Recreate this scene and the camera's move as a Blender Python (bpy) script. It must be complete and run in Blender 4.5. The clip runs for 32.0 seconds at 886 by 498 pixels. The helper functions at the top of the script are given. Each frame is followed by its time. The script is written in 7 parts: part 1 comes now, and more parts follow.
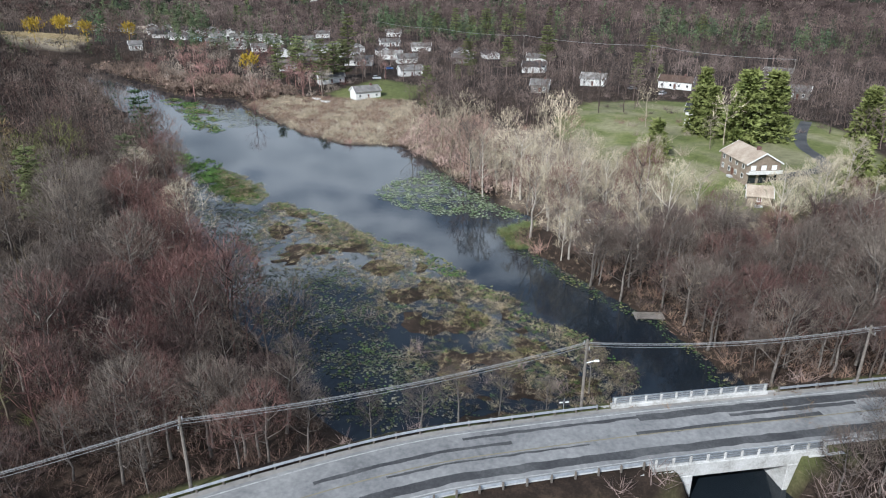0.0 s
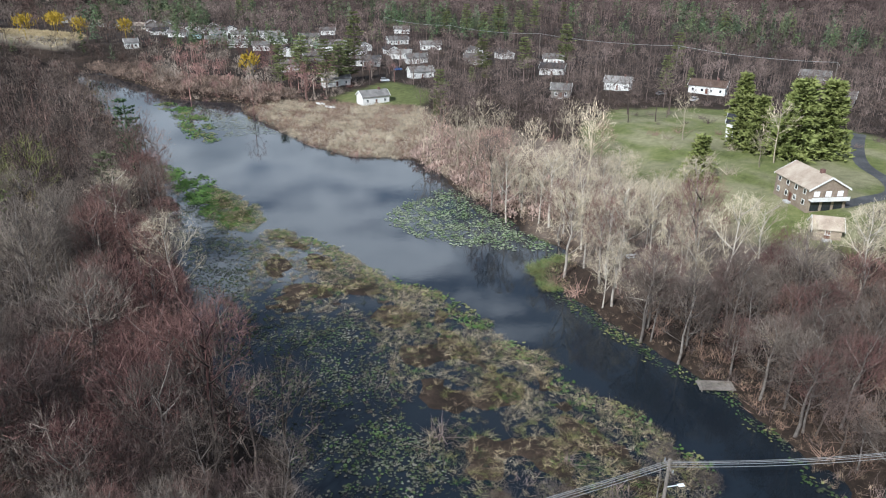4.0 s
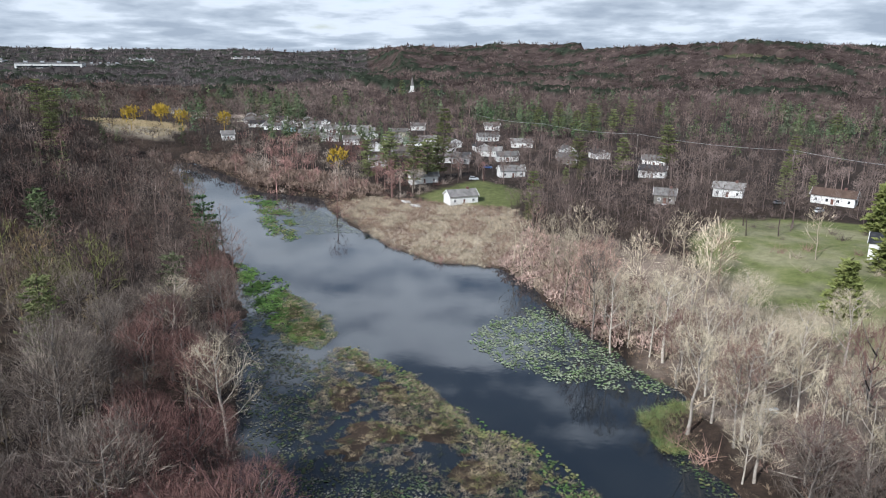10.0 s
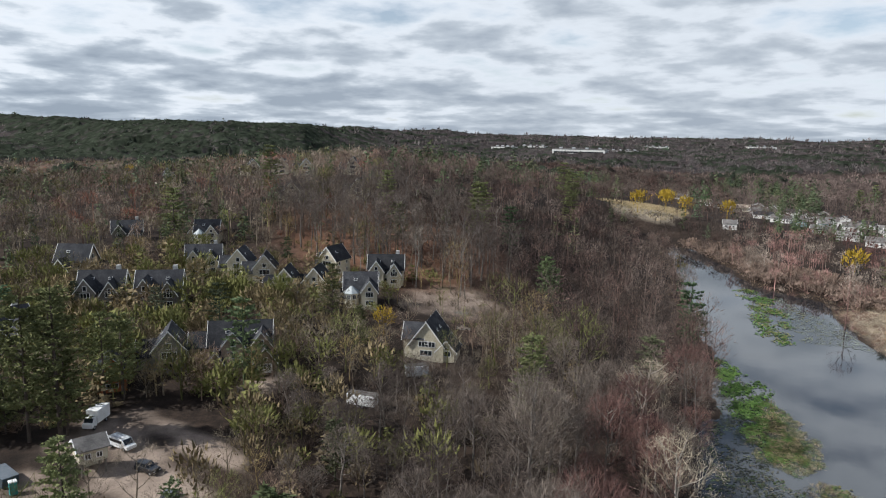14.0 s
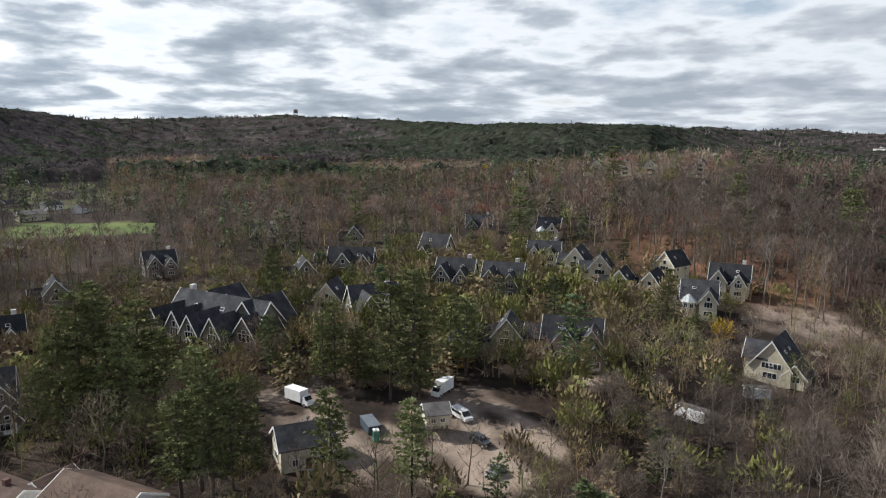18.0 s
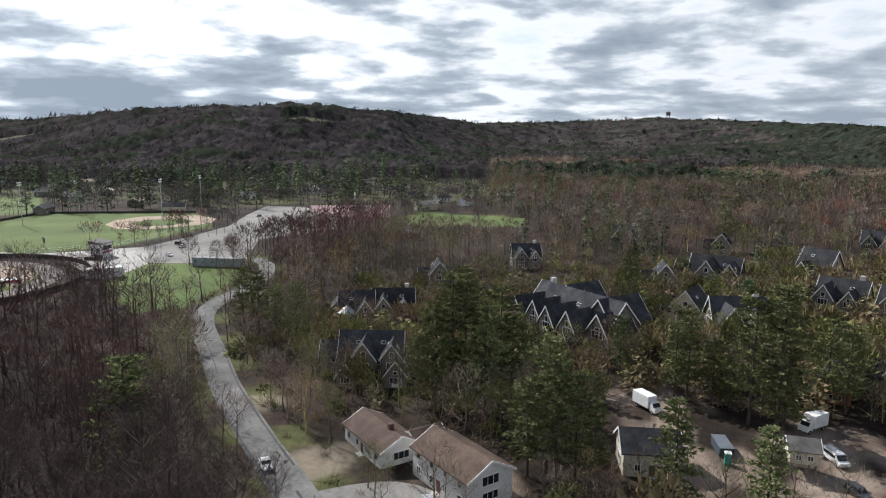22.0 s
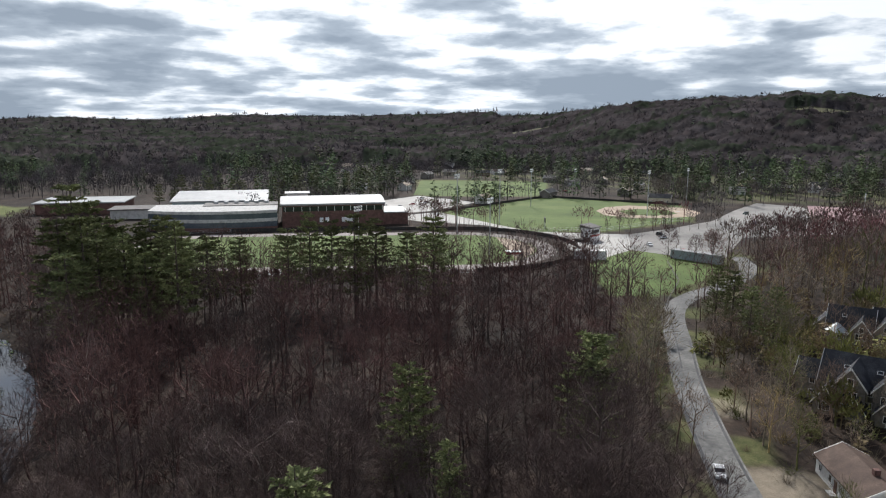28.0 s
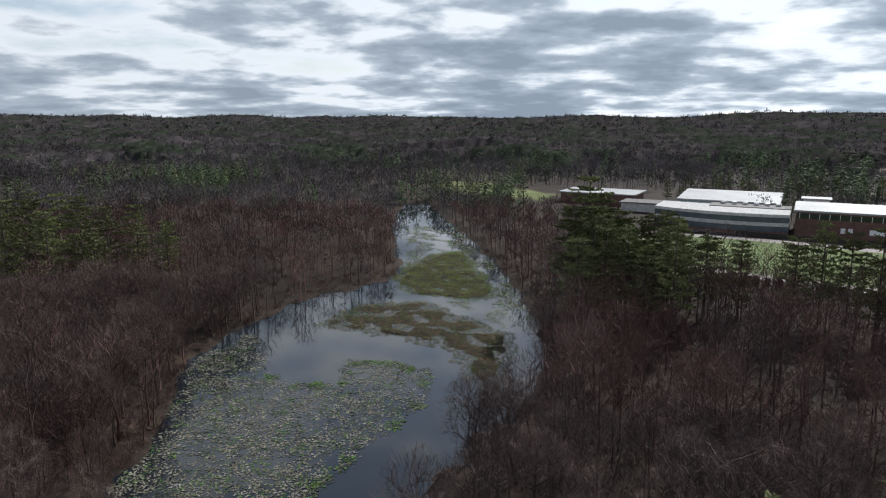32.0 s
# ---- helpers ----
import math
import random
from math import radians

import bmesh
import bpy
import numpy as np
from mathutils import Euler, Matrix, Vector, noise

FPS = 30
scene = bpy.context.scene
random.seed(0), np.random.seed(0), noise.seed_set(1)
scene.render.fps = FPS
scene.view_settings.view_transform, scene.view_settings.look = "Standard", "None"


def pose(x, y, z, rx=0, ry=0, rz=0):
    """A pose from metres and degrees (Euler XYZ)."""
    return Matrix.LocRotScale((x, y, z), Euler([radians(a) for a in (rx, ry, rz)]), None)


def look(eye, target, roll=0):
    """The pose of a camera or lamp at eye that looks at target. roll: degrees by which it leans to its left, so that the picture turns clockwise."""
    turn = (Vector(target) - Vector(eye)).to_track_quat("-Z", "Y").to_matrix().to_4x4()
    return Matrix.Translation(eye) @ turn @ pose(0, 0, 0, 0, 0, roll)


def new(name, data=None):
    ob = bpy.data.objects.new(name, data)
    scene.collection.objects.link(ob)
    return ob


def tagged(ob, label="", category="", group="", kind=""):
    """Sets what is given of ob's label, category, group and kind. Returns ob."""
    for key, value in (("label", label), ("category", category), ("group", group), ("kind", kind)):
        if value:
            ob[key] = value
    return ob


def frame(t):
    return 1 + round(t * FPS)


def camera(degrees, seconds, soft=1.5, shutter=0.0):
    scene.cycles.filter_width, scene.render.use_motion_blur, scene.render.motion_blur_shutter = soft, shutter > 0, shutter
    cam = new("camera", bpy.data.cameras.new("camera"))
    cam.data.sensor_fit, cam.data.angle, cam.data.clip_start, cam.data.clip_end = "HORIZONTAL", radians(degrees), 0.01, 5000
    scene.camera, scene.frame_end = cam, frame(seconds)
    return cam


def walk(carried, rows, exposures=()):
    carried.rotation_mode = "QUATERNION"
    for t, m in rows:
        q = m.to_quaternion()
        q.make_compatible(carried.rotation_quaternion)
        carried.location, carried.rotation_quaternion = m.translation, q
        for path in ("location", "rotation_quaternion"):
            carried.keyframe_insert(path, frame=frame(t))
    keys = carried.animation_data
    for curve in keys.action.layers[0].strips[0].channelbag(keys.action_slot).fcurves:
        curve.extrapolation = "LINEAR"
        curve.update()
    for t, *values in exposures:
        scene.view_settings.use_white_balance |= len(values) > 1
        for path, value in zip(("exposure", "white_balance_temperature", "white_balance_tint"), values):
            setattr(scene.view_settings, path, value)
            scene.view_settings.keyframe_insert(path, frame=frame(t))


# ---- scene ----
cam = camera(64.98, 32.0, soft=1.15)
PATH = [
    (0, (13.68, 17.48, 49.81), (-4.70, 108.05, 11.61), 0.26),
    (0.5, (13.25, 19.54, 49.80), (-5.13, 110.12, 11.62), 0.20),
    (1, (12.80, 21.64, 49.79), (-5.58, 112.23, 11.63), 0.11),
    (1.5, (12.31, 23.81, 49.83), (-6.07, 114.39, 11.66), 0.11),
    (2, (11.74, 26.00, 49.84), (-6.56, 116.63, 11.75), -0.01),
    (2.5, (11.17, 28.24, 49.88), (-7.08, 118.88, 11.77), -0.02),
    (4.5, (6.12, 38.09, 50.40), (-13.96, 127.78, 10.99), 0.79),
    (5, (5.54, 40.35, 50.33), (-17.90, 129.22, 10.93), 0.81),
    (5.5, (4.94, 42.48, 50.26), (-20.60, 130.80, 10.92), 0.87),
    (6, (4.42, 44.32, 50.23), (-22.89, 131.96, 10.56), 0.86),
    (6.5, (3.98, 45.86, 50.17), (-24.54, 132.20, 8.56), 0.86),
    (7, (3.60, 47.31, 50.31), (-25.57, 132.25, 6.33), 0.85),
    (7.5, (3.15, 48.49, 50.33), (-26.06, 133.42, 6.35), 0.76),
    (8, (2.68, 49.60, 50.33), (-26.57, 134.73, 6.77), 0.73),
    (8.5, (2.18, 50.59, 50.25), (-27.34, 136.57, 8.59), 0.71),
    (9, (1.70, 51.48, 50.04), (-28.49, 139.41, 13.22), 0.70),
    (9.5, (1.27, 52.15, 50.03), (-29.47, 141.75, 18.01), 0.66),
    (10, (0.98, 52.60, 50.13), (-30.27, 143.65, 23.03), 0.62),
    (10.5, (0.79, 52.90, 50.24), (-30.91, 145.13, 28.13), 0.57),
    (11, (0.41, 53.34, 50.22), (-31.59, 146.54, 33.18), 0.50),
    (11.5, (-0.13, 53.62, 50.16), (-36.53, 145.45, 34.55), 0.58),
    (12, (-0.51, 54.03, 50.11), (-54.63, 136.65, 34.47), 0.73),
    (12.5, (-0.51, 54.38, 50.22), (-69.02, 125.50, 34.45), 1.05),
    (13, (-0.45, 54.47, 50.24), (-76.82, 117.01, 34.21), 1.09),
    (13.5, (-0.38, 54.42, 50.25), (-81.19, 111.08, 34.12), 1.08),
    (14, (-0.30, 54.38, 50.26), (-84.54, 105.77, 34.05), 1.00),
    (14.5, (-0.22, 54.33, 50.29), (-87.54, 100.25, 33.95), 0.93),
    (16.5, (0.20, 54.34, 50.44), (-95.20, 79.16, 33.64), 0.65),
    (17, (0.22, 54.33, 50.41), (-96.55, 73.15, 33.61), 0.59),
    (17.5, (0.26, 54.33, 50.33), (-97.50, 67.06, 33.57), 0.50),
    (18, (0.29, 54.31, 50.18), (-98.11, 60.78, 33.55), 0.53),
    (18.5, (0.29, 54.27, 50.04), (-98.33, 54.35, 33.46), 0.61),
    (19, (0.26, 54.20, 49.95), (-98.16, 48.00, 33.40), 0.60),
    (19.5, (0.25, 54.14, 49.84), (-97.59, 41.67, 33.32), 0.62),
    (20, (0.29, 54.12, 49.77), (-96.55, 35.44, 33.26), 0.60),
    (20.5, (0.32, 54.13, 49.73), (-95.13, 29.29, 33.20), 0.52),
    (21, (0.33, 54.14, 49.69), (-93.32, 23.25, 33.11), 0.50),
    (21.5, (0.33, 54.13, 49.65), (-91.15, 17.31, 33.06), 0.53),
    (22, (0.35, 54.14, 49.61), (-88.56, 11.53, 32.91), 0.58),
    (22.5, (0.35, 54.14, 49.57), (-85.63, 5.92, 32.81), 0.60),
    (23, (0.38, 54.19, 49.53), (-82.26, 0.45, 32.71), 0.57),
    (23.5, (0.34, 54.23, 49.53), (-78.53, -4.88, 32.65), 0.57),
    (24, (0.28, 54.22, 49.51), (-74.45, -10.02, 32.52), 0.58),
    (24.5, (0.20, 54.24, 49.49), (-70.09, -14.81, 32.38), 0.58),
    (25, (0.15, 54.27, 49.49), (-65.76, -18.92, 32.20), 0.60),
    (25.5, (0.12, 54.32, 49.46), (-63.01, -21.26, 32.05), 0.53),
    (27.5, (-0.11, 54.43, 49.70), (-48.01, -31.48, 31.66), 0.19),
    (28, (-0.11, 54.42, 49.69), (-42.76, -34.18, 31.54), 0.13),
    (28.5, (-0.09, 54.41, 49.67), (-36.36, -36.98, 31.45), 0.08),
    (29, (-0.06, 54.39, 49.65), (-29.92, -39.29, 31.39), -0.01),
    (29.5, (-0.02, 54.36, 49.65), (-23.79, -41.02, 31.28), 0.00),
    (30, (0.01, 54.35, 49.67), (-15.17, -42.75, 31.22), 0.01),
    (30.5, (0.03, 54.36, 49.69), (-5.09, -43.79, 31.23), 0.01),
    (31, (0.05, 54.36, 49.71), (4.69, -43.80, 31.18), -0.03),
    (31.5, (0.06, 54.35, 49.71), (14.87, -42.80, 31.16), -0.01),
    (32, (0.05, 54.35, 49.71), (24.59, -40.80, 31.13), 0.07),
]
EXPOSURES = [(0, 0.22, 5650, 7), (8.5, 0.42, 5650, 7), (9.5, 0.32, 5750, 8), (10.5, 0.14, 5700, 9), (11.5, 0.02, 5750, 9), (14.5, 0.12, 6100, 9), (19, 0.2, 6250, 10), (24, 0.16, 6100, 10), (28, 0.12, 6150, 10), (32, 0.0, 6050, 9)]
K = 1.25  # the plan below is drawn at 1 : 1.25
walk(cam, [(t, look(Vector(e) * K, Vector(g) * K, r)) for t, e, g, r in PATH], EXPOSURES)

# ---- world, sun ----
world = bpy.data.worlds.new("sky")
scene.world = world
world.use_nodes = True


class Nodes:
    """A short way to write node trees."""

    def __init__(self, tree):
        self.t = tree
        tree.nodes.clear()

    def add(self, kind, inputs=(), **props):
        n = self.t.nodes.new(kind)
        for k, v in props.items():
            setattr(n, k, v)
        for k, v in dict(inputs).items():
            if isinstance(v, bpy.types.NodeSocket):
                self.t.links.new(v, n.inputs[k])
            else:
                n.inputs[k].default_value = v
        return n

    def math(self, op, a, b=0.0, clamp=False):
        n = self.add("ShaderNodeMath", {0: a, 1: b}, operation=op, use_clamp=clamp)
        return n.outputs[0]

    def ramp(self, fac, stops):
        n = self.add("ShaderNodeValToRGB", {0: fac})
        e = n.color_ramp.elements
        while len(e) < len(stops):
            e.new(0.5)
        for el, (p, c) in zip(e, stops):
            el.position = p
            el.color = (*c, 1) if len(c) == 3 else c
        return n.outputs[0]

    def mix(self, fac, a, b, kind="MIX"):
        n = self.add("ShaderNodeMix", data_type="RGBA", blend_type=kind)
        for k, v in ((0, fac), (6, a), (7, b)):
            if isinstance(v, bpy.types.NodeSocket):
                self.t.links.new(v, n.inputs[k])
            elif k == 0:
                n.inputs[k].default_value = v
            else:
                n.inputs[k].default_value = (*v, 1)
        return n.outputs[2]

    def noise(self, vec, scale, detail=4.0, rough=0.55, warp=0.0):
        n = self.add("ShaderNodeTexNoise", {"Vector": vec, "Scale": scale, "Detail": detail, "Roughness": rough, "Distortion": warp})
        return n.outputs["Fac"]


SUN_EL, SUN_ROT = radians(38), radians(201.7)
w = Nodes(world.node_tree)
sky = w.add("ShaderNodeTexSky", sky_type="NISHITA", sun_disc=False, sun_elevation=SUN_EL, sun_rotation=SUN_ROT)
co = w.add("ShaderNodeTexCoord").outputs["Generated"]
xyz = w.add("ShaderNodeSeparateXYZ", {0: co})
rise = w.math("MAXIMUM", xyz.outputs[2], 0.0)
up = w.math("ADD", rise, 0.13)
flat = w.add("ShaderNodeCombineXYZ", {0: w.math("DIVIDE", xyz.outputs[0], up), 1: w.math("DIVIDE", xyz.outputs[1], up), 2: 3.7}).outputs[0]
round_co = w.add("ShaderNodeVectorMath", {0: co, 1: (1.0, 1.0, 3.4)}, operation="MULTIPLY").outputs[0]
big = w.noise(flat, 0.4, 2.0, 0.5)
mid = w.noise(flat, 2.1, 6.0, 0.52, 0.1)
puff = w.noise(round_co, 7.5, 7.0, 0.52, 0.1)
cover = w.math("ADD", w.math("MULTIPLY", big, 0.4), w.math("ADD", w.math("MULTIPLY", mid, 0.5), w.math("MULTIPLY", puff, 0.65)))
cover = w.math("SUBTRACT", cover, 0.275)
# the gaps between the clouds open towards the zenith
cover = w.math("SUBTRACT", cover, w.math("MINIMUM", w.math("MULTIPLY", w.math("MAXIMUM", w.math("SUBTRACT", rise, 0.27), 0.0), 0.8), 0.35))
low = w.math("MULTIPLY", w.math("MAXIMUM", w.math("SUBTRACT", 0.09, rise), 0.0), 1.1)
cover = w.math("ADD", cover, low)
mask = w.ramp(cover, [(0.30, (0, 0, 0)), (0.45, (1, 1, 1))])
shade = w.ramp(cover, [(0.40, (0.97, 0.98, 1.0)), (0.475, (0.94, 0.955, 0.97)), (0.515, (0.70, 0.745, 0.785)), (0.565, (0.44, 0.495, 0.555)), (0.66, (0.30, 0.35, 0.41))])
hazy = w.add("ShaderNodeHueSaturation", {"Saturation": 0.62, "Color": sky.outputs[0]}).outputs[0]
clear = w.add("ShaderNodeBackground", {0: hazy, 1: 0.115})
toward = w.add("ShaderNodeVectorMath", {0: co, 1: (-0.37, -0.93, 0.25)}, operation="DOT_PRODUCT").outputs["Value"]
glow = w.math("POWER", w.math("MAXIMUM", toward, 0.0), 6.0)
front = w.ramp(cover, [(0.40, (0.84, 0.865, 0.89)), (0.49, (0.76, 0.785, 0.81)), (0.55, (0.58, 0.615, 0.65)), (0.66, (0.40, 0.44, 0.49))])
lit = w.math("MULTIPLY_ADD", toward, 0.9, True)
lit.node.inputs[2].default_value = 0.25
shade = w.mix(lit, front, shade)
# clouds opposite the sun show their sunlit sides higher up
sides = w.math("MULTIPLY", w.math("MULTIPLY", w.math("SUBTRACT", rise, 0.17), 4.0, True), w.math("SUBTRACT", 0.34, toward, True))
cloud = w.add("ShaderNodeBackground", {0: shade, 1: w.math("ADD", w.math("ADD", w.math("MULTIPLY", glow, 0.12), 0.93), sides)})
both = w.add("ShaderNodeMixShader", {0: mask, 1: clear.outputs[0], 2: cloud.outputs[0]})
w.add("ShaderNodeOutputWorld", {0: both.outputs[0]})

sun = new("sun", bpy.data.lights.new("sun", "SUN"))
sun.data.energy, sun.data.angle, sun.data.color = 5.0, radians(0.6), (1.0, 0.95, 0.88)
sun.matrix_world = look((-0.37 * 300, -0.93 * 300, 300 * math.tan(SUN_EL)), (0, 0, 0))

# ---- materials ----
MATS = {}


def mat(name, cols, scale=1.0, rough=0.8, bump=0.0, metal=0.0, vary=0.0, fine=8.0, space="Object", spec=0.3, tint=False, coat=0.0):
    """A material of two or three colours, mixed by noise at two scales. vary: change from object to object; tint: a colour given per plant."""
    if name in MATS:
        return MATS[name]
    m = bpy.data.materials.new(name)
    m.use_nodes = True
    n = Nodes(m.node_tree)
    co = n.add("ShaderNodeTexCoord").outputs[space]
    a = n.noise(co, scale, 5.0, 0.6)
    b = n.noise(co, scale * fine, 3.0, 0.6)
    f = n.math("ADD", n.math("MULTIPLY", a, 0.65), n.math("MULTIPLY", b, 0.35))
    step = 0.30 / max(1, len(cols) - 1)
    c = n.ramp(f, [(0.35 + step * i, k) for i, k in enumerate(cols)])
    if tint:
        t = n.add("ShaderNodeAttribute", attribute_name="tint").outputs["Color"]
        c = n.mix(1.0, c, t, "MULTIPLY")
    if vary:
        r = n.add("ShaderNodeObjectInfo").outputs["Random"]
        v = n.math("ADD", n.math("MULTIPLY", r, 2 * vary), 1 - vary)
        h = n.add("ShaderNodeHueSaturation", {"Hue": n.math("ADD", n.math("MULTIPLY", r, 0.04 * vary), 0.5 - 0.02 * vary), "Value": v, "Color": c})
        c = h.outputs[0]
    s = n.add("ShaderNodeBsdfPrincipled", {"Base Color": c, "Roughness": rough, "Metallic": metal, "Specular IOR Level": spec})
    if coat:
        s.inputs["Coat Weight"].default_value = coat
    if bump:
        bp = n.add("ShaderNodeBump", {"Strength": min(1.0, bump), "Distance": 0.05, "Height": b})
        n.t.links.new(bp.outputs[0], s.inputs["Normal"])
    n.add("ShaderNodeOutputMaterial", {0: s.outputs[0]})
    MATS[name] = m
    return m


# ---- mesh helpers ----
def mesh_of(name, verts, faces, material=None, smooth=False):
    """A mesh from numpy arrays; all faces have the same number of corners."""
    v = np.asarray(verts, np.float32)
    f = np.asarray(faces, np.int32)
    me = bpy.data.meshes.new(name)
    k = f.shape[1]
    me.vertices.add(len(v))
    me.vertices.foreach_set("co", v.ravel())
    me.loops.add(f.size)
    me.loops.foreach_set("vertex_index", f.ravel())
    me.polygons.add(len(f))
    me.polygons.foreach_set("loop_start", np.arange(0, f.size, k, dtype=np.int32))
    if smooth:
        me.polygons.foreach_set("use_smooth", np.ones(len(f), bool))
    me.update(calc_edges=True)
    me.validate()
    if material:
        me.materials.append(material)
    return me


def set_tint(me, rgb):
    a = me.attributes.new("tint", "FLOAT_COLOR", "POINT")
    c = np.ones((len(rgb), 4), np.float32)
    c[:, :rgb.shape[1]] = rgb
    a.data.foreach_set("color", c.ravel())


def part(name, bm, material, parent, label="", kind=""):
    """Link a bmesh (or a mesh) as one mesh object under a thing or a part."""
    if isinstance(bm, bpy.types.Mesh):
        me = bm
    else:
        me = bpy.data.meshes.new(name)
        bm.normal_update()
        bm.to_mesh(me)
        bm.free()
        me.materials.append(material)
    ob = new(name, me)
    ob.parent = parent
    return tagged(ob, label, "", "", kind)


def thing(name, m, label, category, group=""):
    ob = new(name)
    ob.matrix_basis = m
    ob.empty_display_size = 0.3
    return tagged(ob, label, category, group)


def box(bm, x0, y0, z0, x1, y1, z1, m=None):
    c = [(x, y, z) for z in (z0, z1) for y in (y0, y1) for x in (x0, x1)]
    v = [bm.verts.new(m @ Vector(p) if m else p) for p in c]
    for f in ((0, 2, 3, 1), (4, 5, 7, 6), (0, 1, 5, 4), (2, 6, 7, 3), (0, 4, 6, 2), (1, 3, 7, 5)):
        bm.faces.new([v[i] for i in f])
    return v


def boxes(*rows, bevel=0.0):
    bm = bmesh.new()
    for r in rows:
        box(bm, *r)
    if bevel:
        bmesh.ops.bevel(bm, geom=bm.edges[:], offset=bevel, segments=1, affect="EDGES")
    return bm


def prism(bm, outline, depth0, depth1, axis="y"):
    """A prism of an outline in the plane across the axis, from depth0 to depth1."""
    def at(p, d):
        return {"y": (p[0], d, p[1]), "x": (d, p[0], p[1]), "z": (p[0], p[1], d)}[axis]
    a = [bm.verts.new(at(p, depth0)) for p in outline]
    b = [bm.verts.new(at(p, depth1)) for p in outline]
    n = len(outline)
    bm.faces.new(a)
    bm.faces.new(b[::-1])
    for i in range(n):
        bm.faces.new((a[i], b[i], b[(i + 1) % n], a[(i + 1) % n]))
    bmesh.ops.recalc_face_normals(bm, faces=bm.faces[:])
    return bm


def rod(bm, a, b, r0, r1=None, sides=6):
    """A tapered round bar from a to b."""
    a, b = Vector(a), Vector(b)
    r1 = r0 if r1 is None else r1
    q = (b - a).to_track_quat("Z", "Y")
    lo, hi = [], []
    for i in range(sides):
        d = q @ Vector((math.cos(6.28319 * i / sides), math.sin(6.28319 * i / sides), 0))
        lo.append(bm.verts.new(a + d * r0))
        hi.append(bm.verts.new(b + d * r1))
    for i in range(sides):
        j = (i + 1) % sides
        bm.faces.new((lo[i], lo[j], hi[j], hi[i]))
    bm.faces.new(lo[::-1])
    bm.faces.new(hi)
    return bm


# ---- plan ----
WATER = [(-223, 313), (-169, 260), (-122, 210), (-99, 188), (-85, 170), (-72, 150), (-55, 128), (-46, 114), (-36, 104), (-24, 93), (-13, 82),
         (-8, 79), (-1, 83), (6, 86), (14, 89.5), (22, 91), (26, 86), (26.5, 76), (26, 64), (24, 45), (22, 25), (20, 0), (20, -20), (22, -29),
         (23, -41), (17, -55), (14, -81), (21, -117), (32, -152), (52, -205), (76, -258), (108, -330), (122, -330), (104, -250), (82, -197),
         (68, -151), (74, -134), (82, -121), (86, -90), (85, -66), (70, -36), (66, -19), (50, 0), (44, 20), (40, 40), (37.5, 60), (36.5, 78),
         (36.5, 90), (34, 98), (31, 104), (28, 114), (19, 121), (11, 130), (5, 137), (1, 147), (4, 156), (-3, 163), (-10, 170), (-22, 188), (-32, 203),
         (-38, 211), (-54, 208), (-74, 221), (-102, 245), (-120, 268), (-146, 269), (-171, 291), (-212, 318)]
MARSH = [(-54, 152), (-50, 154), (-35, 145), (-24, 137), (-14, 132), (-7, 126), (2, 118), (8, 112), (16, 105), (23, 97), (20, 92), (12, 89), (4, 87),
         (-4, 92), (-9, 100), (-14, 108), (-19, 119), (-27, 124), (-39, 119), (-44, 128), (-52, 148)]
BACK_MARSH = [(71, -96), (67, -116), (50, -124), (43, -116), (24, -101), (21, -89), (20, -66), (27, -70), (34, -86), (49, -92)]
BACK_GRASS = [(66, -143), (70, -165), (66, -190), (57, -198), (44, -165), (31, -134), (41, -129), (58, -131)]
ISLET = [(-78, 177), (-63, 166), (-56, 158), (-56, 152), (-62, 152), (-70, 162)]
REEDS = [(-108, 257), (-74, 222), (-54, 209), (-38, 212), (-36, 224), (-46, 257), (-81, 264), (-105, 270)]
LAWN_EAST = [(6, 236), (14, 258), (36, 264), (62, 258), (85, 220), (80, 172), (54, 152), (36, 158), (22, 176), (12, 198), (6, 218)]
LAWN_BACK = [(-85, 272), (-62, 254), (-46, 262), (-50, 285), (-70, 300)]
FIELD_A = [(-150, -262), (-158, -190), (-165, -184), (-189, -176), (-247, -187), (-283, -232), (-239, -298), (-194, -280)]
FIELD_B = [(-172, -345), (-205, -316), (-246, -308), (-300, -388), (-219, -440)]
DIRT = [(-226, -233), (-219, -216), (-226, -203), (-240, -197), (-256, -195), (-270, -205), (-277, -224), (-257, -244), (-240, -243)]
GREEN_SOUTH = [(-118, -88), (-128, -82), (-142, -87), (-156, -91), (-172, -100), (-176, -112), (-170, -134), (-158, -140), (-140, -128)]
GREEN_WEST = [(-300, -116), (-318, -56), (-352, -66), (-348, -126)]
PARKING = [(-168, -138), (-176, -118), (-186, -112), (-226, -140), (-264, -131), (-292, -122), (-300, -150), (-338, -200), (-330, -222), (-293, -204), (-252, -180), (-215, -170), (-190, -166)]
TENNIS = [(-300, -165), (-322, -132), (-376, -163), (-346, -202)]
LOT_WEST = [(-110, -262), (-148, -268), (-188, -292), (-172, -338), (-120, -310)]
GOLF = [(44, -336), (70, -356), (131, -404), (122, -442), (82, -425), (36, -362)]
TAN_FIELD = [(-345, 400), (-336, 378), (-270, 326), (-248, 345), (-262, 376), (-290, 400)]
ROAD = [(170, 150), (110, 116), (75, 100.5), (50, 91), (37.5, 86.2), (24, 81), (12, 76), (0, 70.3), (-14, 60.5), (-30, 47), (-46, 29), (-60, 10), (-67, 0), (-76, -13),
        (-90, -32), (-104, -48.5), (-117, -64), (-127, -73), (-139, -79), (-153, -83), (-168, -89), (-182, -99), (-192, -112)]


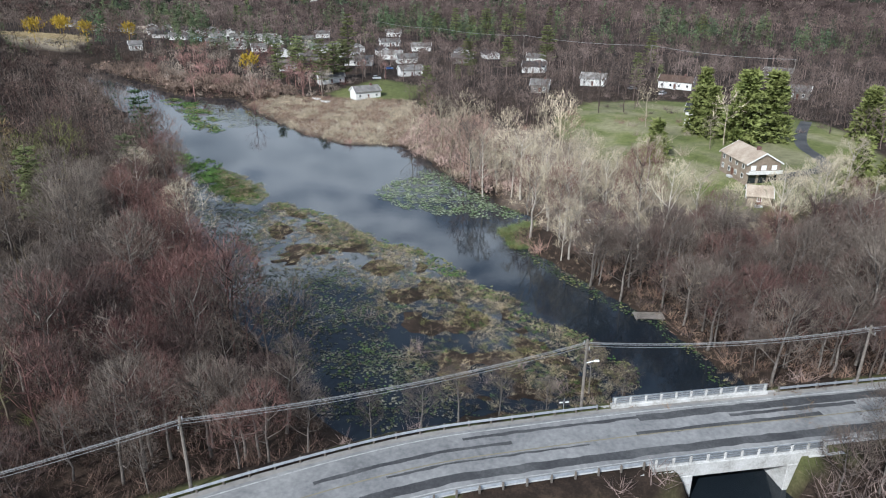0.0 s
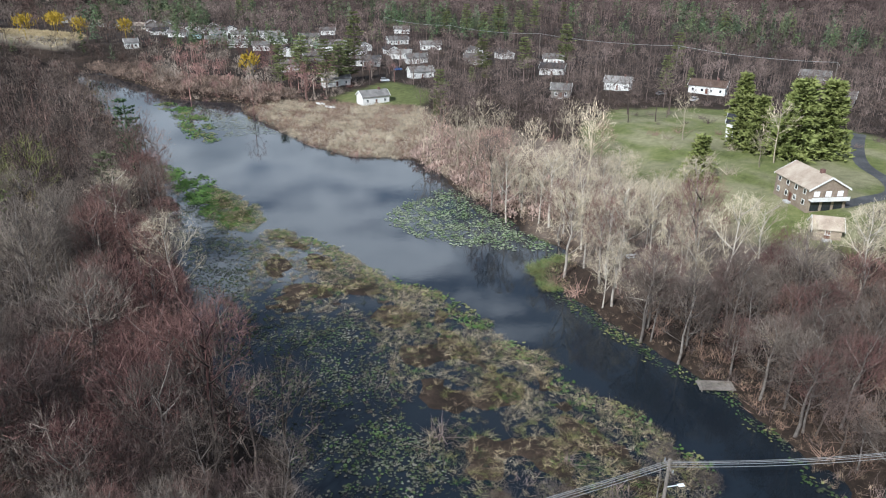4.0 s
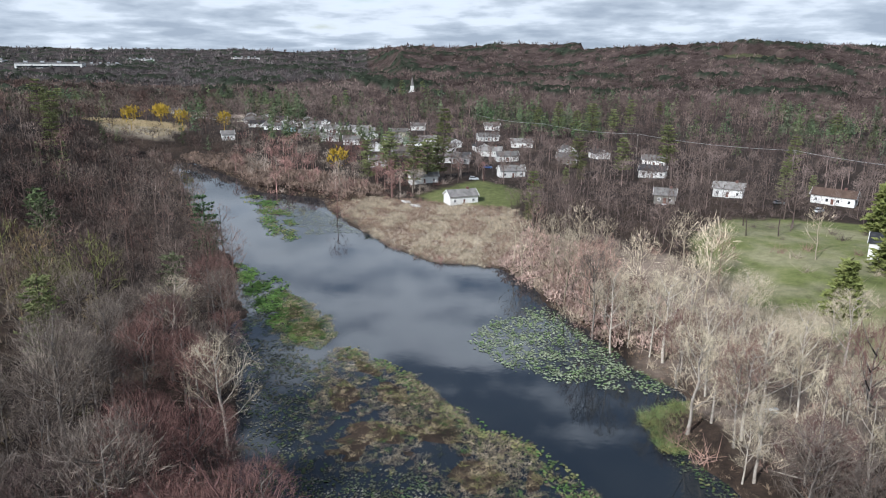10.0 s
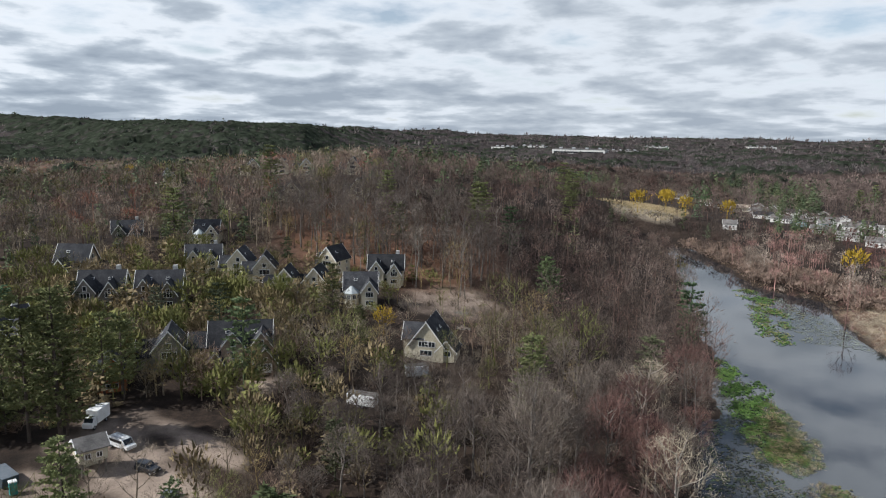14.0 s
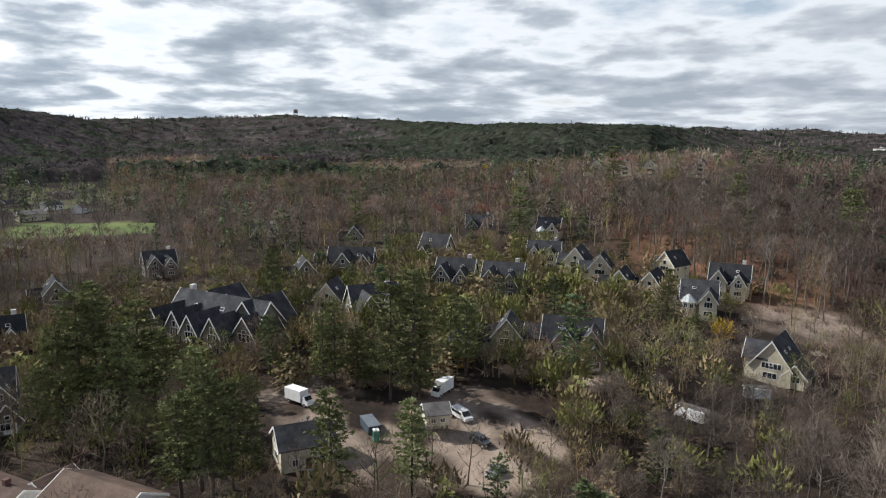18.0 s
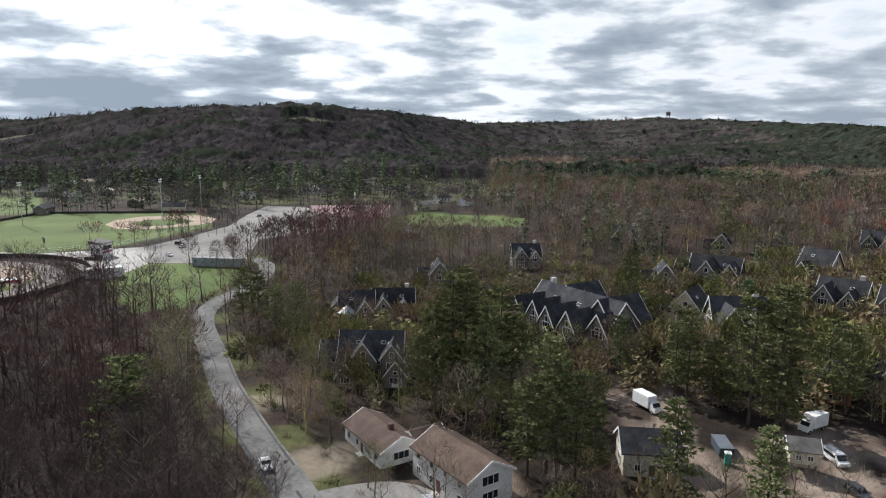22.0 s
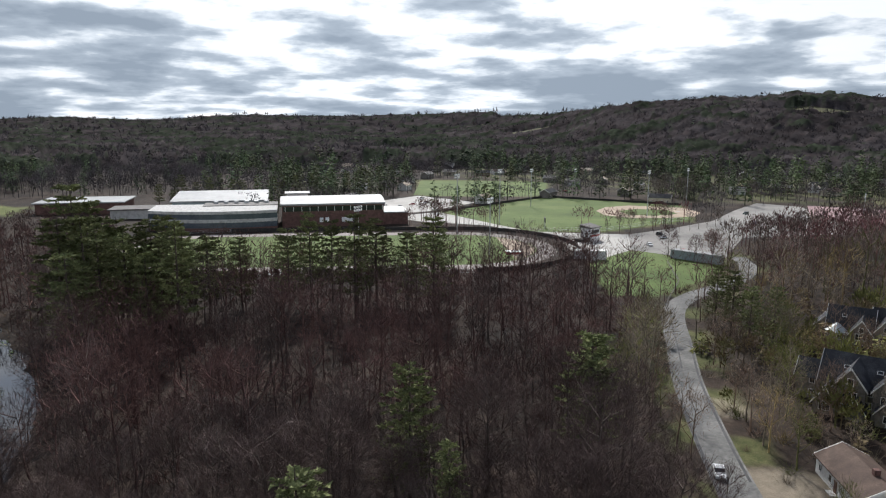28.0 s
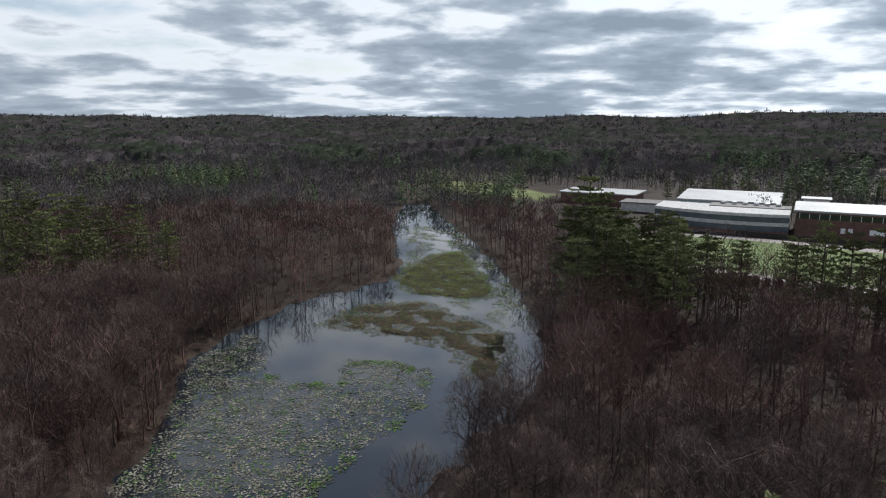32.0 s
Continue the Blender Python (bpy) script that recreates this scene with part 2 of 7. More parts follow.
def inside(p, poly):
    x, y = p[:, 0], p[:, 1]
    r = np.zeros(len(p), bool)
    n = len(poly)
    for i in range(n):
        x0, y0 = poly[i]
        x1, y1 = poly[(i + 1) % n]
        if y0 == y1:
            continue
        r ^= ((y0 > y) != (y1 > y)) & (x < (x1 - x0) * (y - y0) / (y1 - y0) + x0)
    return r


def line_dist(p, line, closed=False):
    d = np.full(len(p), 1e9)
    n = len(line)
    for i in range(n if closed else n - 1):
        a = np.array(line[i], float)
        e = np.array(line[(i + 1) % n], float) - a
        t = np.clip(((p - a) @ e) / (e @ e), 0, 1)
        d = np.minimum(d, np.hypot(*(p - a - t[:, None] * e).T))
    return d


def signed(p, poly):
    d = line_dist(p, poly, True)
    return np.where(inside(p, poly), -d, d)


def step(x, a, b):
    t = np.clip((x - a) / (b - a), 0, 1)
    return t * t * (3 - 2 * t)


RNG = np.random.default_rng(7)
WAVES = [(RNG.uniform(0, 6.28), RNG.uniform(0, 6.28)) for _ in range(24)]


def ripple(p, size, k=0):
    """Smooth random relief from -1 to 1 with bumps of about that size."""
    s = np.zeros(len(p))
    for i in range(6):
        a, ph = WAVES[(i + 6 * k) % 24]
        q = 6.28 / size * (0.7 + 0.13 * i)
        s += np.sin(q * (p[:, 0] * math.cos(a) + p[:, 1] * math.sin(a)) + ph)
    return s / 3.2


EYE = np.array((0.0, 54.0))
# the skyline: bearing to the left of north, elevation, distance of the ridge
RIDGE = [(-60, 0.6, 2000), (-20, 0.8, 1500), (-13, 0.95, 1400), (-4, 1.2, 1300), (2, 0.85, 1400), (11, 0.35, 1700), (18, 0.5, 1500), (22.5, 0.45, 1500), (26, 0.0, 3000), (50, 0.0, 3500),
         (58, 0.2, 3300), (64, 0.3, 2600), (70, 0.7, 1500), (76, 0.9, 1300), (84, 0.66, 1500), (92, 1.0, 2600), (99, 1.22, 2800), (106, 0.9, 2800), (113, 0.75, 1800),
         (120, 1.7, 1250), (127, 2.1, 1150), (135, 1.9, 1150), (141, 1.3, 1250), (146, 0.6, 1700), (156, 0.35, 2500), (165, 0.4, 2600), (171, 0.15, 2800), (187, 0.0, 3200),
         (205, 0.0, 3400), (226, 0.1, 3200), (260, 0.5, 2500), (300, 0.6, 2000)]


def height(p):
    p = np.asarray(p, float).reshape(-1, 2)
    d = p - EYE
    r = np.hypot(d[:, 0], d[:, 1])
    az = np.degrees(np.arctan2(-d[:, 0], d[:, 1]))
    az = np.where(az < -60, az + 360, az)
    el = np.interp(az, [q[0] for q in RIDGE], [q[1] for q in RIDGE])
    rr = np.interp(az, [q[0] for q in RIDGE], [q[2] for q in RIDGE])
    crest = 50 + rr * np.tan(np.radians(el)) - 15
    h = 4.0 + 0.4 * ripple(p, 60) * step(r, 30, 120)
    far = step(r, 500, 900)
    h = h + far * (6 + 5 * ripple(p, 420, 1))
    h = h + (crest - h) * step(r, 0.55 * rr, rr) ** 1.3 * 0.999
    h = h + step(r, 0.7 * rr, rr) * (3.5 * ripple(p, 300, 2) + 0.8 * ripple(p, 90, 3)) * (el > 0.5)

    h = h + step(r, 0.6 * rr, rr) * 13 * ripple(p, 620, 1) * (el <= 0.5)

    def hill(x, y, s, top):
        return top * np.exp(-((p[:, 0] - x) ** 2 + (p[:, 1] - y) ** 2) / (2 * s * s))
    h = h + hill(-330, 235, 85, 24) + hill(-250, 190, 45, 7) + hill(-420, 120, 90, 12) + hill(60, 200, 45, 4) + hill(40, 330, 60, 3) + hill(-190, 110, 40, 3)
    flatten = np.maximum.reduce([step(-signed(p, poly), -14, -3) for poly in (FIELD_A, FIELD_B, PARKING, GREEN_WEST, GREEN_SOUTH, TENNIS, LOT_WEST)] + [step(-np.hypot(p[:, 0] + 75, p[:, 1] + 190), -125, -110)])
    h = h + (4.0 - h) * flatten
    near = r < 520
    if near.any():
        q = p[near]
        hh = h[near]
        sd = signed(q, WATER) + 1.6 * ripple(q, 17, 1) + 0.7 * ripple(q, 5, 2)
        bank = np.interp(sd, [-6, -2, 0, 2, 8, 30, 60], [-1.6, -0.8, -0.05, 0.35, 1.0, 2.4, 4.0])
        hh = np.where(sd < 60, np.minimum(hh, bank + (hh - 4) * step(sd, 10, 60)), hh)
        rd = line_dist(q, ROAD)
        hh = np.where(sd > -0.5, hh + (4.02 - hh) * (1 - step(rd, 5.6, 11)), hh)
        bridge = (np.abs(q[:, 0] - 31.5) < 6.5) & (np.abs(q[:, 1] - 84) < 14)
        hh = np.where(bridge, np.minimum(hh, np.interp(np.abs(q[:, 0] - 31.5), [0, 4.2, 6.0], [-1.5, -0.6, 4.0])), hh)
        for poly, top in ((MARSH, -0.02), (ISLET, 0.08), (BACK_MARSH, 0.06), (BACK_GRASS, 0.12), (REEDS, 0.35)):
            e = step(-signed(q, poly), -1.0, 2.0)
            lump = top + 0.22 * ripple(q, 9, 3) + 0.10 * ripple(q, 3.5, 0)
            hh = np.maximum(hh, e * lump - (1 - e) * 1.0)
        h[near] = hh
    return h


def ground_at(x, y):
    return float(height([(x, y)])[0])


# ---- ground ----
GRASS_ZONES = [(LAWN_EAST, 0.85), (LAWN_BACK, 0.7), (FIELD_A, 1.0), (FIELD_B, 1.0), (GREEN_SOUTH, 0.95), (GREEN_WEST, 1.0), (GOLF, 0.9)]


def ground_zone(p):
    """Grass, dry reed and bare gravel shares of the ground at each point."""
    g = np.zeros(len(p))
    for poly, k in GRASS_ZONES:
        g = np.maximum(g, k * step(-signed(p, poly) + 1.2 * ripple(p, 9, 2), -1.5, 1.5))
    rd = line_dist(p, ROAD)
    g = np.maximum(g, 0.5 * (1 - step(rd, 5.5, 9.5)) * step(ripple(p, 13) + 0.4 * ripple(p, 4, 1), -0.2, 0.4))
    rr = np.hypot(*(p - EYE).T)
    town = [(-300, -330), (-250, -480), (-330, -620), (-620, -600), (-700, -300), (-560, -130), (-400, -100), (-385, -170), (-300, -240)]
    g = np.maximum(g, 0.45 * step(-signed(p, town), -10, 30) * (ripple(p, 30, 2) > -0.25))
    g = np.maximum(g, 0.3 * (rr > 650) * (ripple(p, 260, 3) > 0.78))
    d = np.zeros(len(p))
    for poly in (REEDS, TAN_FIELD):
        d = np.maximum(d, step(-signed(p, poly), -2, 2))
    d = np.maximum(d, 0.38 * step(-signed(p, LAWN_EAST), -2, 6) * step(ripple(p, 22, 1) + 0.5 * ripple(p, 8, 3), -0.6, 0.6))
    for x, y, s in ((-75, 0, 7), (-71, -3, 6), (-64, 4, 5), (-88, -22, 5), (-58, 18, 5)):
        d = np.maximum(d, 0.55 - 0.55 * step(np.hypot(p[:, 0] - x, p[:, 1] - y) + 2 * ripple(p, 7, 1), s * 0.4, s))
    b = np.zeros(len(p))
    for x, y, s in ((-118, 38, 9), (-88, 66, 9), (-100, 74, 8), (-95, 48, 10), (-110, 64, 11), (-120, 90, 6), (-150, 150, 16), (-97, 62, 6), (-78, 22, 7), (-106, 42, 7)):
        b = np.maximum(b, 0.95 - 0.95 * step(np.hypot(p[:, 0] - x, p[:, 1] - y) + 3 * ripple(p, 9), s * 0.4, s))
    # pinkish litter under the bank trees; its sunlit paleness comes from the bare colour
    east = [(-40, 216), (-25, 196), (-5, 170), (6, 152), (14, 138), (26, 140), (44, 152), (36, 175), (8, 212), (-20, 240)]
    b = np.maximum(b, 0.6 * step(-signed(p, east) + 4 * ripple(p, 12, 1), -2, 5))
    o = 0.8 * step(-np.hypot((p[:, 0] + 205) / 1.4, p[:, 1] - 158) + 6 * ripple(p, 25), -42, -22)
    return g, d, b, o


def build_ground():
    rad = [3.0]
    while rad[-1] < 3900:
        rad.append(rad[-1] + max(1.3, rad[-1] * 0.0125 if rad[-1] < 320 else rad[-1] * 0.03))
    rad = np.array(rad)
    seg = 540
    ang = np.linspace(0, 2 * math.pi, seg, endpoint=False)
    R, A = np.meshgrid(rad, ang, indexing="ij")
    p = np.stack([EYE[0] - R.ravel() * np.sin(A.ravel()), EYE[1] + R.ravel() * np.cos(A.ravel())], 1)
    p = np.vstack([p, [EYE]])
    z = height(p)
    v = np.column_stack([p, z])
    i = np.arange((len(rad) - 1) * seg)
    j = (i // seg) * seg + (i + 1) % seg
    quads = np.column_stack([i, j, j + seg, i + seg])
    c = len(p) - 1
    k = np.arange(seg)
    tris = np.column_stack([np.full(seg, c), (k + 1) % seg, k])
    faces = np.vstack([np.column_stack([quads[:, 0], quads[:, 1], quads[:, 2]]), np.column_stack([quads[:, 0], quads[:, 2], quads[:, 3]]), tris])
    me = mesh_of("ground", v, faces[:, ::-1], None, True)
    g, d, b, o = ground_zone(p)
    set_tint(me, np.column_stack([g, d, b, o]))
    m = bpy.data.materials.new("ground")
    m.use_nodes = True
    n = Nodes(m.node_tree)
    co = n.add("ShaderNodeTexCoord").outputs["Object"]
    attr = n.add("ShaderNodeAttribute", attribute_name="tint")
    zone = n.add("ShaderNodeSeparateColor", {0: attr.outputs["Color"]})
    a, f2, f3 = n.noise(co, 0.05, 5), n.noise(co, 0.6, 5, 0.65), n.noise(co, 4.0, 3, 0.7)
    mixn = n.math("ADD", n.math("MULTIPLY", a, 0.4), n.math("ADD", n.math("MULTIPLY", f2, 0.35), n.math("MULTIPLY", f3, 0.25)))
    # brown leaf litter, darkened further: the shade under the trees is in its colour
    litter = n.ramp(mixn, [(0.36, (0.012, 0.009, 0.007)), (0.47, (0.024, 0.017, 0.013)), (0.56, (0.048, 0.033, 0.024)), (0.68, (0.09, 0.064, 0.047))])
    grass = n.ramp(mixn, [(0.36, (0.065, 0.078, 0.026)), (0.5, (0.135, 0.155, 0.05)), (0.62, (0.22, 0.225, 0.09))])
    dry = n.ramp(mixn, [(0.36, (0.2, 0.165, 0.12)), (0.6, (0.42, 0.36, 0.27))])
    bare = n.ramp(mixn, [(0.36, (0.14, 0.105, 0.084)), (0.6, (0.36, 0.285, 0.225))])
    rust = n.ramp(mixn, [(0.36, (0.09, 0.045, 0.028)), (0.5, (0.19, 0.098, 0.06)), (0.64, (0.3, 0.17, 0.11))])
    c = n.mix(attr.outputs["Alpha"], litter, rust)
    c = n.mix(zone.outputs[0], c, grass)
    c = n.mix(zone.outputs[1], c, dry)
    c = n.mix(zone.outputs[2], c, bare)
    s = n.add("ShaderNodeBsdfPrincipled", {"Base Color": c, "Roughness": 0.95, "Specular IOR Level": 0.15})
    n.t.links.new(n.add("ShaderNodeBump", {"Strength": 0.6, "Distance": 0.15, "Height": f3}).outputs[0], s.inputs["Normal"])
    n.add("ShaderNodeOutputMaterial", {0: s.outputs[0]})
    me.materials.append(m)
    tagged(new("ground", me), "rolling ground of brown leaf litter, mown grass and bare earth", "ground", kind="structure")


build_ground()


def build_water():
    m = bpy.data.materials.new("river_water")
    m.use_nodes = True
    n = Nodes(m.node_tree)
    co = n.add("ShaderNodeTexCoord").outputs["Object"]
    murk = n.ramp(n.noise(co, 0.06, 4), [(0.35, (0.008, 0.012, 0.017)), (0.65, (0.014, 0.018, 0.022))])
    s = n.add("ShaderNodeBsdfPrincipled", {"Base Color": murk, "Roughness": 0.03, "IOR": 1.4, "Specular IOR Level": 0.6})
    hgt = n.math("ADD", n.math("MULTIPLY", n.noise(co, 0.35, 3), 0.6), n.math("MULTIPLY", n.noise(co, 1.6, 2), 0.25))
    n.t.links.new(n.add("ShaderNodeBump", {"Strength": 0.12, "Distance": 0.1, "Height": hgt}).outputs[0], s.inputs["Normal"])
    n.add("ShaderNodeOutputMaterial", {0: s.outputs[0]})
    v = [(-330, -345, 0), (230, -345, 0), (230, 335, 0), (-330, 335, 0)]
    bm = bmesh.new()
    bm.faces.new([bm.verts.new(q) for q in v])
    me = bpy.data.meshes.new("river")
    bm.to_mesh(me)
    bm.free()
    me.materials.append(m)
    tagged(new("river", me), "still dark river water that mirrors the clouds", "water", kind="structure")


build_water()

# ---- plants ----
def unit(v):
    return v / np.linalg.norm(v)


def tube(V, F, pts, radii, sides):
    base = len(V)
    for k, p in enumerate(pts):
        d = unit(pts[min(k + 1, len(pts) - 1)] - pts[max(k - 1, 0)])
        a = unit(np.cross(d, (0.31, 0.95, 0.1)))
        b = np.cross(d, a)
        for i in range(sides):
            q = 6.28319 * i / sides
            V.append(p + radii[k] * (a * math.cos(q) + b * math.sin(q)))
    for k in range(len(pts) - 1):
        for i in range(sides):
            j = (i + 1) % sides
            o = base + k * sides
            F.append((o + i, o + j, o + sides + j))
            F.append((o + i, o + sides + j, o + sides + i))


def sliver(V, F, a, b, wid, rng):
    s = unit(np.cross(b - a, rng.normal(size=3))) * wid * 0.5
    o = len(V)
    V.extend((a - s, a + s, b))
    F.append((o, o + 1, o + 2))


def bare_template(seed, tall, limbs, branches, twigs, subs, thick=1.0, low=0.28, rise=0.9, sides=5, shell=0):
    """Trunk with limbs, and a crown of twigs, of a leafless tree."""
    rng = np.random.default_rng(seed)
    TV, TF, CV, CF = [], [], [], []
    mid, half = np.array((0, 0, 0.62 * tall)), np.array((0.30, 0.30, 0.40)) * tall

    def held(q):
        u = (q - mid) / half
        k = np.linalg.norm(u)
        return q if k < 1 else mid + (q - mid) / k * rng.uniform(0.9, 1.02)
    lean = np.array((*rng.normal(0, 0.05, 2), 1.0))
    spine = [np.zeros(3) - (0, 0, 0.4)]
    for k in range(1, 6):
        spine.append(np.array((lean[0] * k, lean[1] * k, 1.0 * k)) * tall * 0.17 + np.array((*rng.normal(0, 0.12, 2), 0)))
    rad = [0.017 * tall, 0.013 * tall, 0.011 * tall, 0.008 * tall, 0.005 * tall, 0.002 * tall]
    tube(TV, TF, spine, rad, sides)
    for i in range(limbs):
        h = low + (0.85 - low) * (i + rng.uniform(0, 0.8)) / limbs
        k = min(4, int(h / 0.17))
        f = h / 0.17 - k
        root = spine[k] * (1 - f) + spine[k + 1] * f
        az = 2.4 * i + rng.uniform(-0.5, 0.5)
        out = np.array((math.cos(az), math.sin(az), rise * rng.uniform(0.6, 1.7)))
        ln = tall * rng.uniform(0.26, 0.42) * (1.15 - 0.55 * h)
        m1 = root + unit(out) * ln * 0.5
        end = m1 + unit(out + (0, 0, 0.5)) * ln * 0.55
        o = len(TV)
        tube(TV, TF, [root, m1, end], [0.006 * tall, 0.0038 * tall, 0.001 * tall], 3)
        TF.append((k * sides, o, o + 1))
        for b in range(branches):
            s = rng.uniform(0.25, 1.0)
            p = root + (m1 - root) * s * 2 if s < 0.5 else m1 + (end - m1) * (s - 0.5) * 2
            d = unit(unit(out) + rng.normal(0, 0.55, 3) + (0, 0, 0.35))
            q = held(p + d * tall * rng.uniform(0.1, 0.2))
            sliver(CV, CF, p, q, 0.075 * thick, rng)
            for t in range(twigs):
                a = p + (q - p) * rng.uniform(0.3, 1.0)
                e = held(a + unit(d + rng.normal(0, 0.6, 3) + (0, 0, 0.25)) * rng.uniform(0.8, 1.9) * tall / 14) + rng.normal(0, 0.15, 3)
                sliver(CV, CF, a, e, 0.034 * thick, rng)
                for _ in range(subs):
                    a2 = a + (e - a) * rng.uniform(0.3, 0.9)
                    sliver(CV, CF, a2, a2 + unit(e - a + rng.normal(0, 0.7, 3)) * rng.uniform(0.4, 1.0) * tall / 14, 0.024 * thick, rng)
    # the fine outer twigs that round off the crown
    for _ in range(shell):
        u = unit(rng.normal(size=3) * (1, 1, 0.75) + (0, 0, 0.45))
        p = mid + half * u * rng.uniform(0.62, 0.98) + spine[3] * (1, 1, 0)
        d = unit(u * 0.55 + (0, 0, 0.6) + rng.normal(0, 0.4, 3))
        sd = unit(np.cross(d, u + rng.normal(0, 0.3, 3))) * 0.02 * thick
        o = len(CV)
        CV.extend((p - sd, p + sd, p + d * rng.uniform(0.7, 1.7) * tall / 14))
        CF.append((o, o + 1, o + 2))
    return np.array(TV), np.array(TF), np.array(CV), np.array(CF)


def pine_template(seed, tall, whorls, arms, clumps, size=0.55, bottom=0.3, wide=0.23, cone=False):
    """Trunk and needle crown of a conifer with uneven whorls."""
    rng = np.random.default_rng(seed)
    TV, TF, CV, CF = [], [], [], []
    tube(TV, TF, [np.array((0, 0, -0.4)), np.array((0.1, 0, tall * 0.5)), np.array((0, 0.1, tall * 0.98))], [0.016 * tall, 0.01 * tall, 0.002 * tall], 6)
    for k in range(whorls):
        h = bottom + (0.97 - bottom) * (k + rng.uniform(0, 0.6)) / whorls
        s = (h - bottom) / (1 - bottom)
        prof = (1 - s) ** 0.8 if cone else (0.75 + 0.6 * s) * (1 - s) ** 0.6 * 1.1
        for i in range(arms):
            if rng.random() < (0.05 if cone else 0.18):
                continue
            az = 6.283 * i / arms + k * 0.9 + rng.uniform(-0.35, 0.35)
            ln = tall * wide * prof * rng.uniform(0.65, 1.25) + 0.25
            root = np.array((0, 0, h * tall))
            tip = root + np.array((math.cos(az), math.sin(az), rng.uniform(0.0, 0.3) if not cone else rng.uniform(-0.35, 0.05))) * ln
            o = len(TV)
            tube(TV, TF, [root, tip], [0.0028 * tall, 0.0008 * tall], 3)
            TF.append((6, o, o + 1))
            for c in range(clumps):
                p = root + (tip - root) * (0.22 + 0.82 * (c + rng.random()) / clumps) + rng.normal(0, 0.26, 3) * (1, 1, 0.4)
                for _ in range(3):
                    d = unit(np.array((math.cos(az), math.sin(az), 0.25)) + rng.normal(0, 0.7, 3) * (1, 1, 0.45))
                    sd = unit(np.cross(d, rng.normal(size=3)))
                    o = len(CV)
                    z = size * rng.uniform(0.7, 1.4)
                    CV.extend((p - sd * z * 0.42, p + sd * z * 0.42, p + d * z * 1.3))
                    CF.append((o, o + 1, o + 2))
    return np.array(TV), np.array(TF), np.array(CV), np.array(CF)


def tree_kind(name, templates, bark, crown, label, category, group):
    """The first trees of a kind, to be copied; they stand where the first copies are wanted."""
    made = []
    for TV, TF, CV, CF in templates:
        made.append((mesh_of("trunk", TV, TF, bark, True), mesh_of("crown", CV, CF, crown)))

    def plant(x, y, size, turn):
        tm, cm = made[int(turn * 7.3) % len(made)]
        ob = thing(name, pose(x, y, ground_at(x, y) - 0.05, 0, 0, math.degrees(turn)), label, category, group)
        wide = size * (0.82 + 0.4 * ((turn * 5.3) % 1))
        ob.scale = (wide, wide, size * (0.88 + 0.24 * ((turn * 3.7) % 1)))
        part("trunk", tm, None, ob)
        part("crown", cm, None, ob)
        return ob
    return plant


def scatter(name, templates, pos, size, turn, tints, material, label, category="forest", pick=None, zoff=-0.05):
    """Many plants joined into one mesh. templates: (verts, tris) in metres; tints: one colour a plant."""
    n = len(pos)
    if n == 0:
        return None
    pick = np.arange(n) % len(templates) if pick is None else pick
    z = height(pos) + zoff if np.ndim(zoff) == 0 else zoff
    AV, AF, AT = [], [], []
    o = 0
    for k, (V, F, *gain) in enumerate(templates):
        s = np.where(pick == k)[0]
        if not len(s):
            continue
        c, si = np.cos(turn[s])[:, None], np.sin(turn[s])[:, None]
        sc = size[s][:, None]
        x = (V[:, 0] * c - V[:, 1] * si) * sc + pos[s, 0][:, None]
        y = (V[:, 0] * si + V[:, 1] * c) * sc + pos[s, 1][:, None]
        zz = V[:, 2] * sc + z[s][:, None]
        AV.append(np.stack([x, y, zz], -1).reshape(-1, 3))
        AF.append((F[None] + (o + np.arange(len(s)) * len(V))[:, None, None]).reshape(-1, 3))
        AT.append((tints[s][:, None, :] * (gain[0] if gain else np.ones(len(V)))[None, :, None]).reshape(-1, 3))
        o += len(s) * len(V)
    me = mesh_of(name, np.vstack(AV), np.vstack(AF), material)
    set_tint(me, np.vstack(AT))
    return tagged(new(name, me), label, category, kind="stuff")


def join(t):
    TV, TF, CV, CF = t
    gain = np.concatenate([np.full(len(TV), 0.85), np.repeat(np.random.default_rng(len(CV)).uniform(0.65, 1.4, len(CV) // 3 + 1), 3)[:len(CV)]])
    return np.vstack([TV, CV]), np.vstack([TF, CF + len(TV)]), gain


def brush_template(seed, n, high, wide, wid, up=1.0):
    """A clump of upright slivers: a bush, a tuft of reeds, or a far crown."""
    rng = np.random.default_rng(seed)
    V, F = [], []
    for _ in range(n):
        a = np.array((*rng.normal(0, wide * 0.25, 2), 0.0))
        e = a + np.array((*rng.normal(0, wide * 0.5, 2), high * rng.uniform(0.5, 1.1) * up))
        sliver(V, F, a, e, wid * rng.uniform(0.6, 1.4), rng)
    return np.array(V), np.array(F)


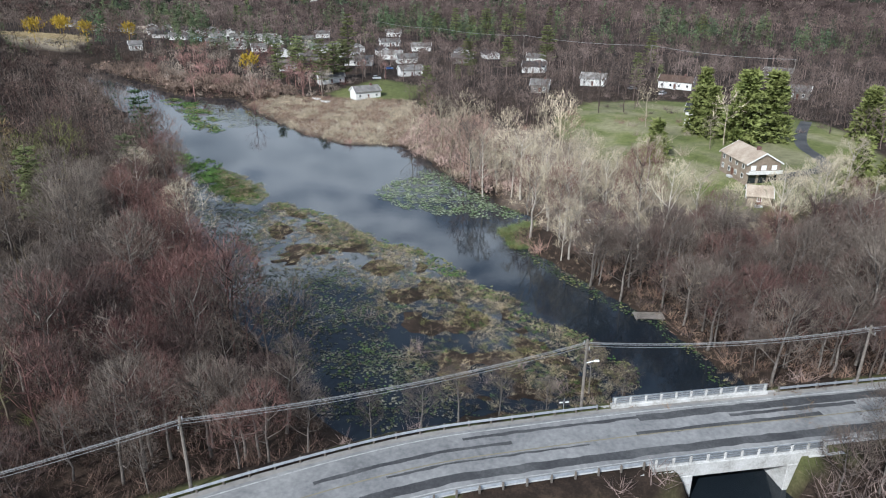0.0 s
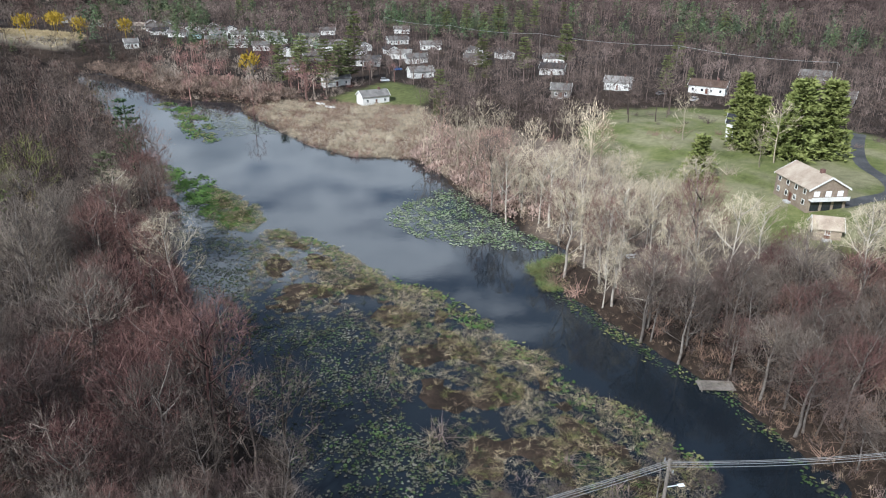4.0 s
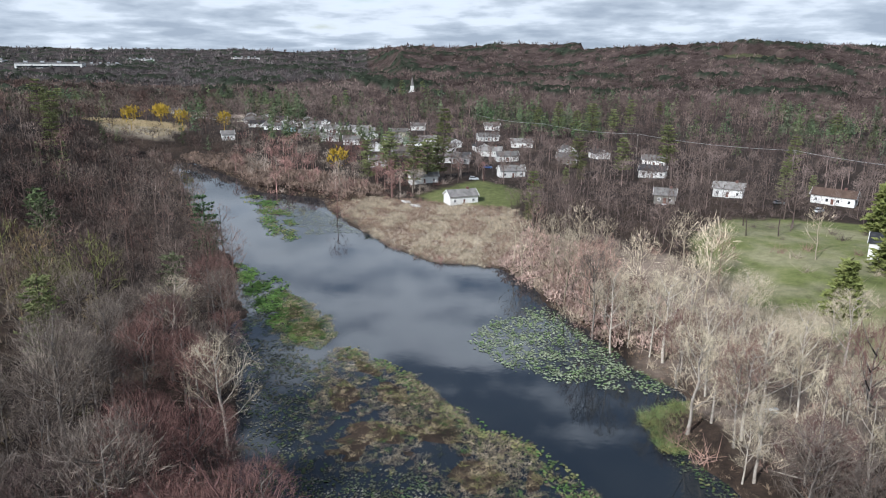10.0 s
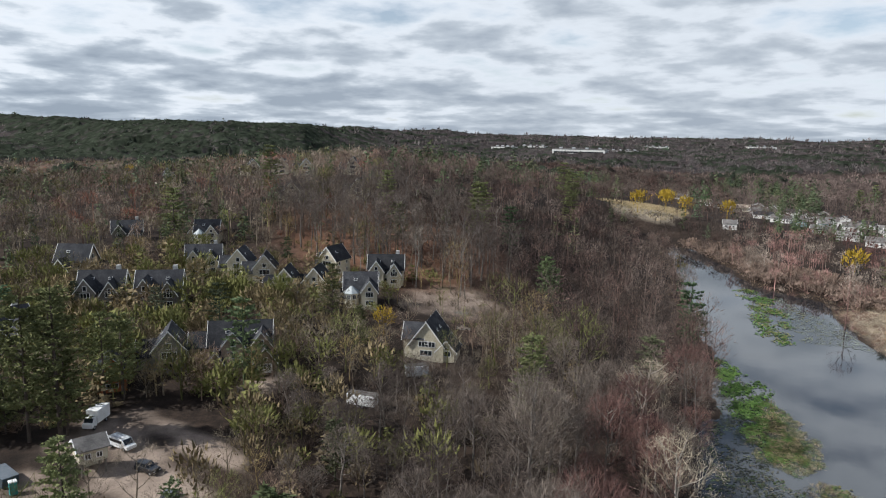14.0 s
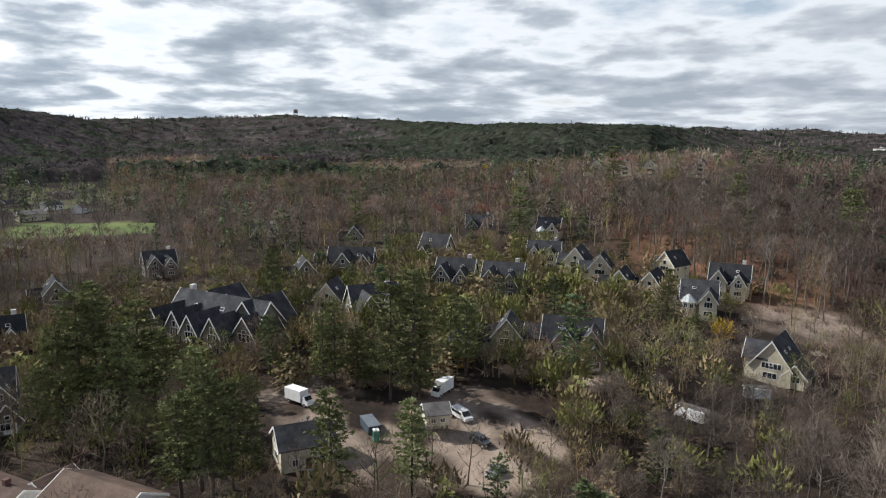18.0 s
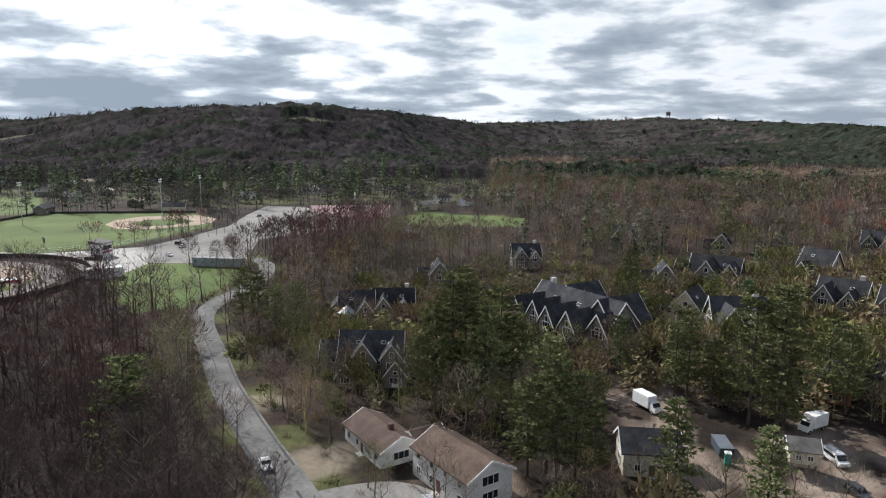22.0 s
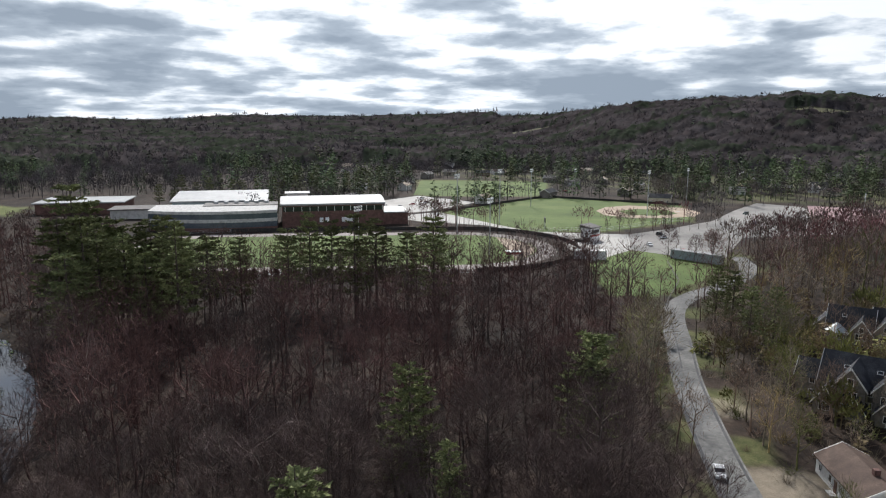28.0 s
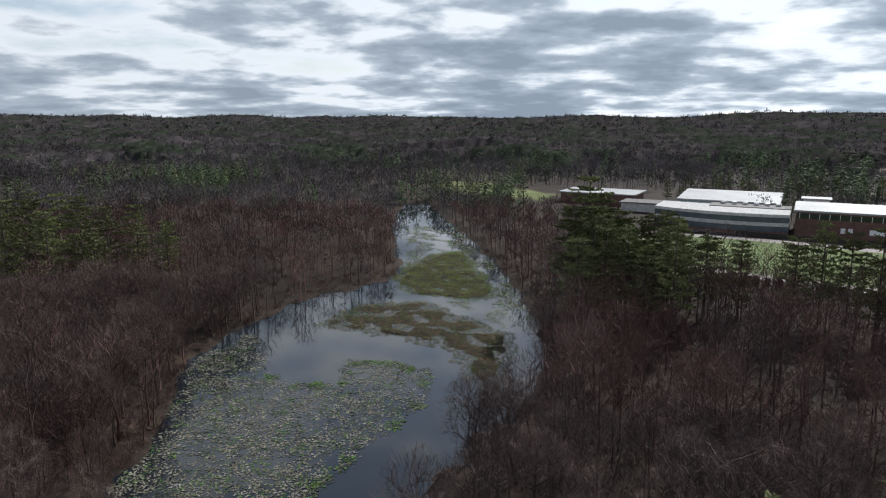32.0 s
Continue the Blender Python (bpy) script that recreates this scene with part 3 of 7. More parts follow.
def crown_template(seed, n, tall, wide, shard, low=0.35, cone=False, slim=0.28):
    """A far tree: a thin trunk and a domed crown of shards that lie along its outside."""
    rng = np.random.default_rng(seed)
    V, F = [], []
    sliver(V, F, np.array((0, 0, -0.5)), np.array((0, 0, tall * 0.9)), 0.035 * tall, rng)
    sliver(V, F, np.array((0, 0, -0.5)), np.array((0.3, 0.2, tall * 0.8)), 0.035 * tall, rng)
    lobes = [np.array((*rng.normal(0, wide * 0.3, 2), rng.uniform(-0.1, 0.12) * tall)) for _ in range(4)]
    for i in range(n):
        az = rng.uniform(0, 6.283)
        if cone:
            h = 1 - math.sqrt(rng.uniform(0, 1))
            r = wide * (1 - h) ** 0.85 * math.sqrt(rng.uniform(0.3, 1)) * (0.8 + 0.35 * math.sin(19 * h))
            p = np.array((r * math.cos(az), r * math.sin(az), tall * (low + (1 - low) * h * 0.95)))
            nrm = unit(np.array((math.cos(az), math.sin(az), 0.7)) + rng.normal(0, 0.3, 3))
            d = unit(np.array((math.cos(az), math.sin(az), -0.15)) + rng.normal(0, 0.3, 3))
        else:
            u = unit(rng.normal(size=3) * (1, 1, 0.8) + (0, 0, 0.35))
            k = rng.uniform(0.45, 1.0) ** 0.6
            p = np.array((0, 0, tall * (low + (1 - low) * 0.5))) + u * np.array((wide, wide, tall * (1 - low) * 0.46)) * k * 0.85 + lobes[i % 4]
            nrm = unit(u + rng.normal(0, 0.35, 3))
            d = unit(u * 0.5 + (0, 0, 0.9) + rng.normal(0, 0.4, 3))
        sd = unit(np.cross(d, nrm))
        o = len(V)
        z = shard * rng.uniform(0.6, 1.4)
        wd = 0.5 if cone else slim
        V.extend((p - sd * z * wd, p + sd * z * wd, p + d * z * 1.4))
        F.append((o, o + 1, o + 2))
    gain = np.concatenate([np.full(len(V) - 3 * n, 1.0 if cone else 1.15), np.repeat(rng.uniform(0.8, 1.2, n), 3)])
    return np.array(V), np.array(F), gain


BARK = mat("bark_grey", [(0.07, 0.058, 0.05), (0.15, 0.13, 0.112), (0.26, 0.232, 0.205)], 1.5, 0.9, 0.5, vary=0.25)
BARK_PALE = mat("bark_pale", [(0.2, 0.17, 0.14), (0.36, 0.32, 0.27), (0.5, 0.45, 0.39)], 1.5, 0.9, 0.5, vary=0.2)
BARK_DARK = mat("bark_pine", [(0.05, 0.04, 0.033), (0.11, 0.085, 0.07)], 2.0, 0.95, 0.6, vary=0.2)
TWIG = mat("twig_brown", [(0.06, 0.048, 0.04), (0.125, 0.1, 0.083), (0.21, 0.172, 0.143)], 0.4, 0.85, vary=0.42, spec=0.15)
TWIG_RED = mat("twig_red", [(0.068, 0.037, 0.033), (0.138, 0.075, 0.065), (0.215, 0.128, 0.11)], 0.4, 0.85, vary=0.42, spec=0.15)
# purplish-brown twigs, with the shade of the side away from the sun in the colour
TWIG_SHADED = mat("twig_shaded", [(0.05, 0.035, 0.031), (0.105, 0.074, 0.065), (0.175, 0.13, 0.115)], 0.4, 0.85, vary=0.42, spec=0.12)
TWIG_PALE = mat("twig_pale", [(0.28, 0.23, 0.16), (0.44, 0.375, 0.272), (0.56, 0.485, 0.37)], 0.4, 0.85, vary=0.25, spec=0.15)
NEEDLE = mat("pine_needles", [(0.062, 0.07, 0.032), (0.15, 0.164, 0.072), (0.25, 0.256, 0.118)], 0.5, 0.85, vary=0.35, spec=0.04)
NEEDLE_LIGHT = mat("spruce_needles", [(0.09, 0.105, 0.03), (0.16, 0.18, 0.055), (0.24, 0.25, 0.09)], 0.5, 0.7, vary=0.2, spec=0.2)
STUFF = mat("plant_tinted", [(0.6, 0.6, 0.6), (1, 1, 1), (1.3, 1.3, 1.3)], 0.35, 0.9, tint=True, spec=0.05)

near_sets = [bare_template(11 + i, 12.5 + 1.5 * (i % 3), 10, 7, 8, 1, 1.1, 0.2 + 0.05 * (i % 3), 0.75, shell=900) for i in range(6)]
tall_sets = [bare_template(31 + i, 15 + i, 10, 8, 9, 1, 1.15, 0.22, 1.0, shell=160) for i in range(5)]
pine_sets = [pine_template(51 + i, 20 + i, 14, 7, 17, 0.42, 0.16 + 0.06 * (i % 2), 0.21) for i in range(4)]
plant_bare = tree_kind("bare_tree", near_sets, BARK, TWIG, "leafless grey-brown deciduous tree in brown leaf litter", "tree", "bare trees in the woods")
plant_red = tree_kind("budding_maple", near_sets, BARK, TWIG_RED, "reddish budding maple tree on the wet river bank", "tree", "budding maples on the bank")
plant_shaded = tree_kind("shaded_tree", near_sets, BARK_DARK, TWIG_SHADED, "leafless dark purplish-brown tree in the dense woods, shaded side put into the colour", "tree", "dark trees in the southern woods")
plant_pale = tree_kind("pale_tree", tall_sets, BARK_PALE, TWIG_PALE, "tall pale leafless tree on the sunny river bank", "tree", "pale trees on the bank")
hill_sets = [bare_template(611 + i, 15 + i, 8, 5, 6, 1, 1.5, 0.5, 1.1, shell=170) for i in range(4)]
plant_hill = tree_kind("hill_tree", hill_sets, BARK, TWIG, "tall straight leafless tree on a rust-brown slope", "tree", "tall trees on the hillside")
plant_pine = tree_kind("pine", pine_sets, BARK_DARK, NEEDLE, "tall dark green pine with uneven whorls", "pine tree", "pines round the houses")
plant_spruce = tree_kind("spruce", [pine_template(71, 12, 19, 10, 9, 0.55, 0.04, 0.27, True)], BARK_DARK, NEEDLE_LIGHT, "conical yellow-green spruce on the grass", "spruce tree", "spruces on the lawn")

# pines that stand out one by one: x, y, size
PINES = []
SPRUCES = []
CLEAR = []


# ---- road, bridge, lines ----
ASPHALT = mat("asphalt_worn", [(0.13, 0.13, 0.132), (0.215, 0.213, 0.21), (0.3, 0.295, 0.285)], 0.12, 0.85, 0.3, fine=14)
ASPHALT_DARK = mat("asphalt_dark", [(0.035, 0.035, 0.038), (0.06, 0.06, 0.062), (0.1, 0.1, 0.1)], 0.2, 0.8, 0.3, fine=14)
LOT = mat("lot_gravel", [(0.15, 0.142, 0.132), (0.235, 0.222, 0.205), (0.32, 0.3, 0.275)], 0.06, 0.95, 0.3, fine=20)
PAINT = mat("road_paint", [(0.2, 0.2, 0.195), (0.5, 0.5, 0.48)], 1.0, 0.7)
CONCRETE = mat("concrete_pale", [(0.3, 0.29, 0.27), (0.46, 0.45, 0.43), (0.58, 0.57, 0.55)], 0.6, 0.85, 0.3)
STEEL = mat("steel_galvanised", [(0.4, 0.41, 0.42), (0.6, 0.61, 0.62)], 2.0, 0.45, metal=0.8)
WOOD = mat("wood_grey", [(0.09, 0.078, 0.066), (0.17, 0.148, 0.126), (0.25, 0.22, 0.19)], 1.0, 0.9, 0.4)
WIRE = mat("wire_aluminium", [(0.22, 0.22, 0.22), (0.36, 0.36, 0.36)], 3.0, 0.5)
WHITE = mat("paint_white", [(0.66, 0.66, 0.64), (0.78, 0.78, 0.76), (0.84, 0.84, 0.83)], 0.6, 0.6)
BLACK = mat("rubber_black", [(0.012, 0.012, 0.012), (0.03, 0.03, 0.03)], 3.0, 0.8)
GLASS = mat("glass_dark", [(0.012, 0.015, 0.018), (0.03, 0.035, 0.04)], 0.3, 0.06, spec=0.6)


def smooth_line(pts, n=6):
    q = [Vector((*p, 0)) for p in pts]
    out = []
    for i in range(len(q) - 1):
        a, b, c, d = q[max(i - 1, 0)], q[i], q[i + 1], q[min(i + 2, len(q) - 1)]
        for k in range(n):
            t = k / n
            out.append(0.5 * ((2 * b) + (c - a) * t + (2 * a - 5 * b + 4 * c - d) * t * t + (3 * b - 3 * c + d - a) * t ** 3))
    out.append(q[-1])
    return [(v.x, v.y) for v in out]


def ribbon(pts, off0, off1, z, cross=1, ragged=0.0):
    """A strip along a line, between two offsets to its left. z: a height or a clearance over the ground."""
    bm = bmesh.new()
    rows = []
    p = np.array(pts, float)
    tan = np.gradient(p, axis=0)
    tan /= np.hypot(tan[:, 0], tan[:, 1])[:, None]
    nrm = np.column_stack([-tan[:, 1], tan[:, 0]])
    for k in range(cross + 1):
        o = off0 + (off1 - off0) * k / cross
        e = p + nrm * (o + ragged * (ripple(p, 7.0, k) + 0.6 * ripple(p, 2.6, k + 1)))[:, None]
        h = np.full(len(e), z[1]) if z[0] == "level" else height(e) + z[1]
        rows.append([bm.verts.new((*e[i], h[i])) for i in range(len(e))])
    for a, b in zip(rows, rows[1:]):
        for i in range(len(a) - 1):
            bm.faces.new((a[i], a[i + 1], b[i + 1], b[i]))
    bmesh.ops.recalc_face_normals(bm, faces=bm.faces[:])
    if bm.faces[0].normal.z < 0:
        bmesh.ops.reverse_faces(bm, faces=bm.faces[:])
    return bm


def sheet(poly, z):
    bm = bmesh.new()
    f = bm.faces.new([bm.verts.new((x, y, z)) for x, y in poly])
    if f.normal.z < 0 or (bm.normal_update() or f.normal.z < 0):
        f.normal_flip()
    bmesh.ops.triangulate(bm, faces=bm.faces[:])
    return bm


def laid(name, bm, material, label, category="road"):
    me = bpy.data.meshes.new(name)
    bm.normal_update()
    bm.to_mesh(me)
    bm.free()
    me.materials.append(material)
    return tagged(new(name, me), label, category, kind="structure")


LINE = smooth_line(ROAD)
BEND = 62
DRIVE = smooth_line([(76, 232), (70, 214), (67, 200), (68, 188), (66, 180), (60, 175.5), (55, 173)])
laid("driveway", ribbon(DRIVE, -1.5, 1.5, ("over", 0.06)), ASPHALT_DARK, "dark asphalt driveway curving to the tan-roofed house", "driveway")
road = laid("road", ribbon(LINE[:BEND + 1], -4.3, 4.3, ("level", 4.12), 2), ASPHALT, "worn grey two-lane asphalt road with dark repair strips")
# darker mottled asphalt: the shadows of roadside trees are put into its colour
part("carriageway", ribbon(LINE[BEND:], -2.7, 2.7, ("level", 4.118), 2), mat("asphalt_tree_shade", [(0.075, 0.074, 0.072), (0.14, 0.137, 0.13), (0.22, 0.213, 0.2)], 0.16, 0.9, 0.3, fine=9), road)
part("edge_line", ribbon(LINE[:BEND], 3.75, 3.9, ("level", 4.135)), PAINT, road)
part("edge_line", ribbon(LINE[:BEND], -3.9, -3.75, ("level", 4.135)), PAINT, road)
part("centre_line", ribbon(LINE[:BEND], -0.08, 0.08, ("level", 4.135)), mat("road_paint_yellow", [(0.17, 0.155, 0.11), (0.24, 0.21, 0.14)], 1.0, 0.8), road)
FINE = smooth_line(ROAD, 40)
for i, (s0, s1, o0, o1) in enumerate(((2.2, 5.1, -3.4, -2.2), (3.2, 4.4, -1.9, -1.4), (4.6, 6.6, -3.2, -2.7), (2.6, 7.4, 2.0, 3.2), (1.0, 3.0, 1.6, 2.3), (3.6, 5.2, -0.6, 0.05), (5.6, 7.2, 0.3, 0.6), (6.2, 7.6, -1.7, -1.2), (1.2, 2.4, -3.3, -2.5))):
    part("repair_strip", ribbon(FINE[int(s0 * 40):int(s1 * 40)], o0, o1, ("level", 4.126 + 0.0006 * i), 1, 0.09), ASPHALT_DARK, road, "ragged dark patched asphalt strip")
for i, (s0, s1, o0, o1) in enumerate(((63, 72, -0.5, -0.1), (68, 84, 2.1, 2.6), (74, 92, -2.4, -2.0), (86, 101, 0.3, 0.6))):
    part("repair_strip", ribbon(LINE[s0:s1], o0, o1, ("level", 4.126 + 0.001 * i)), ASPHALT_DARK, road, "narrow dark crack seal")
laid("driveway", ribbon(smooth_line([(-65, 5.5), (-69.5, 9.5), (-72, 14), (-71, 20)]), -2.3, 2.3, ("over", 0.07)), LOT, "grey gravel driveway before the brown-roofed houses", "driveway")
laid("kerb", ribbon(LINE[4:70], 4.3, 4.75, ("level", 4.22)), CONCRETE, "low pale concrete kerb along the road", "kerb")
laid("shoulder", ribbon(LINE[4:70], -5.0, -4.3, ("level", 4.09)), LOT, "gravel shoulder along the road", "shoulder")


def along(line, off, spacing, s0, s1):
    p = np.array(line, float)
    seg = np.hypot(*np.diff(p, axis=0).T)
    cum = np.concatenate([[0], np.cumsum(seg)])
    out = []
    s = s0
    while s < s1 and s < cum[-1]:
        i = min(np.searchsorted(cum, s, "right") - 1, len(seg) - 1)
        t = (p[i + 1] - p[i]) / seg[i]
        q = p[i] + t * (s - cum[i]) + off * np.array((-t[1], t[0]))
        out.append((q[0], q[1], math.degrees(math.atan2(t[1], t[0]))))
        s += spacing
    return out


def guard_rail(off, s0, s1, label):
    st = along(LINE, off, 2.4, s0, s1)
    rail = thing("guard_rail", pose(st[0][0], st[0][1], 4.1), label, "guard rail", "guard rails along the road")
    inv = Vector((st[0][0], st[0][1], 4.1))
    post = boxes((-0.09, -0.09, -0.4, 0.09, 0.09, 0.78), bevel=0.015)
    pm = bpy.data.meshes.new("post")
    post.to_mesh(pm)
    post.free()
    pm.materials.append(WOOD)
    for x, y, a in st:
        o = new("post", pm)
        o.parent = rail
        o.matrix_basis = Matrix.Translation(Vector((x, y, 4.1)) - inv) @ pose(0, 0, 0, 0, 0, a)
    bm = bmesh.new()
    side = 0.12 if off < 0 else -0.12
    prof = [(side, 0.42), (side * 1.7, 0.5), (side, 0.58), (side * 1.7, 0.66), (side, 0.74)]
    rows = []
    for x, y, a in st:
        c, s = math.cos(radians(a)), math.sin(radians(a))
        rows.append([bm.verts.new((x - inv.x - s * o, y - inv.y + c * o, h)) for o, h in prof])
    for a, b in zip(rows, rows[1:]):
        for i in range(len(prof) - 1):
            bm.faces.new((a[i], b[i], b[i + 1], a[i + 1]))
    part("beam", bm, STEEL, rail)


S = np.concatenate([[0], np.cumsum(np.hypot(*np.diff(np.array(LINE), axis=0).T))])


def s_at(x):
    return float(np.interp(-x, [-p[0] for p in LINE], S))


guard_rail(4.95 * -1, 20, s_at(38.5), "galvanised steel guard rail on wooden posts beside the road")
guard_rail(4.95, s_at(22.5), s_at(-10), "galvanised steel guard rail on wooden posts above the grass verge")
guard_rail(-4.95, s_at(19.5), s_at(-34), "galvanised steel guard rail on wooden posts above the marsh")


def build_bridge():
    br = thing("bridge", pose(29.8, 83.1, 0, 0, 0, 20.6), "short pale concrete road bridge over the dark river", "bridge")
    part("deck", boxes((-8.2, -5.4, 3.15, 8.2, 5.4, 4.06)), CONCRETE, br)
    for s in (-1, 1):
        part("abutment", boxes((s * 6.3 - 1.2, -5.6, -2.0, s * 6.3 + 1.2, 5.6, 3.15), bevel=0.05), CONCRETE, br, "stained concrete abutment")
        for q in (-1, 1):
            b = bmesh.new()
            prism(b, [(s * 7.2, -1.8), (s * 7.2, 4.0), (s * 11.2, 4.0), (s * 11.2, 2.2)], q * 5.15, q * 5.75)
            part("wing_wall", b, CONCRETE, br)
    for q in (-1, 1):
        part("parapet_beam", boxes((-9.4, q * 5.2 - 0.3, 3.0, 9.4, q * 5.2 + 0.3, 4.5), bevel=0.04), CONCRETE, br)
        for i in range(11):
            x = -9.0 + i * 1.8
            part("rail_post", boxes((x - 0.12, q * 5.2 - 0.14, 4.5, x + 0.12, q * 5.2 + 0.14, 5.35), bevel=0.02), CONCRETE, br)
        for h in (4.72, 5.0, 5.28):
            part("rail", boxes((-9.3, q * 5.2 - 0.07, h - 0.07, 9.3, q * 5.2 + 0.07, h + 0.07)), STEEL, br, "pale metal rail")


build_bridge()


def utility_pole(x, y, tall, lamp=False, z=None):
    z = ground_at(x, y) if z is None else z
    ob = thing("utility_pole", pose(x, y, z, 0, 0, 20), "weathered grey wooden utility pole beside the road", "utility pole", "utility poles")
    part("pole", rod(bmesh.new(), (0, 0, -0.8), (0, 0, tall), 0.19, 0.13, 8), WOOD, ob)
    part("cross_arm", boxes((-0.07, -0.9, tall - 0.9, 0.07, 0.9, tall - 0.75)), WOOD, ob)
    for k in (-0.75, 0, 0.75):
        part("insulator", rod(bmesh.new(), (0, k, tall - 0.75), (0, k, tall - 0.5), 0.06, 0.04, 6), STEEL, ob)
    if lamp:
        arm = part("lamp_arm", rod(bmesh.new(), (0, 0, tall - 2.9), (0.95, -0.3, tall - 2.5), 0.05, 0.04, 6), STEEL, ob)
        part("lamp_head", boxes((0.85, -0.5, tall - 2.56, 1.4, -0.2, tall - 2.43), bevel=0.04), WHITE, arm)
    return Vector((x, y, z + tall))


def wire(a, b, sag, label="sagging overhead power cable", r=0.024):
    n = 16
    pts = []
    for i in range(n + 1):
        t = i / n
        p = a.lerp(b, t)
        p.z -= sag * 4 * t * (1 - t)
        pts.append(p - a)
    V, F = [], []
    tube(V, F, [np.array(p) for p in pts], [r] * (n + 1), 4)
    ob = thing("power_cable", Matrix.Translation(a), label, "cable", "power cables")
    part("cable", mesh_of("cable", V, F, WIRE), None, ob)


tops = [utility_pole(47.4, 95.2, 7.8 + 0.2), utility_pole(15.9, 83.6, 8.9, True), utility_pole(-19.4, 63.1, 8.4)]
ends = [Vector((105, 122, 13))] + tops + [Vector((-58, 34, 12.0))]
utility_pole(105, 122, 9.0)
utility_pole(-58, 34, 8.0)
for a, b in zip(ends, ends[1:]):
    for dz, dxy in ((-0.5, (0.0, 0.0)), (-0.5, (-0.07, 0.2)), (-0.55, (-0.14, 0.4)), (-0.78, (0.05, 0.0))):
        o = Vector((*dxy, dz))
        wire(a + o, b + o, 0.9)



def road_sign(x, y, turn):
    ob = thing("road_sign", pose(x, y, ground_at(x, y), 0, 0, turn), "pair of small dark traffic signs on one post by the marsh", "road sign")
    part("post", rod(bmesh.new(), (0, 0, -0.4), (0, 0, 1.9), 0.04, 0.04, 6), STEEL, ob)
    for k in (-0.34, 0.34):
        p = part("panel", boxes((-0.02, k - 0.3, 1.0, 0.03, k + 0.3, 1.85), bevel=0.01), BLACK, ob)
        part("bar", boxes((0.03, k - 0.2, 1.35, 0.04, k + 0.2, 1.5)), WHITE, p, "pale bar of unreadable writing")


road_sign(14.0, 82.6, -70)

# ---- houses ----
ROOF_DARK = mat("shingle_dark", [(0.02, 0.021, 0.024), (0.04, 0.041, 0.045), (0.075, 0.075, 0.078)], 0.4, 0.9, 0.4, vary=0.3, fine=12, spec=0.1)
ROOF_GREY = mat("shingle_grey", [(0.09, 0.085, 0.08), (0.16, 0.15, 0.14), (0.24, 0.225, 0.21)], 0.4, 0.85, 0.4, vary=0.3, fine=12)
ROOF_BROWN = mat("shingle_brown", [(0.05, 0.032, 0.025), (0.085, 0.055, 0.041), (0.13, 0.09, 0.068)], 0.35, 0.85, 0.4, vary=0.15, fine=12)
ROOF_TAN = mat("shingle_tan", [(0.26, 0.2, 0.15), (0.38, 0.31, 0.24), (0.46, 0.39, 0.31)], 0.4, 0.85, 0.4, fine=12)
WALL_CREAM = mat("stucco_cream", [(0.36, 0.32, 0.23), (0.5, 0.45, 0.34), (0.58, 0.53, 0.41)], 0.25, 0.9, 0.2, vary=0.08)
WALL_TAN = mat("shingle_wall_tan", [(0.17, 0.13, 0.095), (0.26, 0.205, 0.155), (0.34, 0.28, 0.21)], 0.35, 0.9, 0.3, vary=0.12)
WALL_GREY = mat("shingle_wall_grey", [(0.1, 0.09, 0.08), (0.17, 0.155, 0.135), (0.23, 0.21, 0.19)], 0.35, 0.9, 0.3, vary=0.15)
WALL_WHITE = mat("siding_white", [(0.5, 0.49, 0.46), (0.64, 0.63, 0.6), (0.72, 0.71, 0.68)], 0.3, 0.75, 0.1, vary=0.06)
WALL_ORANGE = mat("sheathing_orange", [(0.32, 0.1, 0.045), (0.42, 0.15, 0.07)], 0.5, 0.85)
BRICK = mat("brick_red", [(0.085, 0.048, 0.041), (0.135, 0.074, 0.062), (0.19, 0.11, 0.092)], 0.8, 0.9, 0.3)
FRAME_WHITE = mat("frame_white", [(0.68, 0.67, 0.64), (0.8, 0.79, 0.76)], 1.5, 0.6)
CACHE = {}


def lattice(ys, zs, x0, x1):
    """A window frame in one piece: every second cell of the middle row is open."""
    bm = bmesh.new()
    v = {(i, j, k): bm.verts.new(((x0, x1)[k], y, z)) for i, y in enumerate(ys) for j, z in enumerate(zs) for k in (0, 1)}

    def solid(i, j):
        return 0 <= i < len(ys) - 1 and 0 <= j < len(zs) - 1 and not (j == 1 and i % 2 == 1)
    for i in range(len(ys) - 1):
        for j in range(len(zs) - 1):
            if not solid(i, j):
                continue
            ring = [(i, j), (i + 1, j), (i + 1, j + 1), (i, j + 1)]
            bm.faces.new([v[(*q, 1)] for q in ring])
            bm.faces.new([v[(*q, 0)] for q in reversed(ring)])
            for s, (di, dj) in enumerate(((0, -1), (1, 0), (0, 1), (-1, 0))):
                if not solid(i + di, j + dj):
                    a, b = ring[s], ring[(s + 1) % 4]
                    bm.faces.new((v[(*a, 0)], v[(*b, 0)], v[(*b, 1)], v[(*a, 1)]))
    return bm


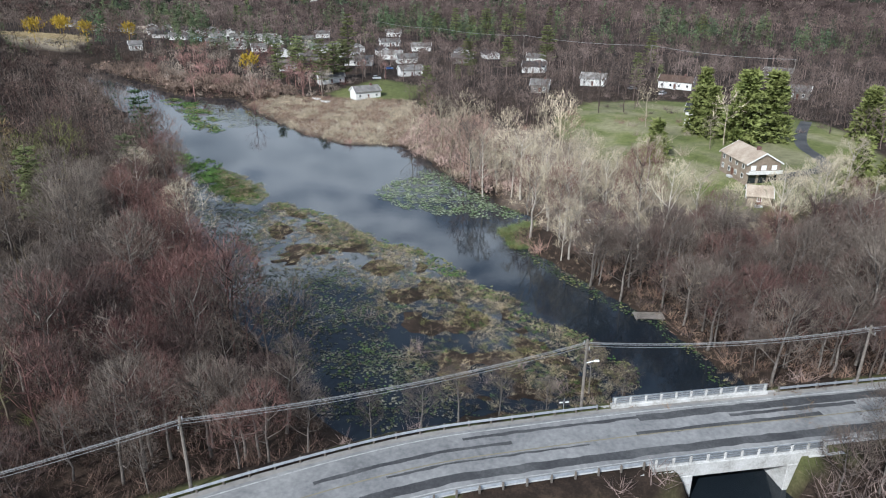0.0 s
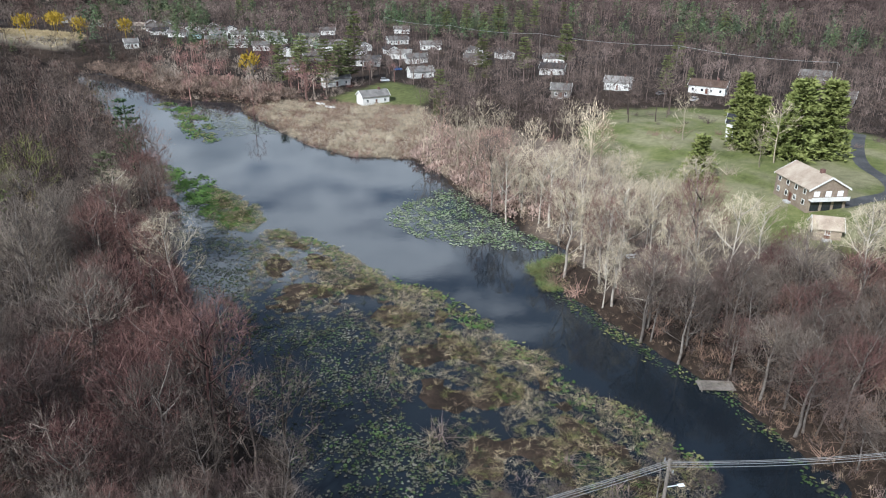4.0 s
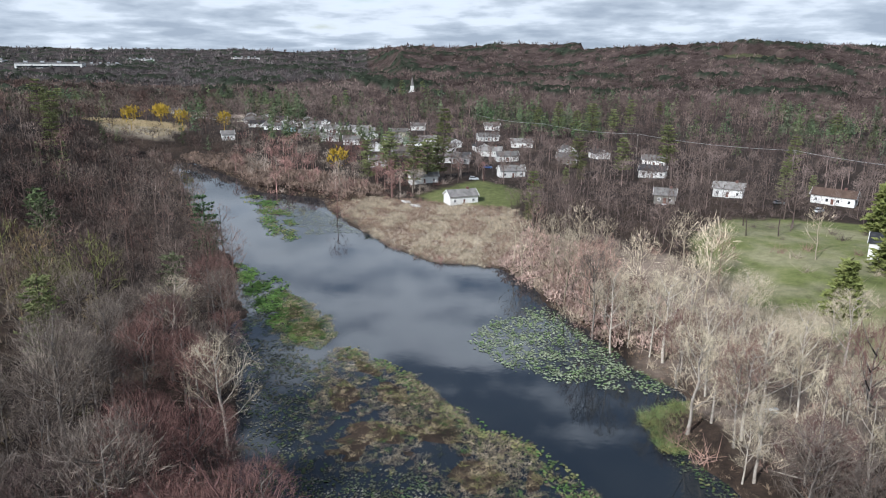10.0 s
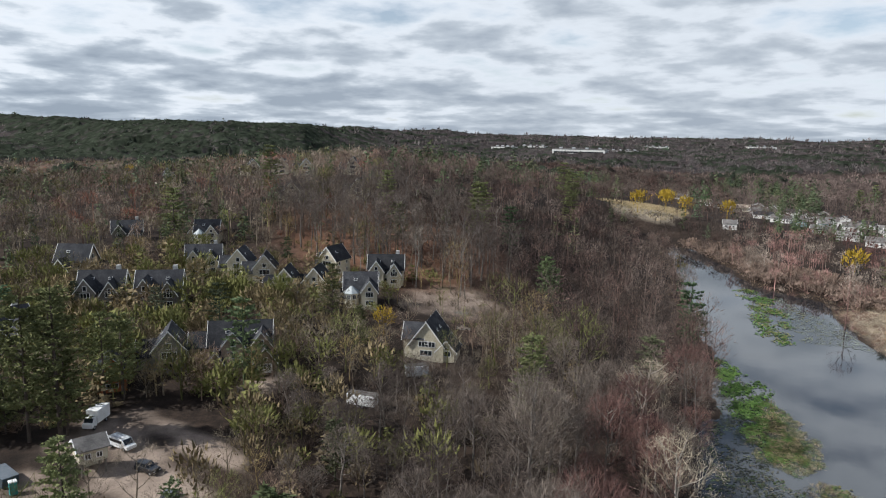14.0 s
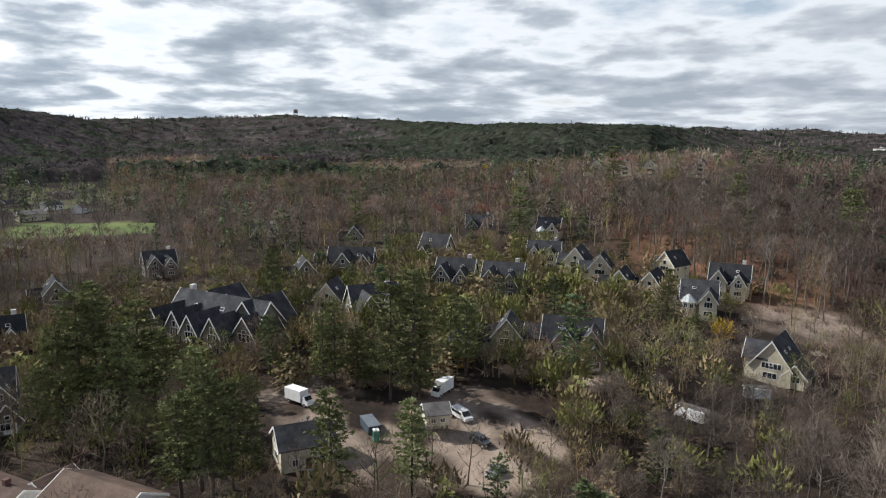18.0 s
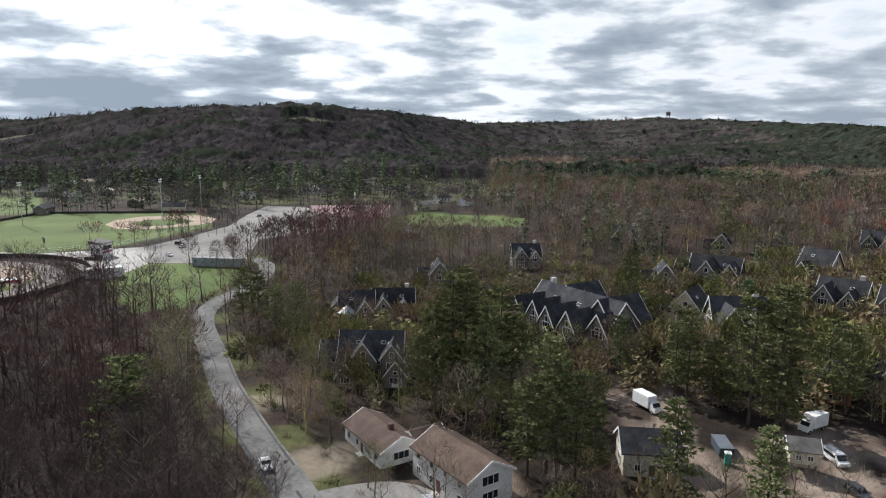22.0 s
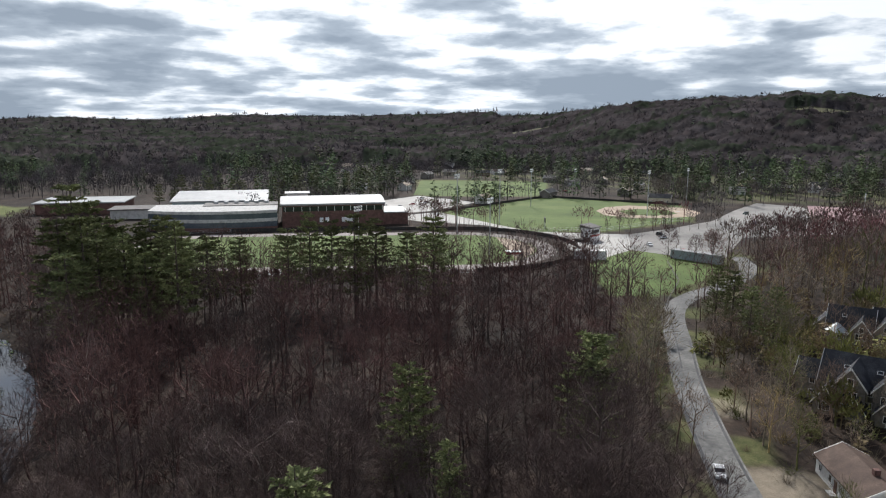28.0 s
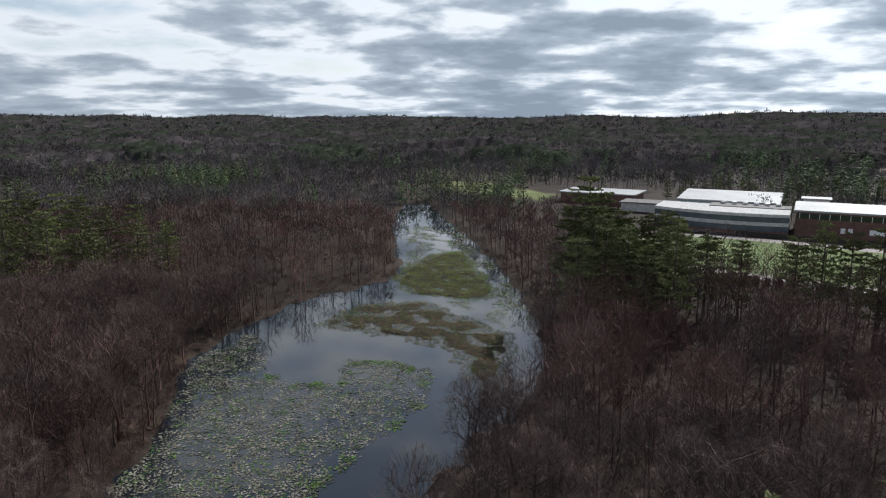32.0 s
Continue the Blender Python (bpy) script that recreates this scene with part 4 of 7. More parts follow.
def window(parent, m, wd, ht, bars=1):
    """A framed window with its pane, in the plane x = 0, looking along +x."""
    key = (round(wd, 2), round(ht, 2), bars)
    if key not in CACHE:
        t = 0.11
        ys = [-wd / 2, -wd / 2 + t]
        for i in range(bars):
            y = -wd / 2 + wd * (i + 1) / (bars + 1)
            ys += [y - 0.04, y + 0.04]
        f = lattice(ys + [wd / 2 - t, wd / 2], [0, t, ht - t, ht], -0.03, 0.07)
        fm = bpy.data.meshes.new("frame")
        f.to_mesh(fm)
        f.free()
        fm.materials.append(FRAME_WHITE)
        g = boxes((-0.02, -wd / 2 + 0.05, 0.05, 0.03, wd / 2 - 0.05, ht - 0.05))
        gm = bpy.data.meshes.new("pane")
        g.to_mesh(gm)
        g.free()
        gm.materials.append(GLASS)
        CACHE[key] = (fm, gm)
    fm, gm = CACHE[key]
    o = new("window", fm)
    o.parent = parent
    o.matrix_basis = m
    p = new("pane", gm)
    p.parent = o


def gable_block(parent, cx, cy, L, W, wall, rise, rot, wm, rm, trim=FRAME_WHITE, over=0.45, base=-0.6, wins="", sky=0, z0=0.0):
    """Walls, roof slabs and rake boards of a gabled block with its ridge along local x."""
    M = pose(cx, cy, z0, 0, 0, rot)

    def put(name, bm, material, label=""):
        o = part(name, bm, material, parent, label)
        o.matrix_basis = M
        return o
    b = bmesh.new()
    h = W / 2
    prism(b, [(-h, base), (h, base), (h, wall), (0, wall + rise), (-h, wall)], -L / 2, L / 2, "x")
    put("wall", b, wm)
    slope = rise / h
    th = 0.2
    b = bmesh.new()
    e = h + over
    ze = wall - slope * over
    for s in (1, -1):
        q = bmesh.new()
        prism(q, [(0, wall + rise + 0.02), (s * e, ze + 0.02), (s * e, ze + th + 0.02), (0, wall + rise + th * 1.25)], -L / 2 - over, L / 2 + over, "x")
        tmp = bpy.data.meshes.new("t")
        q.to_mesh(tmp)
        q.free()
        b.from_mesh(tmp)
        bpy.data.meshes.remove(tmp)
    roof = put("roof", b, rm)
    if trim:
        for end in (1, -1):
            x = end * (L / 2 + over + 0.03)
            b = bmesh.new()
            prism(b, [(0, wall + rise + th * 1.25 + 0.02), (e, ze + th + 0.02), (e, ze - 0.18), (0, wall + rise - 0.12), (-e, ze - 0.18), (-e, ze + th + 0.02)], x - 0.05, x + 0.05, "x")
            put("rake_board", b, trim)
    for i in range(sky):
        s = 1 if i % 2 else -1
        x = -L * 0.3 + L * 0.6 * (i + 0.5) / sky
        y = s * h * 0.5
        a = math.degrees(math.atan(slope))
        o = part("skylight", boxes((-0.55, -0.4, 0, 0.55, 0.4, 0.16), bevel=0.03), FRAME_WHITE, parent)
        o.matrix_basis = M @ pose(x, y, wall + rise * 0.5 + th * 1.1 + 0.02, -s * a)
        p = part("pane", boxes((-0.45, -0.3, 0.16, 0.45, 0.3, 0.19)), GLASS, o)
    for c in wins:
        if c in "fb":
            sg = 1 if c == "f" else -1
            T = M @ pose(sg * L / 2, 0, 0, 0, 0, 0 if sg > 0 else 180)
            if W > 3.2:
                window(parent, T @ pose(0.02, 0, 0.9), min(W * 0.5, 3.2), 1.5, 2)
            if wall > 4:
                window(parent, T @ pose(0.02, 0, 3.4), min(W * 0.5, 3.4), 1.7, 2)
                if rise > 2.4:
                    window(parent, T @ pose(0.02, 0, min(wall + 0.1, wall + rise - 2.0)), min(W * 0.22, 1.3), min(1.5, rise * 0.42), 0)
            elif rise > 2:
                window(parent, T @ pose(0.02, 0, wall + 0.1), 1.0, 0.9, 0)
        else:
            sg = 1 if c == "l" else -1
            n = max(1, int(L / 3.4))
            for i in range(n):
                x = -L / 2 + L * (i + 0.5) / n
                T = M @ pose(x, sg * h, 0, 0, 0, 90 * sg)
                window(parent, T @ pose(0.02, 0, 0.9), 1.1, 1.35, 0 if i % 2 else 1)
                if wall > 4.6:
                    window(parent, T @ pose(0.02, 0, 3.5), 1.1, 1.3, 0)
    return roof


def condo(x, y, face, kind, wm, label, z=None, rm=None, size=1.0):
    """A steep-gabled house. face: the bearing of its front, in degrees from east."""
    rm = rm or ROOF_DARK
    z = ground_at(x, y) if z is None else z
    ob = thing("gabled_house", pose(x, y, z, 0, 0, face), label, "house", "gabled houses of the estate")
    ob.scale = (size / K,) * 3
    if kind == "row":
        gable_block(ob, -3, 0, 25, 9.5, 5.2, 5.2, 90, wm, rm, wins="r", sky=4)
        for i, yy in enumerate((-9.8, -4.6, 0.6, 6.0)):
            gable_block(ob, 2.5 - 0.8 * (i % 2), yy, 9.5, 4.6, 5.0, 3.4, 0, wm, rm, wins="f")
            gable_block(ob, 6.8, yy + 1.7, 3.2, 2.6, 2.5, 1.7, 0, wm, rm, wins="f")
        gable_block(ob, -6, 8, 11, 7.5, 6.0, 4.4, 0, wm, rm, wins="f", sky=2)
        gable_block(ob, -1, 11.2, 8, 6.5, 4.2, 4.2, 0, wm, rm, wins="f")
        gable_block(ob, -8, -5, 9, 7, 7.0, 3.6, 0, wm, rm, wins="f", sky=2)
        part("chimney", boxes((-6, -12.3, 3, -4.8, -11.2, 11), bevel=0.05), CONCRETE, ob)
    elif kind == "court":
        gable_block(ob, -2.5, 0, 14.5, 9, 5.4, 4.8, 90, wm, rm, wins="r", sky=3)
        gable_block(ob, 1.6, -1.2, 9, 5.4, 6.2, 3.6, 0, wm, rm, wins="f")
        gable_block(ob, 1.2, 5.2, 8, 5.0, 6.0, 3.2, 0, wm, rm, wins="f", sky=2)
        gable_block(ob, 5.8, -5.0, 4.4, 4.2, 2.6, 3.0, 0, wm, rm, wins="f")
        gable_block(ob, 6.4, 0.3, 3.6, 3.0, 2.4, 2.0, 0, wm, rm, wins="f")
        gable_block(ob, 5.4, 6.2, 4.6, 5.0, 2.9, 3.2, 0, wm, rm, wins="f")
        gable_block(ob, -2, -8.8, 6, 6, 5.0, 2.8, 90, wm, rm, wins="r")
        for yy in (-6.0, 5.4):
            part("garage_door", boxes((7.62, yy, 0.1, 7.75, yy + 2.3, 2.2), bevel=0.02), WHITE, ob, "white garage door")
    elif kind == "turret":
        gable_block(ob, -2, 0.5, 10, 8, 5.4, 4.4, 90, wm, rm, wins="r", sky=2)
        gable_block(ob, 1.6, 3.2, 8, 4.8, 5.2, 3.2, 0, wm, rm, wins="f")
        b = bmesh.new()
        bmesh.ops.create_cone(b, cap_ends=True, segments=8, radius1=2.2, radius2=2.2, depth=4.6, matrix=Matrix.Translation((2.6, -2.2, 2.1)))
        t = part("turret", b, wm, ob)
        b = bmesh.new()
        bmesh.ops.create_cone(b, cap_ends=True, segments=8, radius1=2.75, radius2=0.25, depth=2.0, matrix=Matrix.Translation((2.6, -2.2, 5.4)))
        part("turret_roof", b, mat("metal_roof_pale", [(0.34, 0.37, 0.37), (0.5, 0.53, 0.52)], 0.6, 0.5, metal=0.3), t, "pale faceted metal roof")
        for i in range(5):
            a = -90 + 45 * i
            window(t, pose(2.6 + 2.06 * math.cos(radians(a + 22.5)), -2.2 + 2.06 * math.sin(radians(a + 22.5)), 2.6, 0, 0, a + 22.5), 1.2, 1.4, 1)
        gable_block(ob, -4, -4.4, 6, 6, 4.6, 3.4, 0, wm, rm, wins="fb")
    elif kind == "chalet":
        gable_block(ob, 0, 0, 12, 9, 3.8, 5.9, 0, wm, rm, wins="fblr", sky=4)
        gable_block(ob, 3.5, -3.4, 5, 4.5, 5.6, 3.2, 90, wm, rm, wins="b")
        gable_block(ob, 2, 5.1, 7, 5, 2.4, 2.6, 0, wm, rm, wins="f", sky=1)
        window(ob, pose(6.03, 0.2, 3.2), 4.4, 1.5, 4)
    elif kind == "gable":
        gable_block(ob, 0, 0, 9.5, 7.4, 5.6, 4.4, 0, wm, rm, wins="fblr", sky=2)
        gable_block(ob, -1.5, -4.2, 6.5, 5.0, 3.4, 3.2, 90, wm, rm, wins="fb")
    elif kind == "twin":
        gable_block(ob, -2, 0, 12, 7.6, 5.4, 4.4, 90, wm, rm, wins="rfb", sky=3)
        gable_block(ob, 1.5, -3, 8, 5.0, 5.4, 3.4, 0, wm, rm, wins="f")
        gable_block(ob, 1.2, 3, 7, 4.6, 4.4, 3.4, 0, wm, rm, wins="f", sky=1)
        part("chimney", boxes((-3.2, 3.4, 4, -2.1, 4.6, 11.2), bevel=0.05), CONCRETE, ob)
    k = {"row": 11, "court": 7.5, "chalet": 7.5}.get(kind, 5.0)
    CLEAR.append((x, y, k))
    CLEAR.append((x + k * 0.8 * math.cos(radians(face)), y + k * 0.8 * math.sin(radians(face)), k * 0.4))
    return ob


CREAM, TANL, GREYL = "cream stucco house with steep dark roofs and white rake boards", "tan shingled house with steep dark gables and white trim", "grey shingled house with steep dark gables and white trim"
condo(-147, 15, -32, "row", WALL_GREY, "long grey shingled house with a row of steep white-trimmed gables", size=1.28)
condo(-169, 38, -12, "gable", WALL_CREAM, CREAM, size=1.1)
condo(-159, 49, 20, "twin", WALL_GREY, GREYL, size=1.2)
condo(-132, 89, -20, "court", WALL_TAN, "tan shingled house with garage doors under steep gables")
condo(-203, 98, -18, "twin", WALL_CREAM, CREAM)
condo(-193, 106, -30, "gable", WALL_CREAM, CREAM)
condo(-184, 110, -22, "gable", WALL_CREAM, CREAM)
condo(-169, 111, -30, "gable", WALL_CREAM, CREAM)
condo(-166, 118, -35, "gable", WALL_CREAM, CREAM)
condo(-184, 130, -55, "gable", WALL_CREAM, CREAM)
condo(-156, 125, -25, "turret", WALL_CREAM, "cream stucco house with a faceted corner turret and dark roof")
condo(-171, 140, -30, "twin", WALL_CREAM, CREAM)
condo(-122, 126, -42, "chalet", WALL_CREAM, "broad cream gabled house with rows of windows under a dark roof")
condo(-187, 70, -20, "twin", WALL_GREY, GREYL, size=1.1)
condo(-179, 82, -20, "twin", WALL_GREY, GREYL, size=1.1)
condo(-207, 40, -8, "court", WALL_GREY, "grey shingled house with a huddle of small white-trimmed gables", size=1.15)
condo(-202, 27, 15, "gable", WALL_GREY, GREYL)
condo(-224, 67, 60, "gable", WALL_TAN, TANL, size=1.2)
condo(-272, 2, 10, "twin", WALL_GREY, GREYL)
condo(-262, 38, 0, "gable", WALL_GREY, GREYL)
condo(-260, 85, -10, "twin", WALL_GREY, GREYL)
condo(-240, 107, -25, "turret", WALL_CREAM, "cream stucco house with a domed pale turret among pines")
condo(-222, -21, 30, "twin", WALL_GREY, GREYL)
condo(-137, 77, -15, "gable", WALL_GREY, GREYL)
condo(-132, 66, -5, "gable", WALL_ORANGE, "unfinished house in bare orange sheathing with a dark roof", size=0.8)
condo(-134, -33, 30, "turret", WALL_GREY, "grey shingled house with a pale faceted turret roof")
condo(-140, -26, 30, "twin", WALL_GREY, GREYL)
condo(-107, -12, 25, "court", WALL_GREY, "grey shingled house with big gable windows among pines")
condo(-181, -34, 30, "gable", WALL_GREY, GREYL)
for x, y, f in ((-320, 172, -20), (-357, 157, -10), (-341, 168, -30), (-256, 171, -40), (-305, 190, -30), (-380, 120, 0), (-275, 150, -30)):
    condo(x, y, f, "gable", WALL_CREAM, "pale house with a dark roof on the wooded hill")


def ranch(x, y, face, L, W, wm, rm, label, wall=2.9, rise=1.9, wing=0, chimney=True, z=None, group="houses across the river", wins="rlfb"):
    """A plain gabled house with its long front facing that bearing."""
    z = ground_at(x, y) if z is None else z
    ob = thing("house", pose(x, y, z, 0, 0, face + 90), label, "house", group)
    ob.scale = (1 / K,) * 3
    gable_block(ob, 0, 0, L, W, wall, rise, 0, wm, rm, trim=FRAME_WHITE, wins=wins)
    part("door", boxes((-0.5, -W / 2 - 0.06, 0.1, 0.5, -W / 2, 2.15), bevel=0.02), mat("door_dark", [(0.08, 0.03, 0.02), (0.14, 0.06, 0.04)], 1, 0.5), ob, "dark front door")
    part("door_step", boxes((-0.9, -W / 2 - 1.1, -0.4, 0.9, -W / 2 - 0.06, 0.1), bevel=0.02), CONCRETE, ob)
    if chimney:
        part("chimney", boxes((L * 0.2, -0.45, wall, L * 0.2 + 0.9, 0.45, wall + rise + 1.0), bevel=0.04), BRICK, ob, "red brick chimney")
    if wing:
        gable_block(ob, L * 0.32, W / 2 + wing / 2 - 0.6, wing, W * 0.75, wall - 0.3, rise * 0.7, 90, wm, rm, wins="rl")
    CLEAR.append((x, y, max(L, W) * 0.5))
    return ob


ROOFU = "cream house with a dark skylit roof below the pines"
BROWNL = "white sided house with a long brown shingle roof"
ranch(-93, 41, 20, 9.5, 8, WALL_CREAM, ROOF_DARK, ROOFU, 4.2, 2.6, 0, False, group="gabled houses of the estate")
ranch(-81.5, 5.4, -31, 14, 8.0, WALL_WHITE, ROOF_BROWN, BROWNL, 3.0, 2.0, 6, True, group="brown-roofed houses by the road")
ranch(-77, 20.0, -29, 15, 9.0, WALL_WHITE, ROOF_BROWN, "two-storey white house with a faded brown roof", 5.0, 2.3, 0, False, group="brown-roofed houses by the road")
WH = "white sided suburban house with a grey roof"
for x, y, f, L, wm, rm, lab in (
        (-90, 294, -60, 13, WALL_WHITE, ROOF_GREY, WH), (-66, 265, -50, 12, WALL_WHITE, ROOF_GREY, "low white house with a grey roof behind the reeds"), (-61, 313, -60, 12, WALL_WHITE, ROOF_GREY, WH),
        (-92, 338, -80, 16, WALL_WHITE, ROOF_GREY, WH), (-84, 368, -80, 12, WALL_WHITE, ROOF_GREY, WH), (-120, 320, -60, 10, WALL_WHITE, ROOF_GREY, WH),
        (-171, 415, -60, 13, WALL_WHITE, ROOF_GREY, WH), (-152, 420, -60, 13, WALL_CREAM, ROOF_GREY, "cream suburban house with a grey roof"), (-9, 324, -95, 12, WALL_WHITE, ROOF_DARK, "white house with a dark roof below a pine"),
        (16, 290, -100, 11, WALL_WHITE, ROOF_GREY, WH), (-3, 277, -90, 8, WALL_GREY, ROOF_GREY, "small grey house among bare trees"), (46, 289, -110, 15, WALL_WHITE, ROOF_BROWN, "white house with a red-brown hipped roof"),
        (-77, 401, -70, 13, WALL_WHITE, ROOF_GREY, WH), (-114, 480, -70, 12, WALL_WHITE, ROOF_GREY, WH), (-156, 460, -70, 11, WALL_WHITE, ROOF_GREY, WH),
        (-215, 407, -60, 8, mat("siding_aqua", [(0.3, 0.44, 0.46), (0.4, 0.54, 0.56)], 0.4, 0.7), ROOF_GREY, "small aqua sided house"), (-205, 413, -60, 8, mat("siding_aqua", [(0.3, 0.44, 0.46), (0.4, 0.54, 0.56)], 0.4, 0.7), ROOF_GREY, "small aqua sided house"),
        (-196, 421, -60, 10, WALL_WHITE, ROOF_GREY, WH), (-264, 444, -50, 14, WALL_WHITE, ROOF_GREY, WH), (-320, 460, -50, 15, WALL_WHITE, ROOF_TAN, "white house with a tan roof"), (-301, 457, -50, 15, WALL_WHITE, ROOF_GREY, WH),
        (-282, 450, -50, 14, WALL_CREAM, ROOF_TAN, "cream house with a tan roof"), (-359, 486, -50, 13, WALL_WHITE, ROOF_GREY, WH), (-224, 361, -50, 8, WALL_WHITE, ROOF_GREY, WH),
        (90, 330, -105, 13, WALL_GREY, ROOF_GREY, "grey-blue house with a pale roof"), (-10, 354, -90, 12, WALL_WHITE, ROOF_GREY, WH), (87, 285, -110, 9, WALL_GREY, ROOF_GREY, "low grey house among bare trees"),
        (44, 222, -105, 6, WALL_WHITE, ROOF_DARK, "small white cottage with a band of windows"), (-130, 385, -70, 12, WALL_WHITE, ROOF_GREY, WH), (-45, 350, -80, 12, WALL_GREY, ROOF_GREY, "grey suburban house with a grey roof")):
    ranch(x, y, f, L, 7.5 if L > 7 else 5.0, wm, rm, lab, 3.4 if L > 7 else 5.0, 2.0, wins="rf")
rr = random.Random(4)
for a, b, off in (((-70, 335), (-310, 476), -13), ((-70, 335), (-310, 476), 13), ((-60, 372), (-250, 486), 10), ((-30, 360), (-120, 430), -6)):
    d = Vector((b[0] - a[0], b[1] - a[1])).normalized()
    n = int(math.hypot(b[0] - a[0], b[1] - a[1]) / 21)
    for i in range(n):
        x, y = a[0] + d.x * 21 * (i + 0.5) - d.y * off, a[1] + d.y * 21 * (i + 0.5) + d.x * off
        if min(math.hypot(x - c[0], y - c[1]) for c in CLEAR) > 13:
            k = rr.randrange(3)
            ranch(x, y, -60 + rr.uniform(-8, 8) + (90 if rr.random() < 0.3 else 0), rr.uniform(10, 14), 8, (WALL_WHITE, WALL_WHITE, WALL_GREY)[k], (ROOF_GREY, ROOF_DARK, ROOF_GREY)[k], ("white suburban house with a pale grey roof", "white suburban house with a dark roof", "grey suburban house with a grey roof")[k], 3.2, 2.0, wins="rf")
# the tan-roofed house above the right bank, with its garage
home = ranch(50, 176, 198, 14, 9.5, WALL_TAN, ROOF_TAN, "white and brick house with a pale tan roof and under-house garage", 5.2, 2.6, 0, True, group="house on the lawn", wins="rl")
for k in (-2.9, 0.0, 2.9):
    # flat dark slabs: the shade inside the open bays is put into their colour
    part("garage_door", boxes((7.0, k - 1.1, -0.2, 7.08, k + 1.1, 2.2), bevel=0.02), GLASS, home, "dark panel with the shade of an open garage bay in its colour")
    part("gable_window", boxes((7.0, k - 0.7, 3.3, 7.1, k + 0.7, 4.6), bevel=0.02), WHITE, home, "white framed window")
part("balcony", boxes((7.0, -4.7, 2.5, 8.3, 4.7, 2.75), bevel=0.02), WALL_WHITE, home, "white balcony over the garage bays")
part("balcony_rail", boxes((8.2, -4.7, 2.75, 8.3, 4.7, 3.5)), WALL_WHITE, home)
ranch(49, 160, -95, 5.5, 5.0, WALL_TAN, ROOF_TAN, "small brown garage with a pale tan roof", 2.4, 1.8, 0, False, group="house on the lawn")
FAR = "house with a grey roof in the distant suburb"
for i, (x, y) in enumerate(((-620, -360), (-441, -265), (-464, -240), (-400, -262), (-407, -142), (-261, -504), (-260, -470), (-282, -455), (-416, -565), (-431, -524), (-404, -399), (-404, -346),
                            (-360, -262), (-436, -308), (-403, -229), (-580, -333), (-560, -591), (-545, -528), (-577, -500), (-330, -470), (-300, -462), (-355, -440), (-450, -200), (-480, -170), (-500, -260), (-530, -300),
                            (-470, -420), (-500, -460), (-360, -520), (-220, -520), (-180, -500), (-420, -170), (-395, -120), (-440, -110))):
    ranch(x, y, 35 + 25 * (i % 3), 12 + i % 4, 8, (WALL_WHITE, WALL_GREY, WALL_CREAM, WALL_TAN)[i % 4], (ROOF_GREY, ROOF_DARK, ROOF_BROWN)[i % 3], ("white ", "grey ", "cream ", "tan ")[i % 4] + FAR, 3.6, 2.2, 0, i % 2 == 0, group="houses of the distant suburb", wins="rf")

for i in range(46):
    a, d = radians(114 + rr.uniform(0, 52)), rr.uniform(390, 650)
    x, y = -d * math.sin(a), 54 + d * math.cos(a)
    if min(math.hypot(x - c[0], y - c[1]) for c in CLEAR) > 20 and not any(inside(np.array([(x, y)]), q)[0] for q in (FIELD_A, FIELD_B, TENNIS, PARKING, LOT_WEST)):
        ranch(x, y, 40 + rr.choice((0, 90)) + rr.uniform(-10, 10), rr.uniform(11, 15), 8, (WALL_WHITE, WALL_CREAM, WALL_GREY)[i % 3], (ROOF_GREY, ROOF_TAN, ROOF_DARK)[i // 3 % 3], ("white ", "cream ", "grey ")[i % 3] + "house among trees in the distant suburb", 4.2, 2.2, 0, False, group="houses of the distant suburb", wins="r")

# ---- far landmarks ----
def warehouse(x, y, L, W, H, turn):
    ob = thing("warehouse", pose(x, y, ground_at(x, y), 0, 0, turn), "long low white industrial building in the distance", "warehouse", "distant warehouses")
    part("wall", boxes((-L / 2, -W / 2, -3, L / 2, W / 2, H)), WALL_WHITE, ob)
    part("roof", boxes((-L / 2 - 0.5, -W / 2 - 0.5, H, L / 2 + 0.5, W / 2 + 0.5, H + 1.2)), ROOF_GREY, ob)
    part("window_band", boxes((-L / 2 + 3, -W / 2 - 0.2, H * 0.55, L / 2 - 3, -W / 2, H * 0.75)), GLASS, ob)
    for k in range(4):
        part("roof_unit", boxes((-L * 0.4 + k * L * 0.25, -3, H + 1.2, -L * 0.4 + k * L * 0.25 + 5, 3, H + 3.6)), STEEL, ob)
    CLEAR.append((x, y, L * 0.6))


for x, y, L, H, t in ((-967, 934, 95, 14, 37), (-1297, 1005, 50, 13, 33), (-1500, 1250, 70, 14, 35), (-1406, 1622, 70, 13, 40), (-1100, 1180, 60, 12, 38), (-1318, 1977, 80, 14, 45)):
    warehouse(x, y, L, 40, H, t)


def water_tower(x, y):
    ob = thing("water_tower", pose(x, y, ground_at(x, y)), "dark water tower on the far wooded ridge", "water tower")
    part("tank", rod(bmesh.new(), (0, 0, 22), (0, 0, 34), 8, 8, 14), ROOF_GREY, ob)
    part("dome", rod(bmesh.new(), (0, 0, 34), (0, 0, 37), 8, 1, 14), ROOF_GREY, ob)
    for k in range(5):
        a = 6.283 * k / 5
        part("leg", rod(bmesh.new(), (8 * math.cos(a), 8 * math.sin(a), -2), (6 * math.cos(a), 6 * math.sin(a), 22), 0.7, 0.6, 6), STEEL, ob)


water_tower(-2650, -322)


